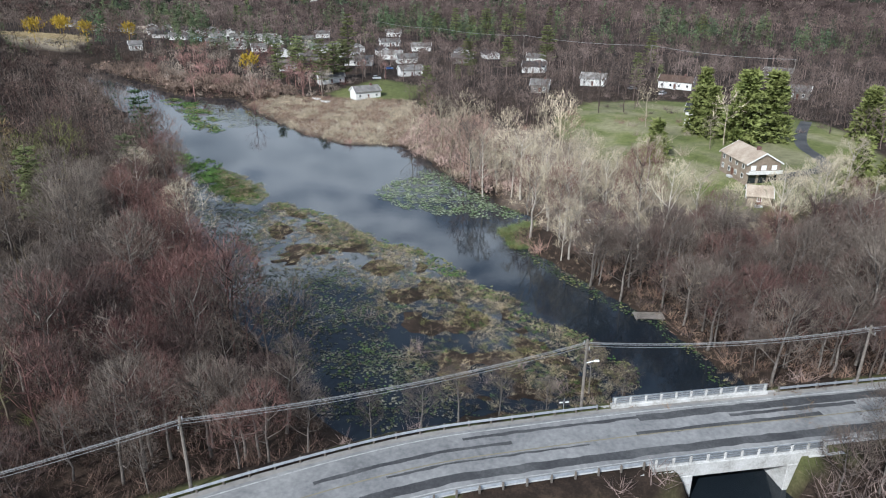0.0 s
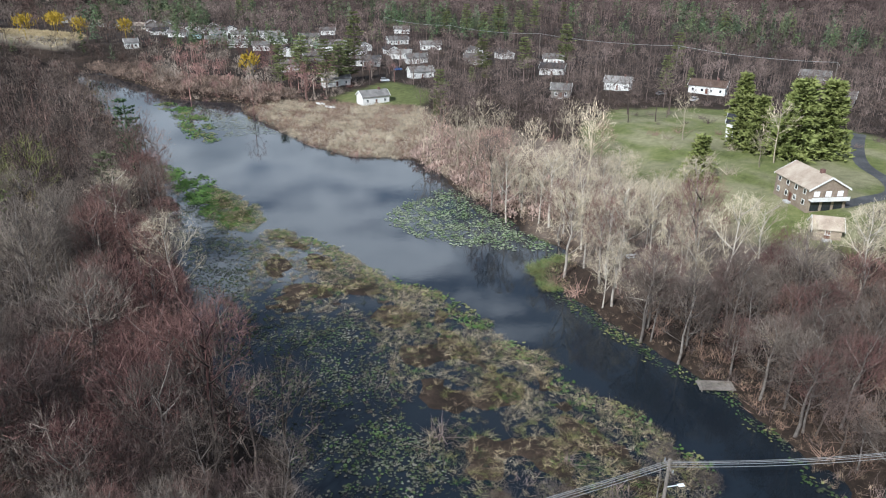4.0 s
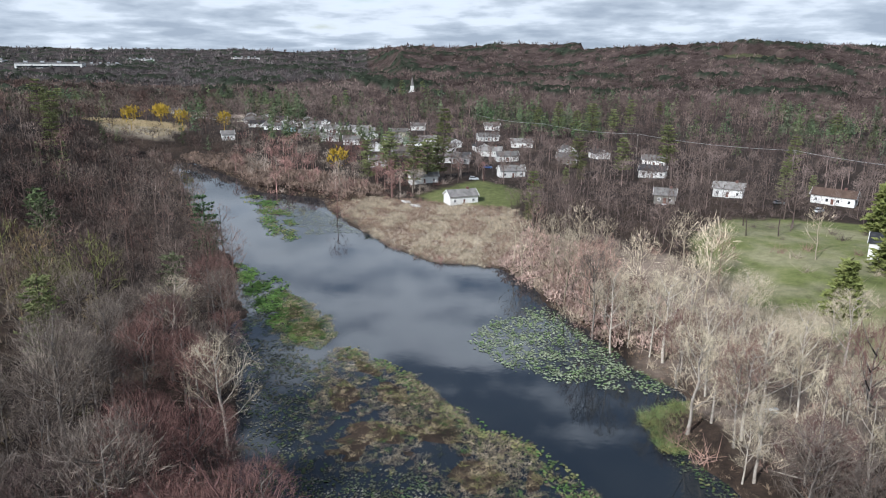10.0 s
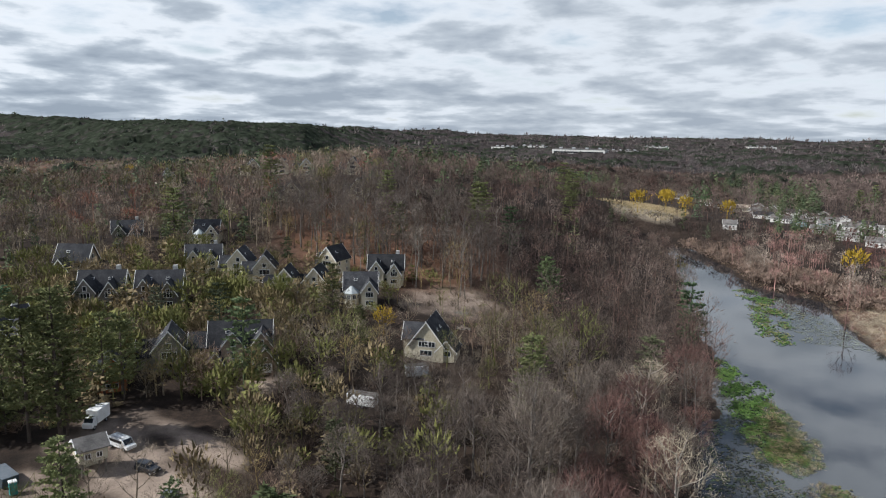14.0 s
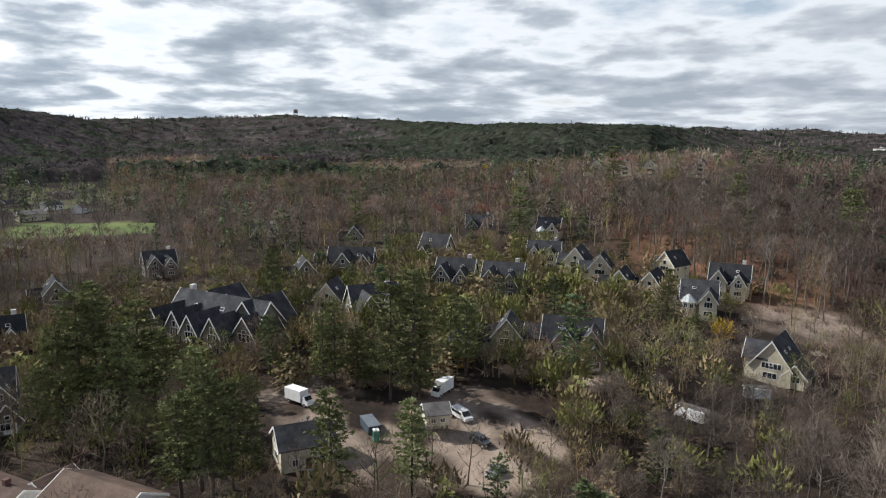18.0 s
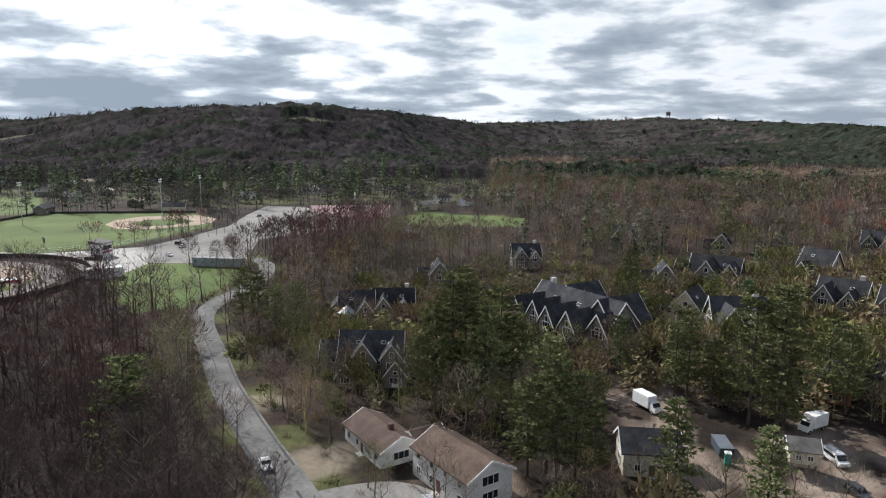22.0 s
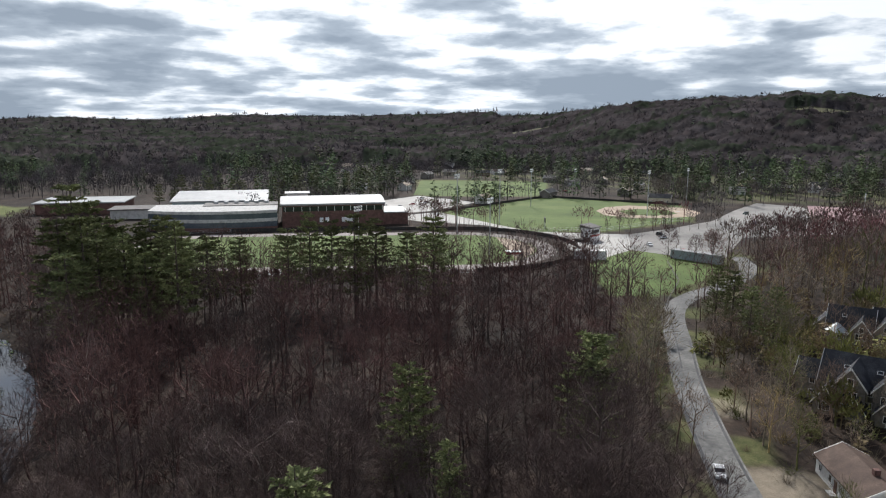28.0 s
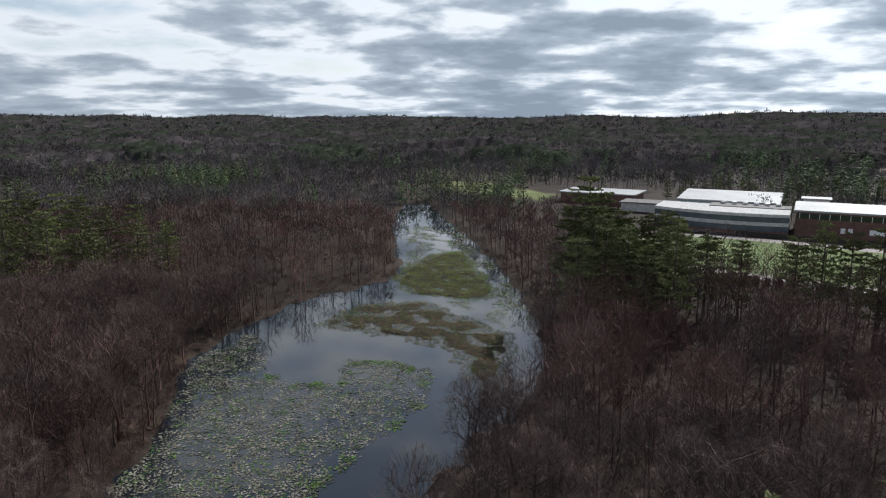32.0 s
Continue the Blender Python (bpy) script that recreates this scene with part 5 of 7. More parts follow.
def church(x, y):
    ob = thing("church", pose(x, y, ground_at(x, y), 0, 0, -60) @ Matrix.Scale(0.7, 4), "white church with a slim steeple among bare trees", "church")
    gable_block(ob, 0, 0, 22, 11, 7, 5, 0, WALL_WHITE, ROOF_GREY, wins="lrf")
    part("tower", boxes((8, -2.2, 0, 12.4, 2.2, 16)), WALL_WHITE, ob)
    b = bmesh.new()
    bmesh.ops.create_cone(b, cap_ends=True, segments=8, radius1=2.6, radius2=0.1, depth=12, matrix=Matrix.Translation((10.2, 0, 22)))
    part("spire", b, ROOF_GREY, ob)
    CLEAR.append((x, y, 16))


church(-255, 698)
far_poles = [(-71, 421), (-19, 380), (39, 331), (88, 300), (-120, 462)]
tips = [utility_pole(x, y, 11.0) for x, y in far_poles]
for a, b in ((4, 0), (0, 1), (1, 2), (2, 3)):
    wire(tips[a], tips[b], 1.2, "sagging cable over the suburb street", 0.06)

# ---- school and sports ground ----
TURF = mat("turf", [(0.055, 0.085, 0.018), (0.085, 0.125, 0.026), (0.13, 0.165, 0.045)], 0.05, 0.95, 0.3, fine=25)
CLAY = mat("infield_clay", [(0.3, 0.23, 0.17), (0.42, 0.33, 0.25)], 0.1, 0.95, 0.2, fine=20)
TRACK = mat("track_surface", [(0.2, 0.17, 0.155), (0.3, 0.26, 0.24)], 0.08, 0.9, 0.2, fine=20)
COURT = mat("tennis_court", [(0.24, 0.15, 0.15), (0.34, 0.23, 0.23)], 0.08, 0.9, fine=10)
PAVE = mat("pale_paving", [(0.34, 0.32, 0.29), (0.48, 0.46, 0.43)], 0.08, 0.9, 0.2, fine=20)
ROOF_WHITE = mat("membrane_white", [(0.24, 0.245, 0.245), (0.36, 0.365, 0.36)], 0.08, 0.6)
FENCE = mat("fence_dark", [(0.02, 0.02, 0.02), (0.05, 0.045, 0.04)], 1.0, 0.7)
RED = mat("paint_red", [(0.32, 0.035, 0.03), (0.42, 0.06, 0.05)], 1.0, 0.6)
GREEN = mat("paint_green", [(0.05, 0.13, 0.1), (0.08, 0.18, 0.14)], 1.0, 0.6)
laid("parking", sheet(PARKING, 4.05), LOT, "wide pale gravel and asphalt car park", "car park")
laid("sports_field", sheet(FIELD_A, 4.04), TURF, "mown green baseball outfield", "sports field")
laid("sports_field", sheet(FIELD_B, 4.04), TURF, "mown green playing field", "sports field")
laid("lawn", sheet(GREEN_SOUTH, 4.04), TURF, "green grass beside the road", "lawn")
laid("lawn", sheet(GREEN_WEST, 4.04), TURF, "green playing field behind bare trees", "lawn")
laid("infield", sheet(DIRT, 4.055), CLAY, "bare clay baseball infield", "infield")
laid("infield_grass", sheet([(-236, -228), (-231, -214), (-240, -205), (-256, -206), (-262, -220), (-250, -230)], 4.065), TURF, "grass diamond inside the clay", "infield")
laid("tennis_courts", sheet(TENNIS, 4.055), COURT, "faded red hard courts", "court")
laid("parking_west", sheet(LOT_WEST, 4.05), PAVE, "pale car park beside the school", "car park")
laid("path_paved", sheet([(-140, -126), (-168, -138), (-190, -166), (-165, -184), (-158, -190), (-150, -262), (-120, -258), (-128, -236), (-150, -212), (-158, -170), (-146, -142)], 4.045), PAVE, "pale paving round the track", "paving")
laid("infield_mark", sheet([(-262, -214), (-261, -212.5), (-263, -211.5), (-264, -213)], 4.08), PAINT, "white home plate patch", "marking")


def oval(cx, cy, dx, dy, half, r):
    """A stadium outline: two ends round, along the unit way (dx, dy)."""
    out = []
    for s, a0 in ((1, -90), (-1, 90)):
        for k in range(13):
            a = radians(a0 + 15 * k)
            u, v = s * half + r * math.cos(a), r * math.sin(a)
            out.append((cx + dx * u - dy * v, cy + dy * u + dx * v))
    return out


TX, TY, TDX, TDY = -72.0, -184.0, 0.932, -0.363
laid("running_track", sheet(oval(TX, TY, TDX, TDY, 43, 37), 4.065), TRACK, "grey-brown oval running track", "track")
laid("track_grass", sheet(oval(TX, TY, TDX, TDY, 43, 30), 4.075), TURF, "green field inside the track", "sports field")
laid("track_clay", sheet([(TX + TDX * (-43 + 29 * math.cos(radians(a))) - TDY * 29 * math.sin(radians(a)), TY + TDY * (-43 + 29 * math.cos(radians(a))) + TDX * 29 * math.sin(radians(a))) for a in range(130, 231, 10)], 4.085), CLAY, "bare clay end of the field", "infield")


def fence(name, pts, tall, gap, material, label, solid=True):
    p0 = pts[0]
    ob = thing(name, pose(p0[0], p0[1], 4.0), label, "fence", "fences of the sports ground")
    pm = None
    for k, (a, b) in enumerate(zip(pts, pts[1:])):
        d = Vector((b[0] - a[0], b[1] - a[1], 0))
        n = max(1, round(d.length / gap))
        for i in range(n):
            q = Vector((a[0] - p0[0], a[1] - p0[1], 0)) + d * (i / n)
            if pm is None:
                bm = rod(bmesh.new(), (0, 0, -0.2), (0, 0, tall + 0.1), 0.06, 0.05, 5)
                pm = bpy.data.meshes.new("post")
                bm.to_mesh(pm)
                bm.free()
                pm.materials.append(STEEL if not solid else material)
            o = new("post", pm)
            o.parent = ob
            o.location = q
        bm = bmesh.new()
        nn = Vector((-d.y, d.x, 0)).normalized() * 0.03
        for h0, h1 in (((0.1, tall),) if solid else ((0.15, 0.22), (tall * 0.5, tall * 0.5 + 0.06), (tall - 0.06, tall))):
            a0 = Vector((a[0] - p0[0], a[1] - p0[1], 0))
            vs = [bm.verts.new(a0 + d * t + s * nn + Vector((0, 0, h))) for h in (h0, h1) for t, s in ((0, 1), (1, 1), (1, -1), (0, -1))]
            for f in ((0, 1, 2, 3), (4, 7, 6, 5), (0, 4, 5, 1), (2, 6, 7, 3), (1, 5, 6, 2), (0, 3, 7, 4)):
                bm.faces.new([vs[i] for i in f])
        part("panel" if solid else "rail", bm, material, ob)


ring = oval(TX, TY, TDX, TDY, 46, 42)
fence("track_fence", ring[13:] + ring[:1], 1.6, 6, FENCE, "dark screened fence round the running track")
fence("track_fence", ring[0:14], 1.2, 6, STEEL, "low wire fence on the near side of the running track", False)
fence("field_fence", [(-158, -190), (-165, -186), (-189, -178), (-247, -189)], 1.5, 5, STEEL, "wire fence on steel posts round the baseball field", False)
fence("field_fence", [(-152, -262), (-194, -280), (-239, -298), (-283, -232)], 1.2, 6, FENCE, "low dark fence between the playing fields")
fence("road_fence", [(-124, -74), (-146, -92), (-164, -116)], 1.0, 3, WOOD, "low wooden fence along the access road", False)


def flood_light(x, y, tall):
    ob = thing("flood_light", pose(x, y, 4.0, 0, 0, 30), "tall steel floodlight mast beside the sports field", "floodlight", "floodlights")
    part("mast", rod(bmesh.new(), (0, 0, -0.5), (0, 0, tall), 0.22, 0.12, 8), STEEL, ob)
    part("cross_bar", boxes((-1.9, -0.06, tall - 0.3, 1.9, 0.06, tall - 0.15)), STEEL, ob)
    part("cross_bar", boxes((-1.9, -0.06, tall - 1.3, 1.9, 0.06, tall - 1.15)), STEEL, ob)
    for h in (tall - 0.1, tall - 1.1):
        for i in range(4):
            part("lamp", boxes((-1.8 + i * 1.05, -0.2, h, -1.25 + i * 1.05, 0.15, h + 0.5), bevel=0.05), WHITE, ob)


for x, y, h in ((-110, -139, 21), (-128, -198, 24), (-158, -215, 24), (-235, -205, 22), (-287, -232, 20), (-70, -152, 19), (-205, -262, 20), (-300, -140, 14), (-262, -300, 16)):
    flood_light(x, y, h)


SCHOOL_GLASS = mat("glass_blue_grey", [(0.06, 0.075, 0.09), (0.11, 0.13, 0.15)], 0.3, 0.15, spec=0.5)


def build_school():
    ob = thing("school_building", pose(-91, -251, 4.0, 0, 0, -13.5), "low red brick school with white roofs and bands of windows", "school")
    part("gym_wall", boxes((-22, -13, -0.5, 22, 13, 9.5)), BRICK, ob)
    bm = bmesh.new()
    prism(bm, [(-13.6, 9.5), (13.6, 9.5), (13.6, 10.2), (7, 11.6), (0, 12.1), (-7, 11.6), (-13.6, 10.2)], -22.6, 22.6, "x")
    part("gym_roof", bm, ROOF_WHITE, ob, "bright white curved metal roof")
    part("window_band", boxes((-21.5, 13.0, 6.9, 21.5, 13.12, 8.9)), GLASS, ob, "long clerestory window band")
    for i in range(13):
        part("mullion", boxes((-21.5 + i * 3.5, 13.1, 6.9, -21.3 + i * 3.5, 13.2, 8.9)), WHITE, ob)
    part("annex", boxes((-33, -8, -0.5, -22, 12, 5.2)), BRICK, ob)
    part("annex_roof", boxes((-33.5, -8.5, 5.2, -22.0, 12.5, 5.7)), ROOF_WHITE, ob)
    for k in (-9, 2, 4.5):
        part("vent_panel", boxes((k, 13.0, 2.0, k + (5.5 if k < 0 else 1.6), 13.1, 4.0)), WHITE, ob)
    # the curved classroom wing: bands of glass and pale panels
    for z0, z1, m, nm, push in ((-0.5, 1.4, BRICK, "wing_base", 0.0), (1.4, 3.6, SCHOOL_GLASS, "wing_window_band", -0.15), (3.6, 5.0, CONCRETE, "wing_panel_band", 0.1), (5.0, 7.2, SCHOOL_GLASS, "wing_window_band", -0.15), (7.2, 8.4, CONCRETE, "wing_fascia", 0.3)):
        bm = bmesh.new()
        outl = []
        for i in range(13):
            a = radians(62 + 3.6 * i)
            outl.append((22 - 8 + 0 + 72 * math.cos(a) - 0.0, 13 - 64 + (72 + push) * math.sin(a) - 2))
        x_lo, x_hi = min(p[0] for p in outl), max(p[0] for p in outl)
        outl = [(p[0] + 24 - x_lo, p[1]) for p in outl]
        outl = outl + [(24, -6), (24 + x_hi - x_lo, -10)]
        prism(bm, outl, z0, z1, "z")
        part(nm, bm, m, ob)
    part("wing_roof", boxes((24, -12, 8.4, 56, 0, 8.7)), ROOF_GREY, ob, "grey flat roof")
    part("back_block", boxes((30, -52, -0.5, 72, -22, 8.0)), mat("panel_teal", [(0.25, 0.32, 0.33), (0.36, 0.43, 0.44)], 0.2, 0.5), ob, "pale teal panelled classroom block")
    bm = bmesh.new()
    prism(bm, [(-53, 8.0), (-21, 8.0), (-21, 8.6), (-53, 10.4)], 29, 73, "x")
    part("back_roof", bm, ROOF_WHITE, ob)
    part("west_block", boxes((100, -78, -0.5, 140, -52, 5.2)), BRICK, ob)
    part("west_roof", boxes((99, -79, 5.2, 141, -51, 5.8)), ROOF_WHITE, ob)
    part("link_block", boxes((66, -40, -0.5, 100, -26, 4.5)), CONCRETE, ob)
    part("link_roof", boxes((65, -41, 4.5, 101, -25, 5.0)), ROOF_GREY, ob)
    part("roof_house", boxes((10, -34, 8.4, 20, -26, 10.5)), WHITE, ob)
    part("roof_house_cap", boxes((9, -35, 10.5, 21, -25, 11.0)), ROOF_WHITE, ob)
    for i in range(6):
        part("roof_unit", boxes((28 + i * 4.4, -9, 8.7, 30 + i * 4.4, -7.2, 9.8), bevel=0.08), STEEL, ob)
    CLEAR.extend([(-95, -250, 36), (-40, -255, 26), (-30, -290, 30), (20, -300, 30)])


build_school()


def press_box(x, y):
    ob = thing("press_box", pose(x, y, 4.0, 0, 0, 20), "small white two-storey announcer's hut with a shed roof", "hut")
    part("wall", boxes((-3.2, -2.2, -0.2, 3.2, 2.2, 5.0)), WHITE, ob)
    bm = bmesh.new()
    prism(bm, [(-2.7, 5.0), (2.7, 5.0), (2.7, 5.3), (-2.7, 6.2)], -3.6, 3.6, "x")
    part("roof", bm, ROOF_GREY, ob)
    part("counter_window", boxes((-2.6, 2.2, 2.9, 2.6, 2.28, 4.2)), GLASS, ob)
    part("stripe", boxes((-3.2, 2.2, 1.7, 3.2, 2.26, 2.3)), RED, ob)
    part("deck", boxes((3.2, -2.2, -0.2, 7.5, 2.2, 1.2)), FENCE, ob)
    for k in (-1.5, 0.7):
        window(ob, pose(3.22, k, 2.6), 1.1, 1.2, 1)


press_box(-168, -162)


def container(x, y, turn, L, m, label):
    ob = thing("storage_container", pose(x, y, 4.0, 0, 0, turn), label, "container", "containers on the sports ground")
    part("body", boxes((-L / 2, -1.5, 0.15, L / 2, 1.5, 3.0), bevel=0.05), m, ob)
    part("roof", boxes((-L / 2 - 0.1, -1.6, 3.0, L / 2 + 0.1, 1.6, 3.15)), WHITE if m is WHITE else ROOF_WHITE, ob)
    for i in range(int(L)):
        part("rib", boxes((-L / 2 + 0.5 + i, 1.5, 0.3, -L / 2 + 0.62 + i, 1.57, 2.9)), m, ob)
    for k in (-1, 1):
        part("skid", boxes((k * L * 0.35 - 0.2, -1.4, -0.1, k * L * 0.35 + 0.2, 1.4, 0.15)), FENCE, ob)


container(-144, -131, 145, 11, WHITE, "long white storage trailer with a white roof on grass")
container(-174, -113, 110, 17, mat("container_grey", [(0.2, 0.24, 0.25), (0.3, 0.34, 0.35)], 0.4, 0.6), "long grey-green container at the car park edge")
container(-262, -88, 60, 14, FENCE, "long dark dugout shelter beside the green field")


def red_mats(x, y):
    ob = thing("landing_mat", pose(x, y, 4.09, 0, 0, -20), "red high jump landing mat on the field", "mat")
    part("mat", boxes((-2.8, -1.8, 0, 2.8, 1.8, 0.7), bevel=0.1), RED, ob)
    part("cover", boxes((-2.9, -1.9, 0.7, 2.9, 1.9, 0.85), bevel=0.05), WHITE, ob)


red_mats(-126, -150)


def score_board(x, y):
    ob = thing("score_board", pose(x, y, 4.0, 0, 0, 60), "dark scoreboard on two posts by the outfield fence", "scoreboard")
    for k in (-2, 2):
        part("post", rod(bmesh.new(), (k, 0, -0.4), (k, 0, 4.6), 0.12, 0.12, 6), STEEL, ob)
    part("board", boxes((-2.6, -0.2, 2.6, 2.6, 0.2, 4.6), bevel=0.03), FENCE, ob)


score_board(-169, -195)

# ---- vehicles ----
PAINTS = {k: mat("car_paint_" + k, [c, tuple(min(1, q * 1.15) for q in c)], 0.5, 0.3, spec=0.5, coat=0.5) for k, c in
          dict(silver=(0.42, 0.43, 0.45), black=(0.012, 0.013, 0.015), white=(0.68, 0.68, 0.67), blue=(0.03, 0.07, 0.2), red=(0.3, 0.02, 0.02), grey=(0.12, 0.125, 0.13), green=(0.03, 0.05, 0.035)).items()}


def wheels(ob, xs, half, r):
    for x in xs:
        for s in (-1, 1):
            bm = rod(bmesh.new(), (x, s * (half - 0.22), r), (x, s * half, r), r, r, 12)
            t = part("wheel", bm, BLACK, ob)
            part("hub_cap", rod(bmesh.new(), (x, s * half, r), (x, s * (half + 0.02), r), r * 0.55, r * 0.5, 8), STEEL, t)


def car(x, y, turn, paint, label, suv=False, z=None):
    z = ground_at(x, y) if z is None else z
    ob = thing("car", pose(x, y, z, 0, 0, turn), label, "car", "parked cars")
    ob.scale = (1 / K,) * 3
    h = 1.15 if suv else 0.95
    bm = bmesh.new()
    prism(bm, [(-2.2, 0.35), (2.2, 0.35), (2.25, 0.62), (2.1, h - 0.12), (0.95, h), (-2.0, h), (-2.25, h - 0.15)], -0.88, 0.88)
    bmesh.ops.bevel(bm, geom=bm.edges[:], offset=0.06, segments=2, affect="EDGES")
    part("body", bm, PAINTS[paint], ob)
    top = h + (0.65 if suv else 0.5)
    back = -2.0 if suv else -1.55
    bm = bmesh.new()
    prism(bm, [(back, h - 0.02), (1.0, h - 0.02), (0.35, top - 0.06), (back + (0.15 if suv else 0.55), top - 0.06)], -0.78, 0.78)
    part("glasshouse", bm, GLASS, ob)
    bm = bmesh.new()
    prism(bm, [(back + (0.15 if suv else 0.5), top - 0.07), (0.4, top - 0.07), (0.2, top), (back + (0.25 if suv else 0.7), top)], -0.74, 0.74)
    part("roof_panel", bm, PAINTS[paint], ob)
    for s in (-0.62, 0.62):
        part("headlight", boxes((2.12, s - 0.18, 0.62, 2.24, s + 0.18, 0.76)), WHITE, ob)
        part("tail_light", boxes((-2.27, s - 0.15, 0.66, -2.2, s + 0.15, 0.8)), RED, ob)
    wheels(ob, (-1.4, 1.4), 0.9, 0.33)
    CLEAR.append((x, y, 3.5))


def box_truck(x, y, turn, L, label, box_mat=None):
    ob = thing("box_truck", pose(x, y, ground_at(x, y), 0, 0, turn), label, "truck", "trucks on the building site")
    ob.scale = (1 / K,) * 3
    part("box", boxes((-L / 2, -1.2, 0.9, L / 2 - 1.9, 1.2, 3.4), bevel=0.05), box_mat or WHITE, ob)
    bm = bmesh.new()
    e = L / 2
    prism(bm, [(e - 1.8, 0.5), (e, 0.5), (e, 1.35), (e - 0.5, 1.5), (e - 0.95, 2.3), (e - 1.8, 2.35)], -1.0, 1.0)
    bmesh.ops.bevel(bm, geom=bm.edges[:], offset=0.06, segments=2, affect="EDGES")
    part("cab", bm, WHITE, ob)
    bm = bmesh.new()
    prism(bm, [(e - 0.5, 1.5), (e - 0.42, 1.54), (e - 0.86, 2.3), (e - 0.95, 2.26)], -0.85, 0.85)
    part("windscreen", bm, GLASS, ob)
    part("chassis", boxes((-L / 2 + 0.2, -0.7, 0.5, L / 2 - 0.6, 0.7, 0.9)), FENCE, ob)
    wheels(ob, (-L / 2 + 1.2, L / 2 - 0.9), 1.05, 0.42)
    CLEAR.append((x, y, 5))


def van(x, y, turn, label, ladder=True):
    ob = thing("van", pose(x, y, ground_at(x, y), 0, 0, turn), label, "van", "vans on the building site")
    ob.scale = (1 / K,) * 3
    bm = bmesh.new()
    prism(bm, [(-2.7, 0.4), (2.7, 0.4), (2.75, 1.0), (2.0, 1.2), (1.35, 2.05), (-2.6, 2.1), (-2.75, 1.8)], -1.0, 1.0)
    bmesh.ops.bevel(bm, geom=bm.edges[:], offset=0.07, segments=2, affect="EDGES")
    part("body", bm, PAINTS["white"], ob)
    for s in (-1, 1):
        part("side_window", boxes((-2.3, s * 1.0 - 0.02, 1.3, 1.2, s * 1.0 + 0.02, 1.85)), GLASS, ob)
    bm = bmesh.new()
    prism(bm, [(1.98, 1.25), (2.05, 1.22), (1.42, 2.02), (1.34, 2.0)], -0.85, 0.85)
    part("windscreen", bm, GLASS, ob)
    if ladder:
        for s in (-0.7, 0.7):
            part("roof_rail", boxes((-2.3, s - 0.05, 2.2, 1.2, s + 0.05, 2.28)), STEEL, ob)
    wheels(ob, (-1.7, 1.7), 1.02, 0.36)
    CLEAR.append((x, y, 4))


def trailer(x, y, turn, L, label):
    ob = thing("trailer", pose(x, y, ground_at(x, y), 0, 0, turn), label, "trailer", "trailers in the brush")
    ob.scale = (1 / K,) * 3
    part("body", boxes((-L / 2, -1.2, 0.6, L / 2, 1.2, 3.0), bevel=0.12), WHITE, ob)
    part("roof", boxes((-L / 2 + 0.1, -1.1, 3.0, L / 2 - 0.1, 1.1, 3.1)), ROOF_GREY, ob)
    for k in range(3):
        part("side_window", boxes((-L * 0.35 + k * L * 0.28, 1.2, 1.6, -L * 0.35 + k * L * 0.28 + 1.2, 1.23, 2.3)), GLASS, ob)
    part("tow_bar", boxes((L / 2, -0.08, 0.5, L / 2 + 1.3, 0.08, 0.62)), FENCE, ob)
    wheels(ob, (-0.6, 0.5), 1.1, 0.36)
    CLEAR.append((x, y, 6))


box_truck(-114, 37.5, 50, 6.8, "white box truck parked on bare earth beside the houses")
box_truck(-116, 62, -35, 6.2, "white box truck parked near an unfinished house")
van(-105.5, 64.5, 30, "white work van with roof rails on the gravel yard")
car(-96, 66.5, 35, "black", "black jeep parked on the gravel yard", True)
car(-87, 67.5, -40, "grey", "dark car with a pale hood parked beside the brush")
trailer(-104, 102, 40, 6.5, "old white caravan trailer among the brush")
trailer(-112, 117, 75, 5.5, "white camper parked beside the cream house")
car(-70.5, 18.5, 30, "silver", "silver saloon car on the driveway of the brown-roofed house")
car(-69.3, -5.8, 50, "white", "white saloon car parked at the roadside", z=4.13)
for i, (x, y, t) in enumerate(((-178, -124, 40), (-182, -127, 40), (-196, -152, 10), (-200, -158, 100), (-262, -165, 30), (-180, -142, 70), (-285, -190, 10), (-140, -290, 20), (-150, -296, 20), (-160, -300, 20), (-135, -300, 110), (-120, -285, 20), (-165, -318, 20), (-300, -150, 60), (-255, -318, 20), (-270, -322, 20))):
    k = ("grey", "red", "silver", "black", "blue", "white", "green")[i % 7]
    car(x, y, t, k, {"grey": "grey", "red": "dark red", "silver": "silver", "black": "black", "blue": "blue", "white": "white", "green": "dark green"}[k] + " car parked near the sports fields", i % 3 == 0, z=4.055)
for i, (x, y, t, k) in enumerate(((-72, 300, 20, "silver"), (-48, 300, 60, "black"), (58, 206, 10, "white"), (30, 282, 30, "grey"), (-75, 330, 10, "blue"), (-160, 402, 30, "white"), (40, 275, 60, "silver"))):
    car(x, y, t, k, k + " car on a driveway across the river", i % 2 == 0)


def shed(x, y, turn):
    ob = thing("site_shed", pose(x, y, ground_at(x, y), 0, 0, turn), "small cream two-storey shed with an open ground floor", "shed")
    ob.scale = (1 / K,) * 3
    for px in (-2, 2):
        for py in (-1.8, 1.8):
            part("post", boxes((px - 0.15, py - 0.15, -0.4, px + 0.15, py + 0.15, 2.4)), WOOD, ob)
    part("back_wall", boxes((-2.1, -2.0, -0.3, -1.9, 2.0, 2.4)), WALL_CREAM, ob)
    gable_block(ob, 0, 0, 4.4, 4.2, 2.4, 1.3, 90, WALL_CREAM, ROOF_GREY, base=0.0, wins="", z0=2.4)
    window(ob, pose(2.12, -0.9, 3.0), 1.0, 1.0, 1)
    window(ob, pose(2.12, 0.9, 3.0), 1.0, 1.0, 1)
    CLEAR.append((x, y, 5))


shed(-100, 60, 10)


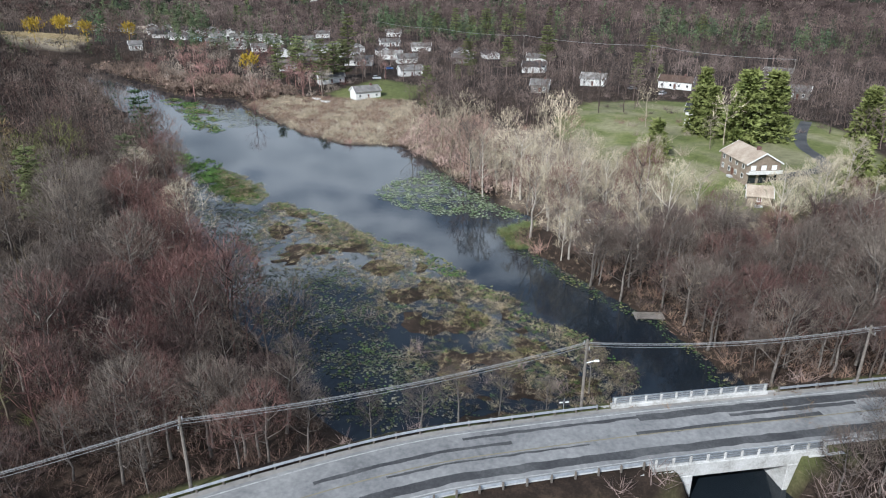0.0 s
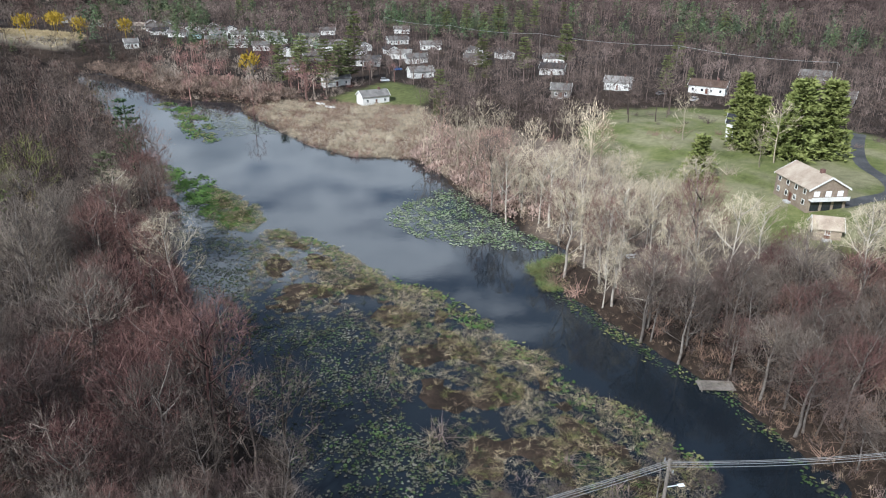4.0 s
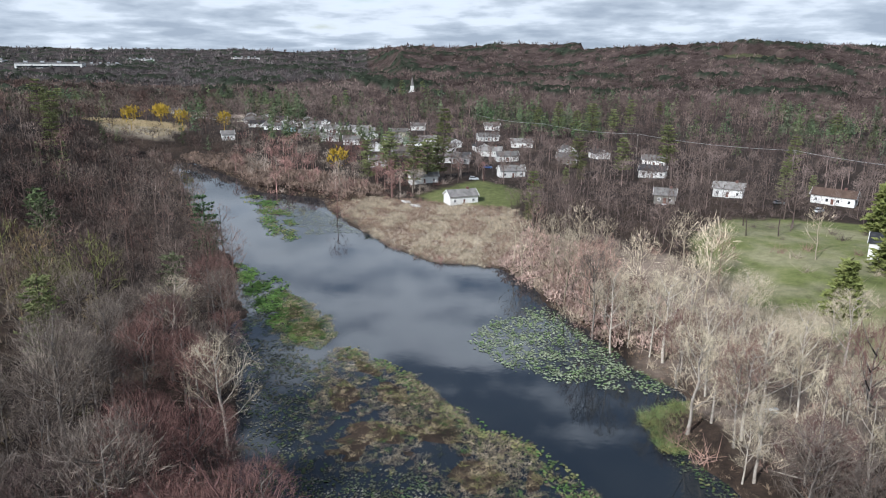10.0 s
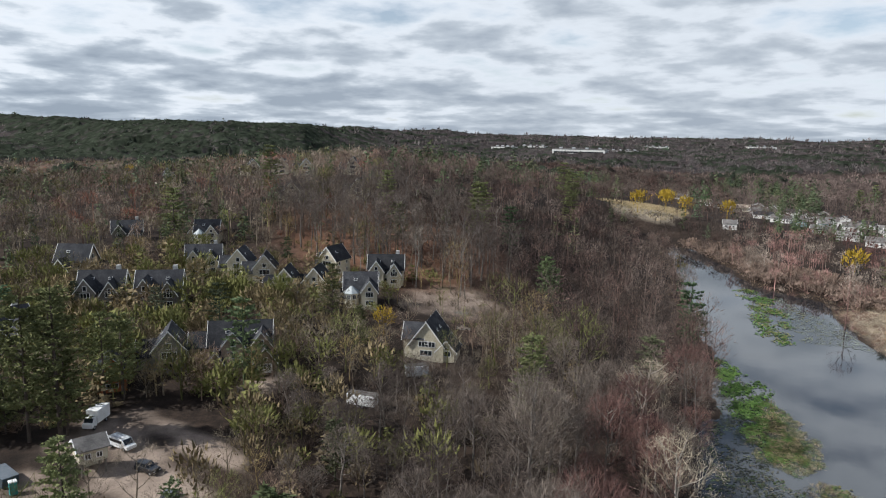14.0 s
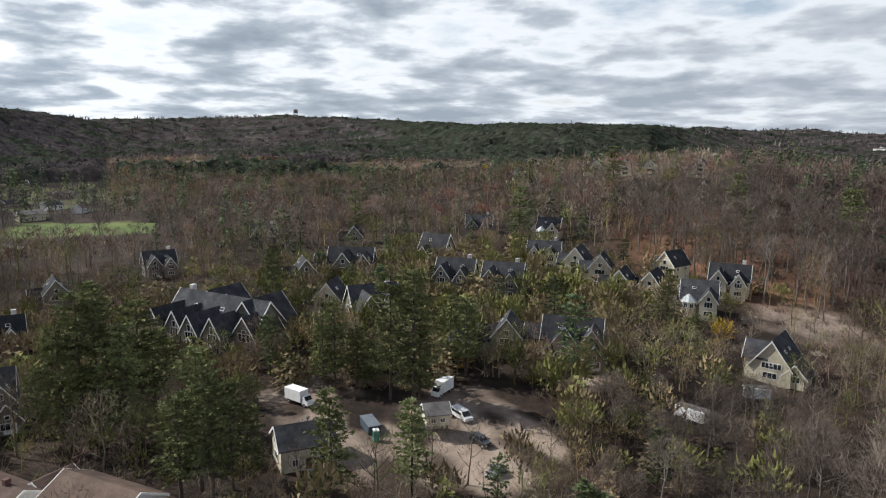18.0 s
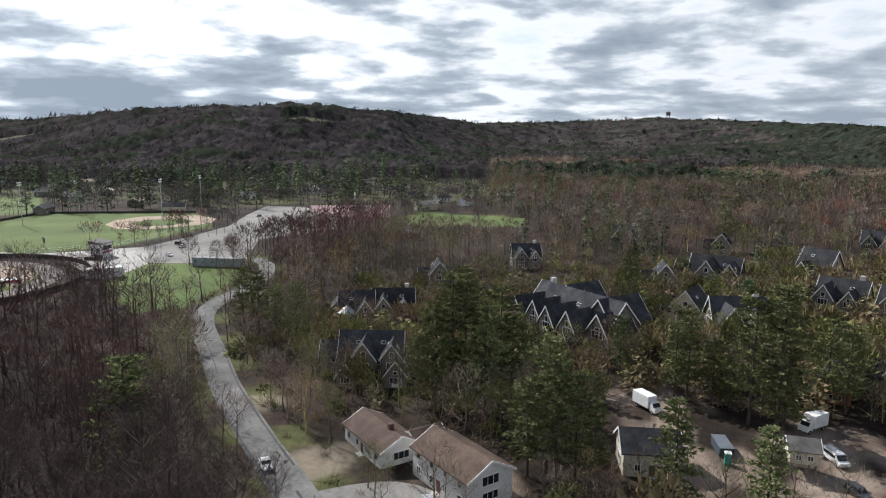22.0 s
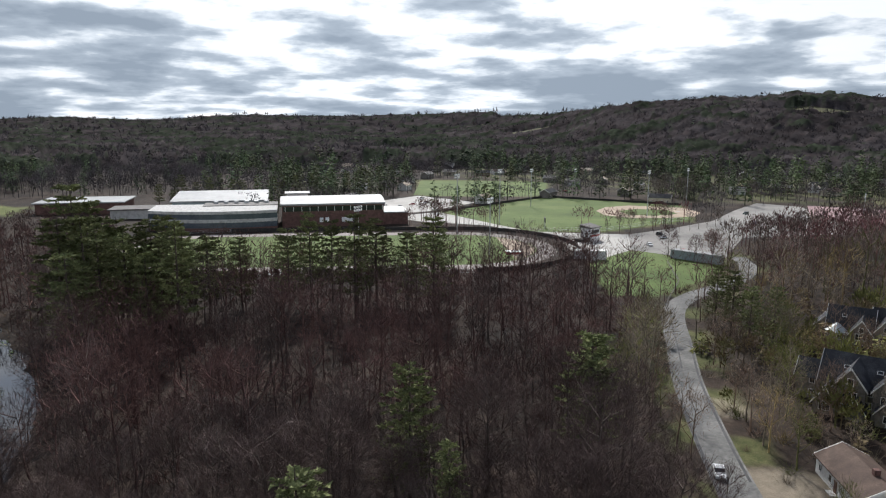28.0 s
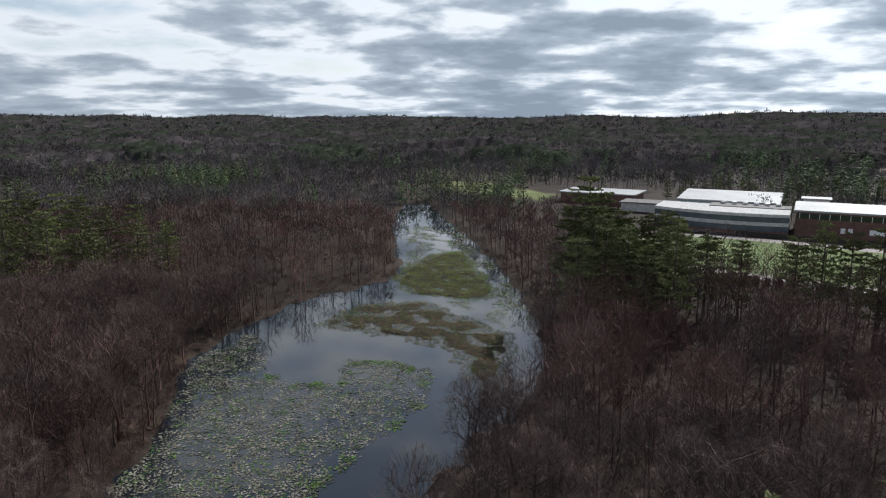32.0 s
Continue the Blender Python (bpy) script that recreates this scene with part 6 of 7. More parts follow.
def dumpster(x, y, turn):
    ob = thing("dumpster", pose(x, y, ground_at(x, y), 0, 0, turn), "large blue-grey steel skip beside the shed", "skip")
    ob.scale = (1 / K,) * 3
    bm = bmesh.new()
    prism(bm, [(-2.6, 0.2), (2.4, 0.2), (2.9, 1.9), (-2.9, 1.9)], -1.2, 1.2)
    part("body", bm, mat("skip_blue", [(0.035, 0.05, 0.07), (0.06, 0.08, 0.1)], 0.6, 0.6), ob)
    part("cover", boxes((-2.95, -1.25, 1.9, 2.95, 1.25, 2.0)), mat("tarp_slate", [(0.1, 0.12, 0.14), (0.16, 0.18, 0.2)], 0.5, 0.6), ob)
    for k in range(5):
        part("rib", boxes((-2.0 + k, 1.2, 0.3, -1.88 + k, 1.28, 1.85)), FENCE, ob)
    CLEAR.append((x, y, 4))


dumpster(-102, 50, 20)


def toilet(x, y):
    ob = thing("portable_toilet", pose(x, y, ground_at(x, y), 0, 0, 10), "teal portable toilet on the building site", "portable toilet")
    ob.scale = (1 / K,) * 3
    part("cabin", boxes((-0.55, -0.55, 0.05, 0.55, 0.55, 2.1), bevel=0.04), mat("plastic_teal", [(0.02, 0.2, 0.2), (0.04, 0.28, 0.28)], 1, 0.5), ob)
    part("roof", boxes((-0.6, -0.6, 2.1, 0.6, 0.6, 2.3), bevel=0.08), WHITE, ob)
    part("door", boxes((0.55, -0.4, 0.15, 0.6, 0.4, 2.0)), mat("plastic_teal", [], 1), ob)


toilet(-98, 51)


def lumber(x, y, turn, n, seed):
    rng = random.Random(seed)
    ob = thing("lumber_pile", pose(x, y, ground_at(x, y), 0, 0, turn), "loose pile of weathered boards on bare earth", "lumber", "lumber piles")
    for i in range(n):
        L = rng.uniform(2, 4.5)
        o = part("board", boxes((-L / 2, -0.12, 0, L / 2, 0.12, 0.06)), WOOD, ob)
        o.matrix_basis = pose(rng.uniform(-1, 1), rng.uniform(-1.3, 1.3), 0.02 + 0.05 * (i // 3), 0, rng.uniform(-3, 3), rng.uniform(-35, 35))


lumber(-106, 40, 0, 14, 1)
lumber(-104, 44, 60, 10, 2)
lumber(-142, 146, 30, 14, 3)
lumber(-133, 141, 10, 12, 4)


def dock(x, y, turn):
    ob = thing("dock", pose(x, y, 0, 0, 0, turn), "low grey plank dock at the river edge", "dock")
    for i in range(9):
        part("plank", boxes((-2.2 + i * 0.5, -1.0, 0.36, -1.74 + i * 0.5, 1.0, 0.44)), WOOD, ob)
    for k in (-1, 1):
        part("beam", boxes((-2.2, k * 0.8 - 0.07, 0.2, 2.3, k * 0.8 + 0.07, 0.36)), WOOD, ob)
        for q in (-1.9, 1.9):
            part("pile", rod(bmesh.new(), (q, k * 0.9, -1.6), (q, k * 0.9, 0.7), 0.09, 0.08, 6), WOOD, ob)


dock(25.6, 115.4, 10)


def picnic_table(x, y):
    ob = thing("picnic_table", pose(x, y, ground_at(x, y), 0, 0, 30), "white picnic table under pale bare trees", "table")
    ob.scale = (1 / K,) * 3
    part("top", boxes((-1.1, -0.45, 0.7, 1.1, 0.45, 0.78), bevel=0.01), WHITE, ob)
    for s in (-0.75, 0.75):
        part("bench", boxes((-1.1, s - 0.15, 0.42, 1.1, s + 0.15, 0.48)), WHITE, ob)
    for k in (-0.8, 0.8):
        part("leg", boxes((k - 0.05, -0.8, 0, k + 0.05, 0.8, 0.1)), WHITE, ob)
        part("leg", boxes((k - 0.05, -0.08, 0.1, k + 0.05, 0.08, 0.7)), WHITE, ob)


picnic_table(16.5, 152)


def rowing_boat(x, y, turn, label):
    ob = thing("rowing_boat", pose(x, y, ground_at(x, y), 0, 0, turn), label, "boat", "boats by the reeds")
    bm = bmesh.new()
    rows = []
    for u, wd, lo in ((-1.9, 0.5, 0.1), (-0.8, 0.75, 0.0), (0.6, 0.7, 0.0), (1.6, 0.35, 0.15), (2.1, 0.03, 0.4)):
        rows.append([bm.verts.new(p) for p in ((u, -wd, 0.55), (u, -wd * 0.6, lo), (u, wd * 0.6, lo), (u, wd, 0.55))])
    for a, b in zip(rows, rows[1:]):
        for i in range(3):
            bm.faces.new((a[i], b[i], b[i + 1], a[i + 1]))
    bm.faces.new(rows[0])
    part("hull", bm, WHITE, ob)
    for u in (-1.0, 0.5):
        part("seat", boxes((u - 0.15, -0.62, 0.38, u + 0.15, 0.62, 0.43)), WOOD, ob)


rowing_boat(-84, 262, 160, "white rowing boat drawn up behind the reeds")
rowing_boat(-79, 258, 165, "white skiff lying on the grass edge")

# ---- woods ----
PINES += [(-87, 125, 0.72), (-84, 122, 0.5), (-140, 57, 0.75), (-166, 24, 0.8), (-147, -10, 0.75), (-119, -49, 0.7), (-114, -40, 0.75), (-121, -40, 0.7), (-124, -58, 0.65), (-144, 113, 0.6), (-127, 112, 0.45), (-118, 88, 0.4), (-269, 38, 0.9),
          (-246, 98, 1.0), (-276, 141, 0.95), (-224, 167, 0.9), (-191, 184, 0.9), (-200, 191, 0.95), (11, -121, 1.31), (8, -126, 1.39), (5, -123, 1.45), (2, -127, 1.31), (-1, -128, 1.34), (-5, -119, 1.24), (-8, -118, 1.28),
          (-12, -131, 1.15), (-15, -121, 1.11), (9, -103, 1.1), (6, -113, 1.15), (3, -107, 1.16), (-2, -112, 1.09), (-6, -107, 1.09), (-9, -109, 1.0), (-12, -102, 1.08), (-20, -116, 1.07), (-28, -119, 0.97), (-38, -111, 0.95),
          (-44, -113, 1.05), (-49, -111, 0.98), (-51, -99, 1.01), (-60, -109, 1.03), (-66, -103, 0.94), (-70, -96, 1.07), (-30.3, -17.4, 0.9), (-31, -8, 0.5), (-13, -2, 0.82), (-56, -16, 0.91), (-90, 284, 0.95), (-93, 326, 1.0),
          (-110, 288, 0.85), (-106, 300, 0.9), (-39, 249, 0.7), (-36, 315, 0.8), (-20, 319, 0.8), (-5, 340, 1.0), (31, 283, 0.6), (-246, 269, 0.9), (-220, 250, 0.8), (-256, 283, 0.9), (-99, 2, 0.67), (-98, 6, 0.84),
          (-100, 8, 0.96), (-101, 10, 1.0), (-100, 14, 1.02), (-104, 15, 1.01), (-107, 16, 0.87), (-83, 27, 0.75), (-85, 29, 0.77), (-83, 31, 0.8), (-85, 33, 0.69), (-87, 35, 0.56), (-80, 46, 0.82), (-119, 41, 0.74),
          (-120, 43, 0.69), (-120, 47, 0.6), (-119, 50, 0.52), (-114, 53, 1.02), (-112, 57, 1.08), (-114, 58, 0.65), (-123, 64, 0.65), (-125, 67, 0.72), (-174, 23, 0.82), (-82, 56, 0.67)]
SPRUCES += [(31, 188, 0.9), (46, 208, 1.25), (53, 203, 1.45), (60, 206, 1.35), (55, 214, 1.3), (50, 250, 1.0), (44, 212, 1.1), (85, 213, 1.1), (78, 172, 1.0), (69, 168, 0.9), (88, 220, 1.2)]
PINES += [(164, -100, 1.15), (158, -102, 1.18), (151, -104, 1.11), (145, -105, 1.14), (139, -108, 1.1), (134, -114, 0.92), (125, -115, 0.88), (144, -92, 1.04), (146, -81, 1.05), (134, -97, 0.98)]
for (ax, ay), (bx, by), n in (((-24, -344), (-78, -356), 10), ((-78, -356), (-146, -398), 13), ((-146, -398), (-200, -438), 9)):
    for k in range(n):
        PINES.append((ax + (bx - ax) * k / n + 1.8 * math.sin(5.1 * k), ay + (by - ay) * k / n + 4 * math.sin(2.7 * k), 0.56 + 0.14 * math.sin(3.9 * k)))
# dark pines between the houses across the river
PINES += [(-85, 480, 0.85), (-71, 472, 0.91), (-60, 469, 0.82), (-50, 461, 0.96), (-39, 470, 0.82), (-31, 486, 0.88), (-18, 570, 0.6), (-4, 352, 0.41), (-5, 349, 0.46), (-37, 295, 0.39), (-33, 302, 0.35), (-39, 244, 0.35), (39, 333, 0.67), (40, 292, 0.38), (-88, 293, 0.91), (-86, 299, 0.82), (-120, 325, 0.47), (-349, 364, 0.82), (-330, 356, 0.87), (-310, 348, 0.67), (-252, 667, 0.77), (-242, 695, 0.8), (-254, 537, 0.64), (-258, 564, 0.67), (84, 512, 0.82)]
CLEAR += [(-84, 121, 7), (48, 163, 9), (44, 152, 8), (60, 190, 10), (66, 180, 8)]


def bearing(p):
    d = p - EYE
    r = np.hypot(d[:, 0], d[:, 1])
    a = np.degrees(np.arctan2(-d[:, 0], d[:, 1]))
    return np.where(a < -80, a + 360, a), r


OPEN = [MARSH, REEDS, LAWN_BACK, FIELD_A, FIELD_B, GREEN_SOUTH, GREEN_WEST, PARKING, TENNIS, LOT_WEST, TAN_FIELD, GOLF,
        oval(TX, TY, TDX, TDY, 45, 42), [(-140, -126), (-168, -138), (-190, -166), (-165, -184), (-158, -190), (-150, -262), (-120, -258), (-150, -212), (-146, -142)],
        [(-88, 52), (-88, 74), (-108, 82), (-124, 72), (-118, 54), (-122, 30), (-100, 30)], [(-60, 12), (-70, 28), (-64, 34), (-52, 20)],
        [(0, -300), (-120, -262), (-130, -225), (-20, -225), (60, -330), (60, -420), (-80, -380)]]


def woods_mask(p):
    """Where trees may stand, and how densely (0 to 1)."""
    az, r = bearing(p)
    k = np.ones(len(p))
    near = r < 560
    q = p[near]
    kk = np.ones(len(q))
    kk[signed(q, WATER) < 0.4] = 0
    kk[line_dist(q, ROAD) < np.where(q[:, 1] < 20, 3.7, 4.6)] = 0
    kk[(np.hypot(q[:, 0] - 31, q[:, 1] - 84) < 15)] = 0
    for poly in OPEN:
        kk[inside(q, poly)] = 0
    lawn = inside(q, LAWN_EAST)
    kk[lawn] *= np.where(line_dist(q[lawn], WATER[47:62]) < 18, 0.8, 0.2)
    kk[(q[:, 1] > 92) & (q[:, 0] > -30)] *= 0.8
    kk[(q[:, 1] > 128) & (q[:, 1] < 215) & (q[:, 0] > -30)] *= np.where(line_dist(q[(q[:, 1] > 128) & (q[:, 1] < 215) & (q[:, 0] > -30)], WATER[47:62]) < 20, 0.85, 0.4)
    kk[np.hypot(q[:, 0] + 140, q[:, 1] - 45) < 95] *= 0.9
    kk[np.hypot(q[:, 0] + 175, q[:, 1] - 110) < 45] *= 0.5
    for x, y, s in CLEAR:
        kk[np.hypot(q[:, 0] - x, q[:, 1] - y) < s] = 0
    sub = (q[:, 1] > 270) & (q[:, 0] > -150) & (q[:, 0] < 110)
    kk[sub] *= 0.85
    k[near] = kk
    sub2 = (az > 112) & (az < 172) & (r > 330) & (r < 700)
    k[sub2] *= np.where(ripple(p[sub2], 60, 1) > 0.2, 0.9, 0.45)
    k[(r > 650) & (ripple(p, 260, 3) > 0.8)] *= 0.05
    seen = (az > np.where(r < 220, -75, -30)) & (az < 234)
    k[~seen] *= 0.35
    return k


def conifer_share(p):
    az, r = bearing(p)
    c = 0.02 + 0.12 * (ripple(p, 150, 1) > 0.6)
    az = az + 3.5 * ripple(p, 130, 0)
    c = np.where(r > 330, 0.04 + 0.84 * (ripple(p, 190, 1) + 0.7 * ripple(p, 70, 3) > 0.55), c)
    c = np.where(np.hypot(p[:, 0] + 125, p[:, 1] - 15) < 85, 0.06, c)
    c = np.where((az > 66) & (az < 92) & (r > 820), 0.85, c)
    c = np.where((az > 93) & (az < 107) & (r > 600) & (r < 720), 0.9, c)
    c = np.where((az > 66) & (az < 112) & (r > 240) & (r < 620), 0.04 + 0.35 * (ripple(p, 60, 3) + 0.5 * ripple(p, 23, 1) > 0.5), c)
    c = np.where((az > 150) & (az < 190) & (r > 95) & (r < 260) & (p[:, 0] > -70), 0.12, c)
    c = np.where((az > 112) & (r < 330), 0.0, c)
    c = np.where((az > 20) & (az < 60) & (r < 330), 0.02, c)
    c = np.where((az > 118) & (az < 150) & (r > 420) & (r < 700), 0.12 + 0.6 * (ripple(p, 80, 1) > 0.2), c)
    c = np.where((az < 26) & (r <= 330), 0.0, c)
    c = np.where(r < 60, 0.0, c)
    return c


def wood_tint(p, rng):
    az, r = bearing(p)
    n = len(p)
    c = np.tile((0.135, 0.103, 0.09), (n, 1))
    sd = np.where(r < 500, signed(p, WATER), 500)

    def use(m, a, b, share):
        pick = rng.random(n) * 0.5 + 0.25 + 0.3 * ripple(p, 34, 1) < share
        c[m & pick] = a
        c[m & ~pick] = b
    # left bank: cloud shade near, sunlight beyond y = 104, put into the tints
    use((az > 14) & (az < 75) & (sd < 60), (0.145, 0.082, 0.073), (0.14, 0.112, 0.095), 0.55)
    use((az > 14) & (az < 50) & (sd < 40) & (p[:, 1] > 104), (0.22, 0.132, 0.114), (0.27, 0.222, 0.182), 0.5)
    use((az <= 16) & (sd < 75) & (p[:, 0] > -45) & (p[:, 1] > 125) & (p[:, 1] < 226), (0.42, 0.355, 0.262), (0.38, 0.25, 0.2), 0.65)
    # southern woods face away from the sun; that shade is put into the tint
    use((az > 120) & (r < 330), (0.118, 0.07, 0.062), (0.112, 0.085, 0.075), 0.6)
    use((p[:, 1] < -70) & (p[:, 0] < -150) & (r < 330), (0.19, 0.10, 0.095), (0.17, 0.13, 0.11), 0.5)
    use((az > 40) & (az < 115) & (r > 190) & (r < 800), (0.2, 0.16, 0.125), (0.195, 0.132, 0.104), 0.65)
    use((az > 60) & (az < 115) & (r > 150) & (r < 800) & (rng.random(n) < 0.2), (0.15, 0.14, 0.06), (0.21, 0.1, 0.07), 0.65)
    # the haze of distance is put into these tints: greyer beyond 800
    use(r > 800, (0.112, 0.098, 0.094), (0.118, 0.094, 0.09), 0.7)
    # towards the sun: shaded sides and bluish distance are put into the tint
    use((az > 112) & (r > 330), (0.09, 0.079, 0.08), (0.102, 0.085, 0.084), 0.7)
    use((az > 92) & (az < 121) & (r > 95) & (r < 345) & (line_dist(p, ROAD) > 4), (0.19, 0.155, 0.12), (0.19, 0.128, 0.1), 0.6)
    # a cloud's shadow across these bearings is put into the tint
    use((az > 36) & (az < 64) & (r > 125) & (r < 800), (0.115, 0.09, 0.076), (0.13, 0.088, 0.074), 0.6)
    use((az < 25) & (r > 300), (0.115, 0.085, 0.076), (0.14, 0.106, 0.09), 0.7)
    estate = np.hypot(p[:, 0] + 155, p[:, 1] - 45) < 115
    use(estate, (0.2, 0.165, 0.122), (0.185, 0.132, 0.1), 0.6)
    use(estate & (rng.random(n) < 0.25), (0.17, 0.175, 0.065), (0.25, 0.19, 0.09), 0.65)
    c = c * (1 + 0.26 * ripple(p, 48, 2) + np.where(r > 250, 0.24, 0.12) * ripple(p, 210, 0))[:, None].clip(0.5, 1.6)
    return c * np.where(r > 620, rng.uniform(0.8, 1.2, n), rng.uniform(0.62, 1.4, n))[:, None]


def ring_grid(r0, r1, gap, rng):
    k = int(r1 / gap) + 2
    g = (np.mgrid[-k:k + 1, -k:k + 1].reshape(2, -1).T + rng.uniform(-0.48, 0.48, ((2 * k + 1) ** 2, 2))) * gap + EYE
    r = np.hypot(*(g - EYE).T)
    return g[(r >= r0) & (r < r1)]


def fill(poly, gap, rng, edge=0.0):
    q = np.array(poly)
    lo, hi = q.min(0), q.max(0)
    n = ((hi - lo) / gap + 1).astype(int)
    g = np.mgrid[0:n[0], 0:n[1]].reshape(2, -1).T * gap + lo + rng.uniform(-0.5, 0.5, (n[0] * n[1], 2)) * gap
    return g[signed(g, poly) + 1.1 * ripple(g, 9, 1) + 0.7 * ripple(g, 3.3, 2) < edge]


CANOPY = mat("far_crowns", [(0.55, 0.55, 0.55), (1, 1, 1), (1.4, 1.4, 1.4)], 0.06, 1.0, tint=True, spec=0.0, fine=5.0)


def build_canopy(rng):
    """The closed canopy of the far woods: one lumpy sheet of crowns that drops to the ground in clearings."""
    rad = [600.0]
    while rad[-1] < 3880:
        rad.append(rad[-1] + max(6.5, rad[-1] * 0.0105))
    rad = np.array(rad)
    ang = np.radians(np.arange(-32, 236.01, 0.26))
    R, A = np.meshgrid(rad, ang, indexing="ij")
    R = R + rng.uniform(-0.3, 0.3, R.shape) * np.gradient(rad)[:, None]
    A = A + rng.uniform(-0.0015, 0.0015, A.shape)
    p = np.stack([EYE[0] - R.ravel() * np.sin(A.ravel()), EYE[1] + R.ravel() * np.cos(A.ravel())], 1)
    n = len(p)
    az, r = bearing(p)
    wood = np.where(woods_mask(p) < 0.3, 0.0, 1.0) * step(r + 40 * ripple(p, 90, 1), 630, 700)
    con = conifer_share(p)
    green = rng.random(n) < con
    lump = 8.5 + 1.2 * ripple(p, 34, 0) + 0.9 * ripple(p, 15, 2) + rng.uniform(-1.5, 1.5, n) + np.where(green, rng.uniform(1.5, 5.0, n), 0)
    z = height(p) - 1.5 + (lump + 1.5) * wood
    # tint halved: shade in the gaps between crowns is put into the colour
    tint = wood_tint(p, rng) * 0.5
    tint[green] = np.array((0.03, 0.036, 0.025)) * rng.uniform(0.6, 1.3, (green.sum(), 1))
    w_ = len(ang)
    i = (np.arange(len(rad) - 1)[:, None] * w_ + np.arange(w_ - 1)[None]).ravel()
    F = np.vstack([np.column_stack([i, i + w_, i + 1]), np.column_stack([i + 1, i + w_, i + w_ + 1])])
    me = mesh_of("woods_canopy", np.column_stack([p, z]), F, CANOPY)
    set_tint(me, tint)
    tagged(new("woods_canopy", me), "closed canopy of leafless brown woods with pines on the far hills", "forest", kind="stuff")


def build_woods():
    rng = np.random.default_rng(21)
    for x, y, s in PINES:
        plant_pine(x, y, s, (abs(x * 7.1 + y * 3.3)) % 6.28)
    for x, y, s in SPRUCES:
        plant_spruce(x, y, s, (abs(x * 7.1 + y * 3.3)) % 6.28)
    taken = np.array([(x, y) for x, y, s in PINES + SPRUCES])
    p = ring_grid(38, 150, 5.0, rng)
    p = p[rng.random(len(p)) < woods_mask(p)]
    p = p[np.min(np.hypot(p[:, None, 0] - taken[None, :, 0], p[:, None, 1] - taken[None, :, 1]), 1) > 2.2]
    az, r = bearing(p)
    con = rng.random(len(p)) < conifer_share(p)
    tint = wood_tint(p, rng)
    size = rng.uniform(0.55, 1.12, len(p)) * (1 + 0.15 * ripple(p, 26, 2))
    size[np.hypot(p[:, 0] + 140, p[:, 1] - 45) < 95] *= 0.68
    turn = rng.uniform(0, 6.28, len(p))
    # single trees along the two banks, the road and the near woods
    one = (r > 52) & (r < 128) & (az > -62) & (az < 232) & ~con
    east = one & (az < 17) & (p[:, 0] > -10) & (p[:, 1] > 128)
    north = one & ~east & (az < 72)
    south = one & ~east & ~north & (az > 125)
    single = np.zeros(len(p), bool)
    for m, f, cap in ((east, plant_pale, 90), (north, None, 200), (south, plant_shaded, 140)):
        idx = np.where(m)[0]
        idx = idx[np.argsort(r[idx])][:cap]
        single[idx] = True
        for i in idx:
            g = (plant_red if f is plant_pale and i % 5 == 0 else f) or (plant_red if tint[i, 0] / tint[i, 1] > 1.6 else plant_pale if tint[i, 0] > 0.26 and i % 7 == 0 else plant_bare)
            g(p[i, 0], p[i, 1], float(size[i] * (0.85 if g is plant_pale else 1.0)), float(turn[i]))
    rest = ~single
    mids = [join(bare_template(91 + i, 12 + i, 7, 4, 4, 1, 1.6, 0.24, 0.8, sides=3, shell=280)) for i in range(6)]
    a = rest & ~con
    scatter("near_woods", mids, p[a], size[a], turn[a], tint[a], STUFF, "dense leafless brown woods with fine twigs")
    pine_mid = [join(pine_template(131 + i, 15 + 2 * i, 11, 5, 8, 0.58, 0.2)) for i in range(4)]
    green = np.array((0.09, 0.11, 0.06))
    b = rest & con

    def greens(n):
        return green * rng.uniform(0.6, 1.5, (n, 1)) * rng.uniform(0.88, 1.12, (n, 3))
    scatter("near_pines", pine_mid, p[b], size[b], turn[b], greens(b.sum()), STUFF, "dark green pines scattered in the woods")
    # the wider woods
    far_bare = [crown_template(201 + i, 56, 12, 3.7, 0.95, 0.3, False, 0.2) for i in range(6)]
    mid2 = [join(bare_template(151 + i, 12 + i, 5, 3, 2, 0, 2.4, 0.28, 0.8, sides=3, shell=150)) for i in range(6)]
    fuzz = [crown_template(381 + i, 130, 13.5, 3.4, 0.85, 0.4, False, 0.15) for i in range(6)]
    far_pine = [crown_template(341 + i, 110, 15 + 2 * i, 3.2, 1.0, 0.12, True) for i in range(4)]
    tiny_bare = [crown_template(221 + i, 24, 13, 4.6, 1.7, 0.25) for i in range(5)]
    tiny_pine = [crown_template(241 + i, 30, 16, 3.8, 2.2, 0.15, True) for i in range(4)]
    dot_bare = [crown_template(261 + i, 9, 14, 9, 6.0, 0.25) for i in range(3)]
    dot_pine = [crown_template(281 + i, 9, 19, 9, 6.5, 0.2, True) for i in range(3)]
    for r0, r1, gap, tb, tp, nm in ((150, 235, 5.8, mid2, pine_mid, "middle"), (235, 330, 5.8, fuzz, far_pine, "hillside"), (330, 650, 7.2, far_bare, far_pine, "outer"), (650, 1050, 11.5, tiny_bare, tiny_pine, "far"), (1050, 1700, 24, tiny_bare, tiny_pine, "farther"), (1700, 3850, 60, dot_bare, dot_pine, "distant")):
        p = ring_grid(r0, r1, gap, rng)
        p = p[rng.random(len(p)) < woods_mask(p)]
        az, r = bearing(p)
        p = p[(az > -32) & (az < 236) | (rng.random(len(p)) < 0.3)]
        con = rng.random(len(p)) < conifer_share(p)
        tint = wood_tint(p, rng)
        n = len(p)
        size = rng.uniform(0.6, 1.05, n) * (0.9 if r1 < 400 else 1.0 if r1 < 1600 else 1.15)
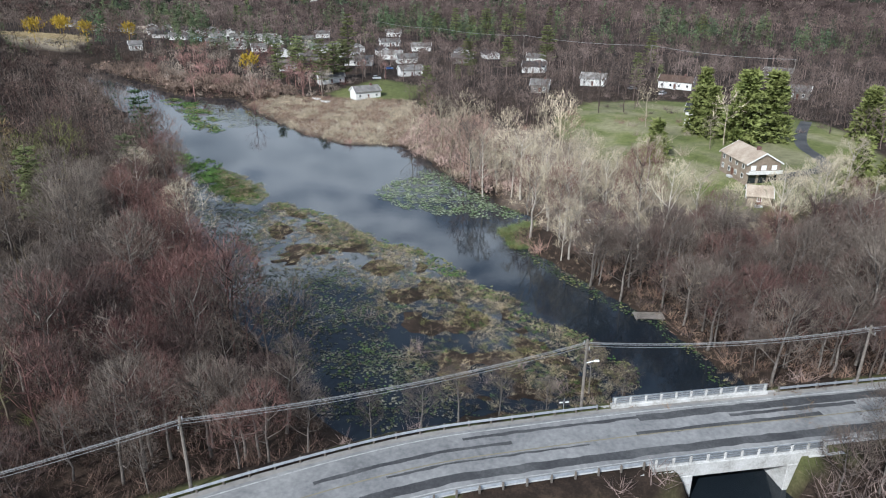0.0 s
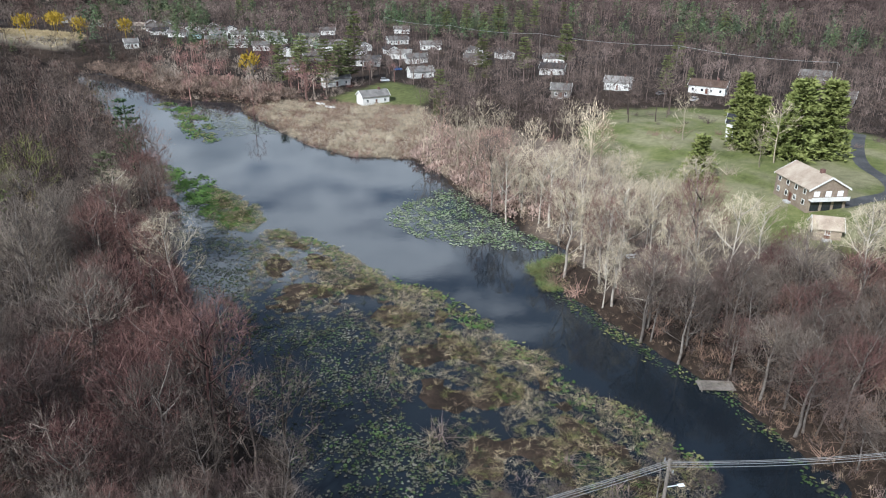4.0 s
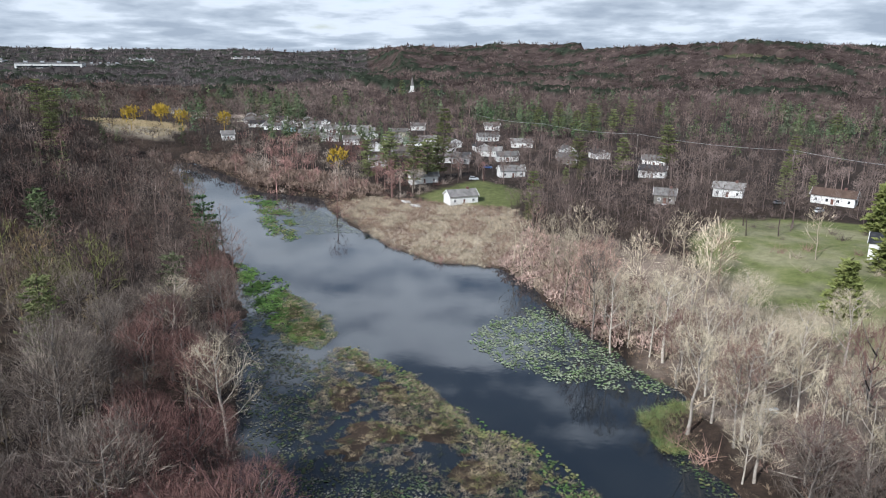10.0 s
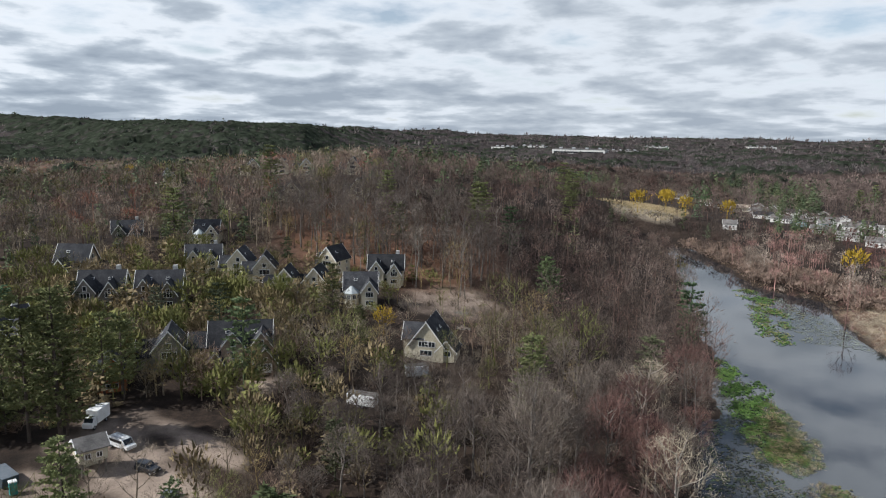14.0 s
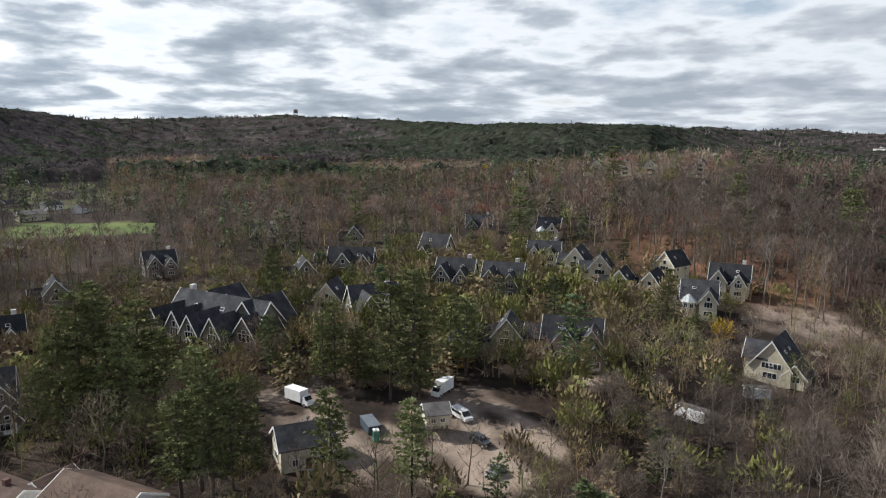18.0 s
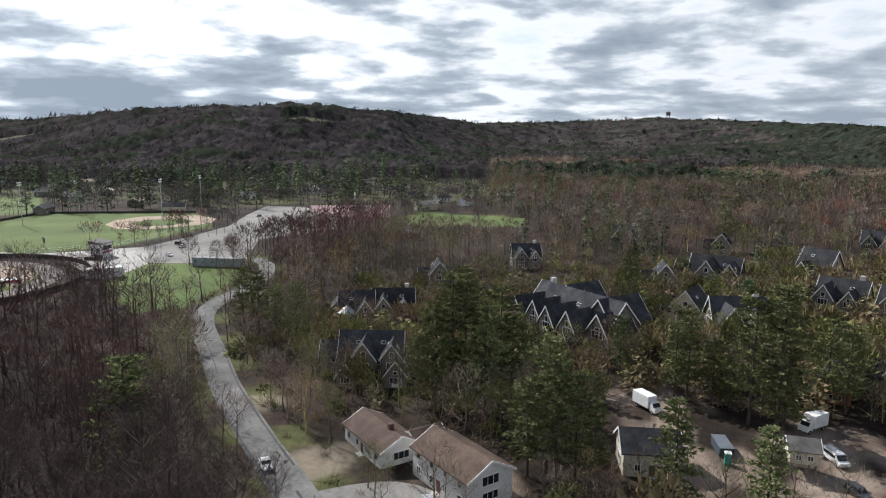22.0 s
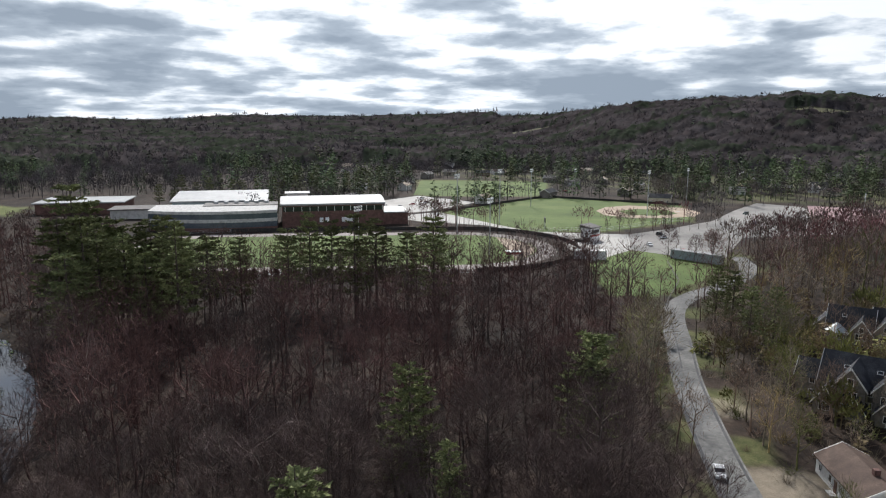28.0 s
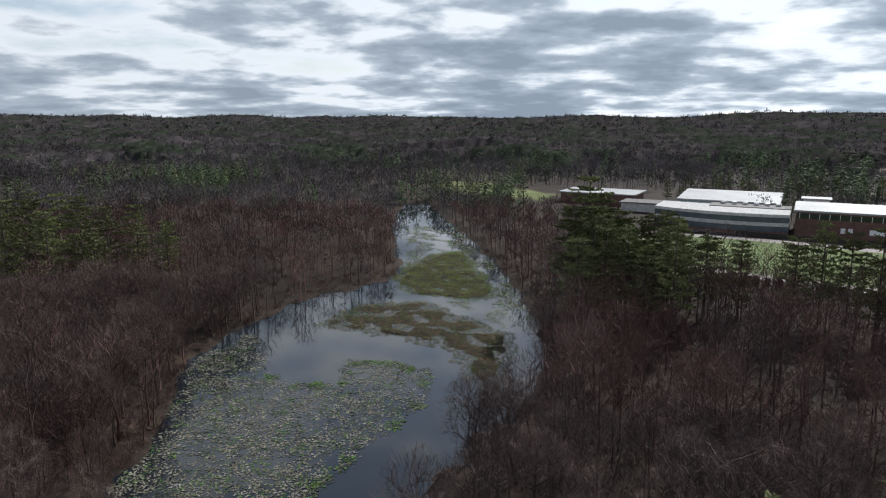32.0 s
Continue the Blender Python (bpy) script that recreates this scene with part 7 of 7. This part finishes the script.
        size[(np.hypot(p[:, 0] + 150, p[:, 1] - 50) < 100)] *= 0.68
        az, r = bearing(p)
        size[(az > 138) & (az < 194) & (r < 215)] *= 1.22
        size[(p[:, 0] < -150) & (p[:, 0] > -290) & (p[:, 1] < -52) & (p[:, 1] > -125)] *= 1.3
        size[(az > 112) & (az < 172) & (r > 330) & (r < 700)] *= 0.95
        size[con & (az > 112) & (az < 172) & (r > 380) & (r < 700)] *= 1.35
        size[(az > 107) & (az < 120) & (r > 262) & (r < 335)] *= 0.5
        size[(az < 45) & (p[:, 1] > 265) & (r < 480)] *= 0.8
        turn = rng.uniform(0, 6.28, n)
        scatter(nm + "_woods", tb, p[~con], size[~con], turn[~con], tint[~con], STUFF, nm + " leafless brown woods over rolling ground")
        # beyond 700 the dulling of distance is put into the pines' colour
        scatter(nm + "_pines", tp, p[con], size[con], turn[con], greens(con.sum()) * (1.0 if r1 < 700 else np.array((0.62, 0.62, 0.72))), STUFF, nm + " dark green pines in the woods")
    build_canopy(rng)
    # brush on the forest floor and the banks
    bush = [brush_template(301 + i, 36, 2.3, 2.6, 0.08) for i in range(4)]
    p = ring_grid(40, 260, 4.4, rng)
    m = woods_mask(p)
    p = p[rng.random(len(p)) < np.clip(m, 0, 0.8)]
    az, r = bearing(p)
    p = p[(az > -65) & (az < 232)]
    scatter("brush", bush, p, rng.uniform(0.5, 1.25, len(p)), rng.uniform(0, 6.28, len(p)), wood_tint(p, rng) * 0.9, STUFF, "tangled leafless brush on the forest floor", "brush")
    # olive shrubs and small evergreens round the houses
    shrub = [crown_template(361 + i, 150, 4.2, 1.7, 0.42, 0.05, i == 2) for i in range(3)]
    c = np.array([(-125, 20), (-150, 70), (-170, 100), (-110, 80), (-130, -20), (-190, 40), (-160, 0), (-210, 70)], float)
    p = c[rng.integers(0, 8, 1000)] + rng.normal(0, 19, (1000, 2))
    p = p[(woods_mask(p) > 0)]
    tt = np.where((rng.random(len(p)) < 0.5)[:, None], (0.17, 0.17, 0.062), (0.21, 0.165, 0.095)) * rng.uniform(0.6, 1.35, (len(p), 1))
    scatter("garden_shrubs", shrub, p, rng.uniform(0.6, 2.0, len(p)), rng.uniform(0, 6.28, len(p)), tt, STUFF, "olive green garden shrubs round the houses", "shrubs")
    # single trees and bushes between the road and the marsh
    for x, y, k in ((-17, 72, 0.75), (-12, 73, 0.6), (-1, 78.5, 0.55), (3, 79, 0.45), (7, 82, 0.5), (17, 93, 0.5), (-22, 71, 0.8), (-27, 67, 0.8), (-6, 76, 0.4), (12, 86, 0.4), (21, 92, 0.4), (41, 78, 0.55), (45, 79, 0.6), (51, 82, 0.6)):
        plant_bare(x, y, k, (abs(x * 5.3 + y)) % 6.28)
    p = np.array([(-17.3, 107.8), (-15.8, 106), (-14, 104), (-6, 98), (8, 97), (4, 93), (14, 93), (-2, 80), (-9, 76), (18, 90), (24, 74), (20, 72), (40, 78), (44, 80), (48, 84), (39, 98), (43, 99)])
    scatter("marsh_bushes", bush, p, rng.uniform(0.7, 1.2, len(p)), rng.uniform(0, 6, len(p)), np.tile((0.24, 0.18, 0.16), (len(p), 1)), STUFF, "reddish bare bushes in the marsh", "bushes")
    bank = [(24, 119), (32, 106), (38, 99), (44, 96), (66, 104), (74, 128), (60, 150), (40, 142), (16, 134)]
    q = fill(bank, 4.4, rng)
    q = q[(signed(q, WATER) > 1.0) & (line_dist(q, ROAD) > 4.6)]
    for i in range(len(q)):
        (plant_red, plant_bare, plant_shaded)[i % 3](q[i, 0], q[i, 1], 0.5 + 0.35 * ((i * 0.37) % 1), (i * 1.7) % 6.28)
    q = fill(bank, 2.2, rng)
    q = q[signed(q, WATER) > 0.5]
    scatter("bank_brush", bush, q, rng.uniform(0.4, 0.9, len(q)), rng.uniform(0, 6.28, len(q)), wood_tint(q, rng)[:, :] * 0 + np.array((0.23, 0.155, 0.115)) * rng.uniform(0.6, 1.3, (len(q), 1)), STUFF, "reddish brown brush under the bare trees of the bank", "brush")
    for poly, kinds, gap in (([(-68, 97), (-36, 93), (-23, 81), (-19, 77), (-26, 73), (-34, 68), (-39, 65)], (plant_red, plant_shaded, plant_bare), 4.6), ([(76, -12), (62, -21), (68, -39), (77, -71), (69, -93), (81, -105), (118, -83), (140, -72)], (plant_shaded,), 5.2)):
        q = fill(poly, gap, rng)
        q = q[(signed(q, WATER) > 0.8) & (line_dist(q, ROAD) > 6.5)]
        for i in range(len(q)):
            kinds[i % len(kinds)](q[i, 0], q[i, 1], 0.6 + 0.4 * ((i * 0.37) % 1), (i * 1.9) % 6.28)
        q = fill(poly, 2.6, rng)
        q = q[(signed(q, WATER) > 0.5) & (line_dist(q, ROAD) > 5.5)]
        scatter("bank_brush", bush, q, rng.uniform(0.4, 0.9, len(q)), rng.uniform(0, 6.28, len(q)), np.array((0.11, 0.068, 0.055)) * rng.uniform(0.6, 1.4, (len(q), 1)), STUFF, "dark brown brush under bare trees by the water", "brush")
    slope = [(-262, 150), (-240, 132), (-205, 130), (-168, 138), (-150, 152), (-160, 178), (-200, 192), (-245, 186)]
    q = fill(slope, 6.2, rng)
    q = q[woods_mask(q) > 0]
    for i in range(len(q)):
        plant_hill(q[i, 0], q[i, 1], 0.75 + 0.3 * ((i * 0.61) % 1), (i * 2.3) % 6.28)
    verge = [(-62, 24), (-45, 42), (-30, 56.5), (-15, 69), (-9, 75), (-14, 80), (-24, 84), (-38, 76), (-62, 62)]
    q = fill(verge, 4.8, rng)
    q = q[(np.hypot(*(q - EYE).T) < 39) & (line_dist(q, ROAD) > 6.0) & (signed(q, WATER) > 1.0)]
    for i in range(len(q)):
        (plant_bare, plant_red, plant_bare, plant_shaded)[i % 4](q[i, 0], q[i, 1], 0.5 + 0.35 * ((i * 0.61) % 1), (i * 2.3) % 6.28)
    q = fill(verge, 1.9, rng)
    q = q[(np.hypot(*(q - EYE).T) < 44) & (line_dist(q, ROAD) > 5.2) & (signed(q, WATER) > 0.5)]
    scatter("verge_brush", bush, q, rng.uniform(0.35, 0.85, len(q)), rng.uniform(0, 6.28, len(q)), np.array((0.13, 0.088, 0.07)) * rng.uniform(0.6, 1.5, (len(q), 1)), STUFF, "reddish brown brush between the road and the marsh", "brush")
    # a pale tree that fell into the river, with its limbs in the water
    tm, cm = mesh_of("trunk", tall_sets[0][0], tall_sets[0][1], BARK_PALE, True), mesh_of("crown", tall_sets[0][2], tall_sets[0][3], TWIG_PALE)
    ob = thing("fallen_tree", pose(15, 137, 0.9, 0, -84, 165) @ Matrix.Scale(0.6, 4), "pale fallen tree lying from the bank into the river", "tree")
    part("trunk", tm, None, ob)
    part("crown", cm, None, ob)
    # rows of small trees and clipped shrubs on the sports ground
    hedge = tree_kind("hedge_shrub", [(*pine_template(401, 2.6, 9, 7, 4, 0.26, 0.02, 0.3, True),)], BARK_DARK, mat("hedge_leaves", [(0.06, 0.04, 0.03), (0.11, 0.075, 0.05), (0.14, 0.12, 0.07)], 0.8, 0.8, vary=0.3), "small conical clipped shrub along the running track", "shrub", "shrubs along the track")
    for i in range(30):
        hedge(-92 + 2.9 * i, -128 - 1.13 * i - 0.5 * (i % 2), 1.0 + 0.1 * (i % 3), (i * 1.7) % 6.28)
    young = tree_kind("young_tree", [bare_template(411 + i, 6.5, 8, 6, 7, 1, 1.2, 0.25, 0.9) for i in range(2)], BARK, TWIG, "small round bare tree beside the baseball field", "tree", "small trees by the baseball field")
    for i, (x, y) in enumerate(((-186, -174), (-190, -171), (-194, -169), (-199, -167), (-204, -166), (-209, -164), (-215, -163), (-221, -163), (-227, -164), (-233, -165), (-239, -166), (-246, -170), (-252, -176), (-258, -182))):
        young(x, y, 1.0 + 0.15 * (i % 3), (i * 2.1) % 6.28)
    for i, (x, y) in enumerate(((-172, -112), (-176, -108), (-170, -122), (-285, -250), (-292, -262), (-300, -250), (-306, -268), (-292, -240), (-310, -240), (-330, -225), (-340, -235), (-352, -222), (-300, -110), (-306, -88), (-296, -70), (-280, -62))):
        plant_red(x, y, 0.85, (i * 1.3) % 6.28) if i < 3 else plant_bare(x, y, 0.95, (i * 1.3) % 6.28)
    # yellow willows
    yel = np.array([(-128, 299), (-263, 336), (-253, 362), (-275, 372), (-134, 121), (-300, 400), (-240, 380), (-600, 130)], float)
    leaf = [crown_template(321 + i, 260, 11, 4.5, 0.9, 0.25) for i in range(2)]
    scatter("willow_yellow", leaf, yel, np.array((1.0, 1.1, 1.0, 1.1, 0.6, 1.0, 1.0, 1.4)), rng.uniform(0, 6, 8), np.tile((0.36, 0.25, 0.035), (8, 1)), STUFF, "yellow budding willows at the water edge", "tree")


build_woods()

# ---- marsh ----
def pad_template(seed, n, spread, rad):
    """A few lily pads: flat notched discs that lie on the water, some edges curled up."""
    rng = np.random.default_rng(seed)
    V, F = [], []
    for _ in range(n):
        c = np.array((*rng.normal(0, spread, 2), rng.uniform(0.015, 0.05)))
        r = rad * rng.uniform(0.6, 1.3)
        o = len(V)
        V.append(c)
        a0 = rng.uniform(0, 6.28)
        for k in range(6):
            a = a0 + 5.7 * k / 5
            V.append(c + np.array((r * math.cos(a), r * math.sin(a), rng.uniform(0, 0.1))))
        for k in range(5):
            F.append((o, o + 1 + k, o + 2 + k))
    return np.array(V), np.array(F)


def build_marsh():
    rng = np.random.default_rng(5)
    thick = [crown_template(461 + i, 70, 2.6, 1.5, 0.45, 0.05) for i in range(4)]
    tuft = [brush_template(401 + i, 20, 0.42, 0.8, 0.038) for i in range(4)]
    reed = [brush_template(421 + i, 16, 1.15, 1.1, 0.06) for i in range(4)]
    pads = [pad_template(441 + i, 6, 0.5, 0.17) for i in range(6)]
    tan, olive, green, dark, brown = (0.35, 0.285, 0.18), (0.175, 0.17, 0.07), (0.085, 0.15, 0.04), (0.055, 0.062, 0.04), (0.16, 0.12, 0.085)

    def mix(n, cols, w):
        k = rng.choice(len(cols), n, p=np.array(w) / sum(w))
        return np.array(cols)[k] * rng.uniform(0.7, 1.3, (n, 1))

    def put(name, tpl, p, tint, size, label, category, floating):
        z = np.full(len(p), 0.0) if floating else np.maximum(height(p), -0.05)
        scatter(name, tpl, p, rng.uniform(size[0], size[1], len(p)), rng.uniform(0, 6.28, len(p)), tint, STUFF, label, category, None, z)

    # the marsh in front: tan and olive tufts, patchy
    p = fill(MARSH, 0.46, rng, 0.8)
    band = ripple(p, 14, 1) + 0.5 * ripple(p, 5, 2) + 0.12 * (p[:, 0] * 0.75 + p[:, 1] * 0.66 - 95) / 10
    deep = line_dist(p, MARSH[1:10])
    p = p[rng.random(len(p)) < np.clip(0.3 + 0.65 * np.exp(-deep / 9) + 0.35 * band, 0.15, 1)]
    tone = ripple(p, 11, 2) + 0.6 * ripple(p, 4, 3)
    t = np.where((tone > 0.35)[:, None], mix(len(p), [tan, (0.37, 0.31, 0.22), brown, olive], [5, 3, 3, 2]), mix(len(p), [olive, brown, dark, tan, green], [3, 4, 2, 4, 1]))
    put("marsh_grass", tuft, p, t, (0.6, 1.3), "tan and olive marsh grass tufts in shallow water", "marsh grass", False)
    # green fringe along the channel
    edge = MARSH[1:10]
    p = fill(MARSH, 0.5, rng, 2.0)
    p = p[(line_dist(p, edge) < 1.7) & (ripple(p, 7, 1) > -0.1) & (rng.random(len(p)) < 0.34)]
    put("bank_lilies", pads, p, mix(len(p), [green, olive, (0.09, 0.13, 0.05)], [3, 3, 2]), (0.7, 1.3), "bright green lily pads along the channel", "lily pads", True)
    # pads and stubble in the still water to the left of it
    still = [(-99, 188), (-85, 170), (-72, 150), (-55, 128), (-46, 114), (-36, 104), (-24, 93), (-13, 82), (-8, 80), (-1, 84), (6, 87), (-4, 92), (-9, 100), (-14, 108), (-19, 119), (-27, 124), (-39, 119), (-44, 128), (-52, 148), (-62, 152), (-78, 177)]
    p = fill(still, 0.66, rng)
    d = ripple(p, 16, 0) + 0.6 * ripple(p, 6, 1)
    p = p[rng.random(len(p)) < np.clip(0.5 + 0.35 * d, 0.1, 0.9)]
    put("still_water_pads", pads, p, mix(len(p), [dark, (0.07, 0.1, 0.04), (0.1, 0.105, 0.07), (0.15, 0.14, 0.11)], [3, 3, 3, 3]), (0.5, 1.0), "dark lily pads and stubble on still water", "lily pads", True)
    near = line_dist(fill(still, 0.8, np.random.default_rng(9)), MARSH, True)
    q = fill(still, 0.8, np.random.default_rng(9))
    q = q[rng.random(len(q)) < np.clip(0.75 - near / 16 + 0.3 * ripple(q, 8, 2), 0.06, 0.8)]
    put("stubble", tuft, q, mix(len(q), [tan, brown, dark, olive], [0.6, 3, 4, 3]), (0.3, 0.75), "thin dry stubble standing in still water", "marsh grass", True)
    thicket = [(-38, 212), (-30, 200), (-20, 187), (-8, 171), (2, 166), (6, 176), (-8, 200), (-24, 226), (-36, 236)]
    q = fill(thicket, 1.7, rng, 1.0)
    put("bank_thicket", thick, q, mix(len(q), [(0.42, 0.31, 0.26), (0.34, 0.24, 0.2), (0.3, 0.24, 0.18)], [3, 3, 2]), (0.6, 1.1), "pinkish tan thicket along the sunny bank", "brush", False)
    shore = [(-220, 322), (-172, 295), (-148, 274), (-122, 274), (-106, 262), (-96, 272), (-120, 290), (-160, 300), (-200, 330)]
    q = fill(shore, 2.2, rng, 1.0)
    put("far_thicket", thick, q, mix(len(q), [(0.26, 0.19, 0.15), (0.2, 0.15, 0.12)], [3, 3]), (0.8, 1.5), "brown thicket on the far shore", "brush", False)
    p = fill(ISLET, 0.5, rng, 1.0)
    put("islet_grass", tuft, p, mix(len(p), [tan, olive, green], [3, 3, 2]), (0.6, 1.2), "tan and green grass islet in the river", "marsh grass", False)
    strip = [(-100, 190), (-96, 190), (-82, 180), (-60, 158), (-60, 154), (-72, 162), (-86, 174)]
    p = fill(strip, 0.6, rng, 0.5)
    p = p[ripple(p, 8, 2) > -0.2]
    put("islet_pads", pads, p, mix(len(p), [green, (0.12, 0.19, 0.05)], [3, 2]), (0.9, 1.6), "green lily pads beside the islet", "lily pads", True)
    top = [(-145, 264), (-132, 258), (-112, 236), (-98, 218), (-99, 210), (-112, 222), (-128, 242), (-146, 258)]
    p = fill(top, 0.9, rng)
    p = p[ripple(p, 10, 3) > -0.15]
    put("upper_pads", pads, p, mix(len(p), [green, olive], [3, 2]), (1.0, 1.8), "green lily pads in the upper river", "lily pads", True)
    top2 = [(-132, 262), (-102, 245), (-84, 228), (-98, 222), (-118, 244)]
    p = fill(top2, 1.3, rng)
    put("upper_stubble", pads, p, mix(len(p), [(0.2, 0.22, 0.17), olive], [3, 1]), (0.6, 1.1), "sparse pads in the upper river", "lily pads", True)
    # pads under the right bank
    right = [(-32, 165), (-29, 178), (-23, 187), (-12, 172), (0, 163), (2, 157), (-12, 154), (-22, 157)]
    p = fill(right, 0.7, rng, 0.6)
    p = p[rng.random(len(p)) < np.clip(0.55 + 0.4 * ripple(p, 6, 3), 0.15, 0.9)]
    put("right_pads", pads, p, mix(len(p), [(0.19, 0.22, 0.13), (0.12, 0.17, 0.07), (0.25, 0.27, 0.18)], [3, 2, 2]), (0.7, 1.3), "pale green lily pads under the right bank", "lily pads", True)
    clump = [(-1, 144), (0, 150), (3, 153), (7, 149), (6, 140), (2, 138)]
    p = fill(clump, 0.5, rng)
    put("green_mat", tuft, p, mix(len(p), [(0.14, 0.185, 0.07), (0.19, 0.2, 0.1), olive], [2, 1, 1]), (1.0, 2.2), "bright green floating weed by the fallen tree", "water weed", True)
    fringe = WATER[47:58]
    p = fill(WATER, 0.8, rng, 1.5)
    p = p[(line_dist(p, fringe) < 1.6) & (ripple(p, 9, 1) > 0.0)]
    put("bank_weed", pads, p, mix(len(p), [(0.06, 0.09, 0.035), dark, olive], [3, 3, 1]), (0.6, 1.1), "green weed along the dark bank", "water weed", True)
    # reed beds
    p = fill(REEDS, 0.75, rng, 1.5)
    light = (ripple(p, 19, 2) + 0.6 * ripple(p, 7, 1) > 0.05)[:, None]
    put("reed_bed", reed, p, np.where(light, mix(len(p), [(0.4, 0.335, 0.245), (0.31, 0.25, 0.18)], [4, 3]), mix(len(p), [(0.25, 0.175, 0.135), (0.18, 0.12, 0.095), (0.3, 0.23, 0.16)], [3, 2, 2])), (0.4, 1.1), "tall tan reed bed at the water edge", "reeds", False)
    p = fill(TAN_FIELD, 1.8, rng, 1.5)
    put("far_reed_bed", reed, p, mix(len(p), [(0.42, 0.34, 0.2), (0.34, 0.27, 0.16)], [4, 3]), (1.0, 1.6), "tan reed meadow beyond the river", "reeds", False)
    p = fill(WATER, 1.1, rng, 5.0)
    p = p[(signed(p, WATER) > 0.3) & (np.abs(p[:, 1] - 40) > 45) & (rng.random(len(p)) < 0.6)]
    put("bank_sedge", reed, p, mix(len(p), [brown, (0.24, 0.17, 0.12), (0.3, 0.23, 0.16)], [3, 2, 2]), (0.35, 0.75), "dry brown sedge along the river banks", "sedge", False)
    # downstream
    p = fill(BACK_MARSH, 0.7, rng, 0.8)
    put("downstream_grass", tuft, p, mix(len(p), [(0.24, 0.24, 0.1), (0.3, 0.22, 0.12), (0.14, 0.22, 0.06), tan], [3, 3, 2, 1]), (0.6, 1.1), "brown and green marsh grass downstream", "marsh grass", False)
    p = fill(BACK_GRASS, 0.75, rng, 0.8)
    put("downstream_meadow", tuft, p, mix(len(p), [(0.25, 0.31, 0.07), (0.24, 0.24, 0.1), tan], [4, 2, 1]), (0.7, 1.2), "yellow-green wet meadow in the river bend", "marsh grass", False)
    bend = [(66, -19), (70, -36), (85, -66), (82, -86), (64, -60), (51, -60), (53, -74), (45, -77), (36, -72), (32, -58), (36, -37), (38, -22), (50, -8)]
    p = fill(bend, 0.6, rng)
    d = ripple(p, 13, 0) + 0.6 * ripple(p, 5, 1)
    p = p[rng.random(len(p)) < np.clip(0.6 + 0.3 * d, 0.15, 0.95)]
    put("bend_pads", pads, p, mix(len(p), [dark, green, (0.16, 0.15, 0.11), (0.24, 0.22, 0.175)], [2, 1.5, 3, 4]), (0.5, 1.0), "lily pads and stubble over the shallow bend", "lily pads", True)
    rim = [(64, -61), (51, -61), (53, -74), (45, -76), (36, -72), (32, -58), (36, -37), (38, -24)]
    p = fill(bend, 0.55, rng)
    p = p[(line_dist(p, rim) < 1.8) & (ripple(p, 6, 2) > -0.1) & (rng.random(len(p)) < 0.5)]
    put("bend_rim", pads, p, mix(len(p), [green, dark], [3, 1]), (0.7, 1.3), "green pads at the rim of the bend", "lily pads", True)
    back = [(21, -117), (32, -152), (52, -205), (76, -258), (95, -250), (66, -150), (45, -126), (24, -103)]
    p = fill(back, 1.2, rng)
    p = p[ripple(p, 12, 2) > 0.0]
    put("lower_pads", pads, p, mix(len(p), [olive, green, (0.2, 0.2, 0.15)], [2, 2, 2]), (0.8, 1.3), "pads in the lower river", "lily pads", True)


build_marsh()

# ---- from the plan to true size ----
for ob in [o for o in scene.objects if o.parent is None and o.type not in ("CAMERA", "LIGHT")]:
    ob.matrix_basis = Matrix.Scale(K, 4) @ ob.matrix_basis
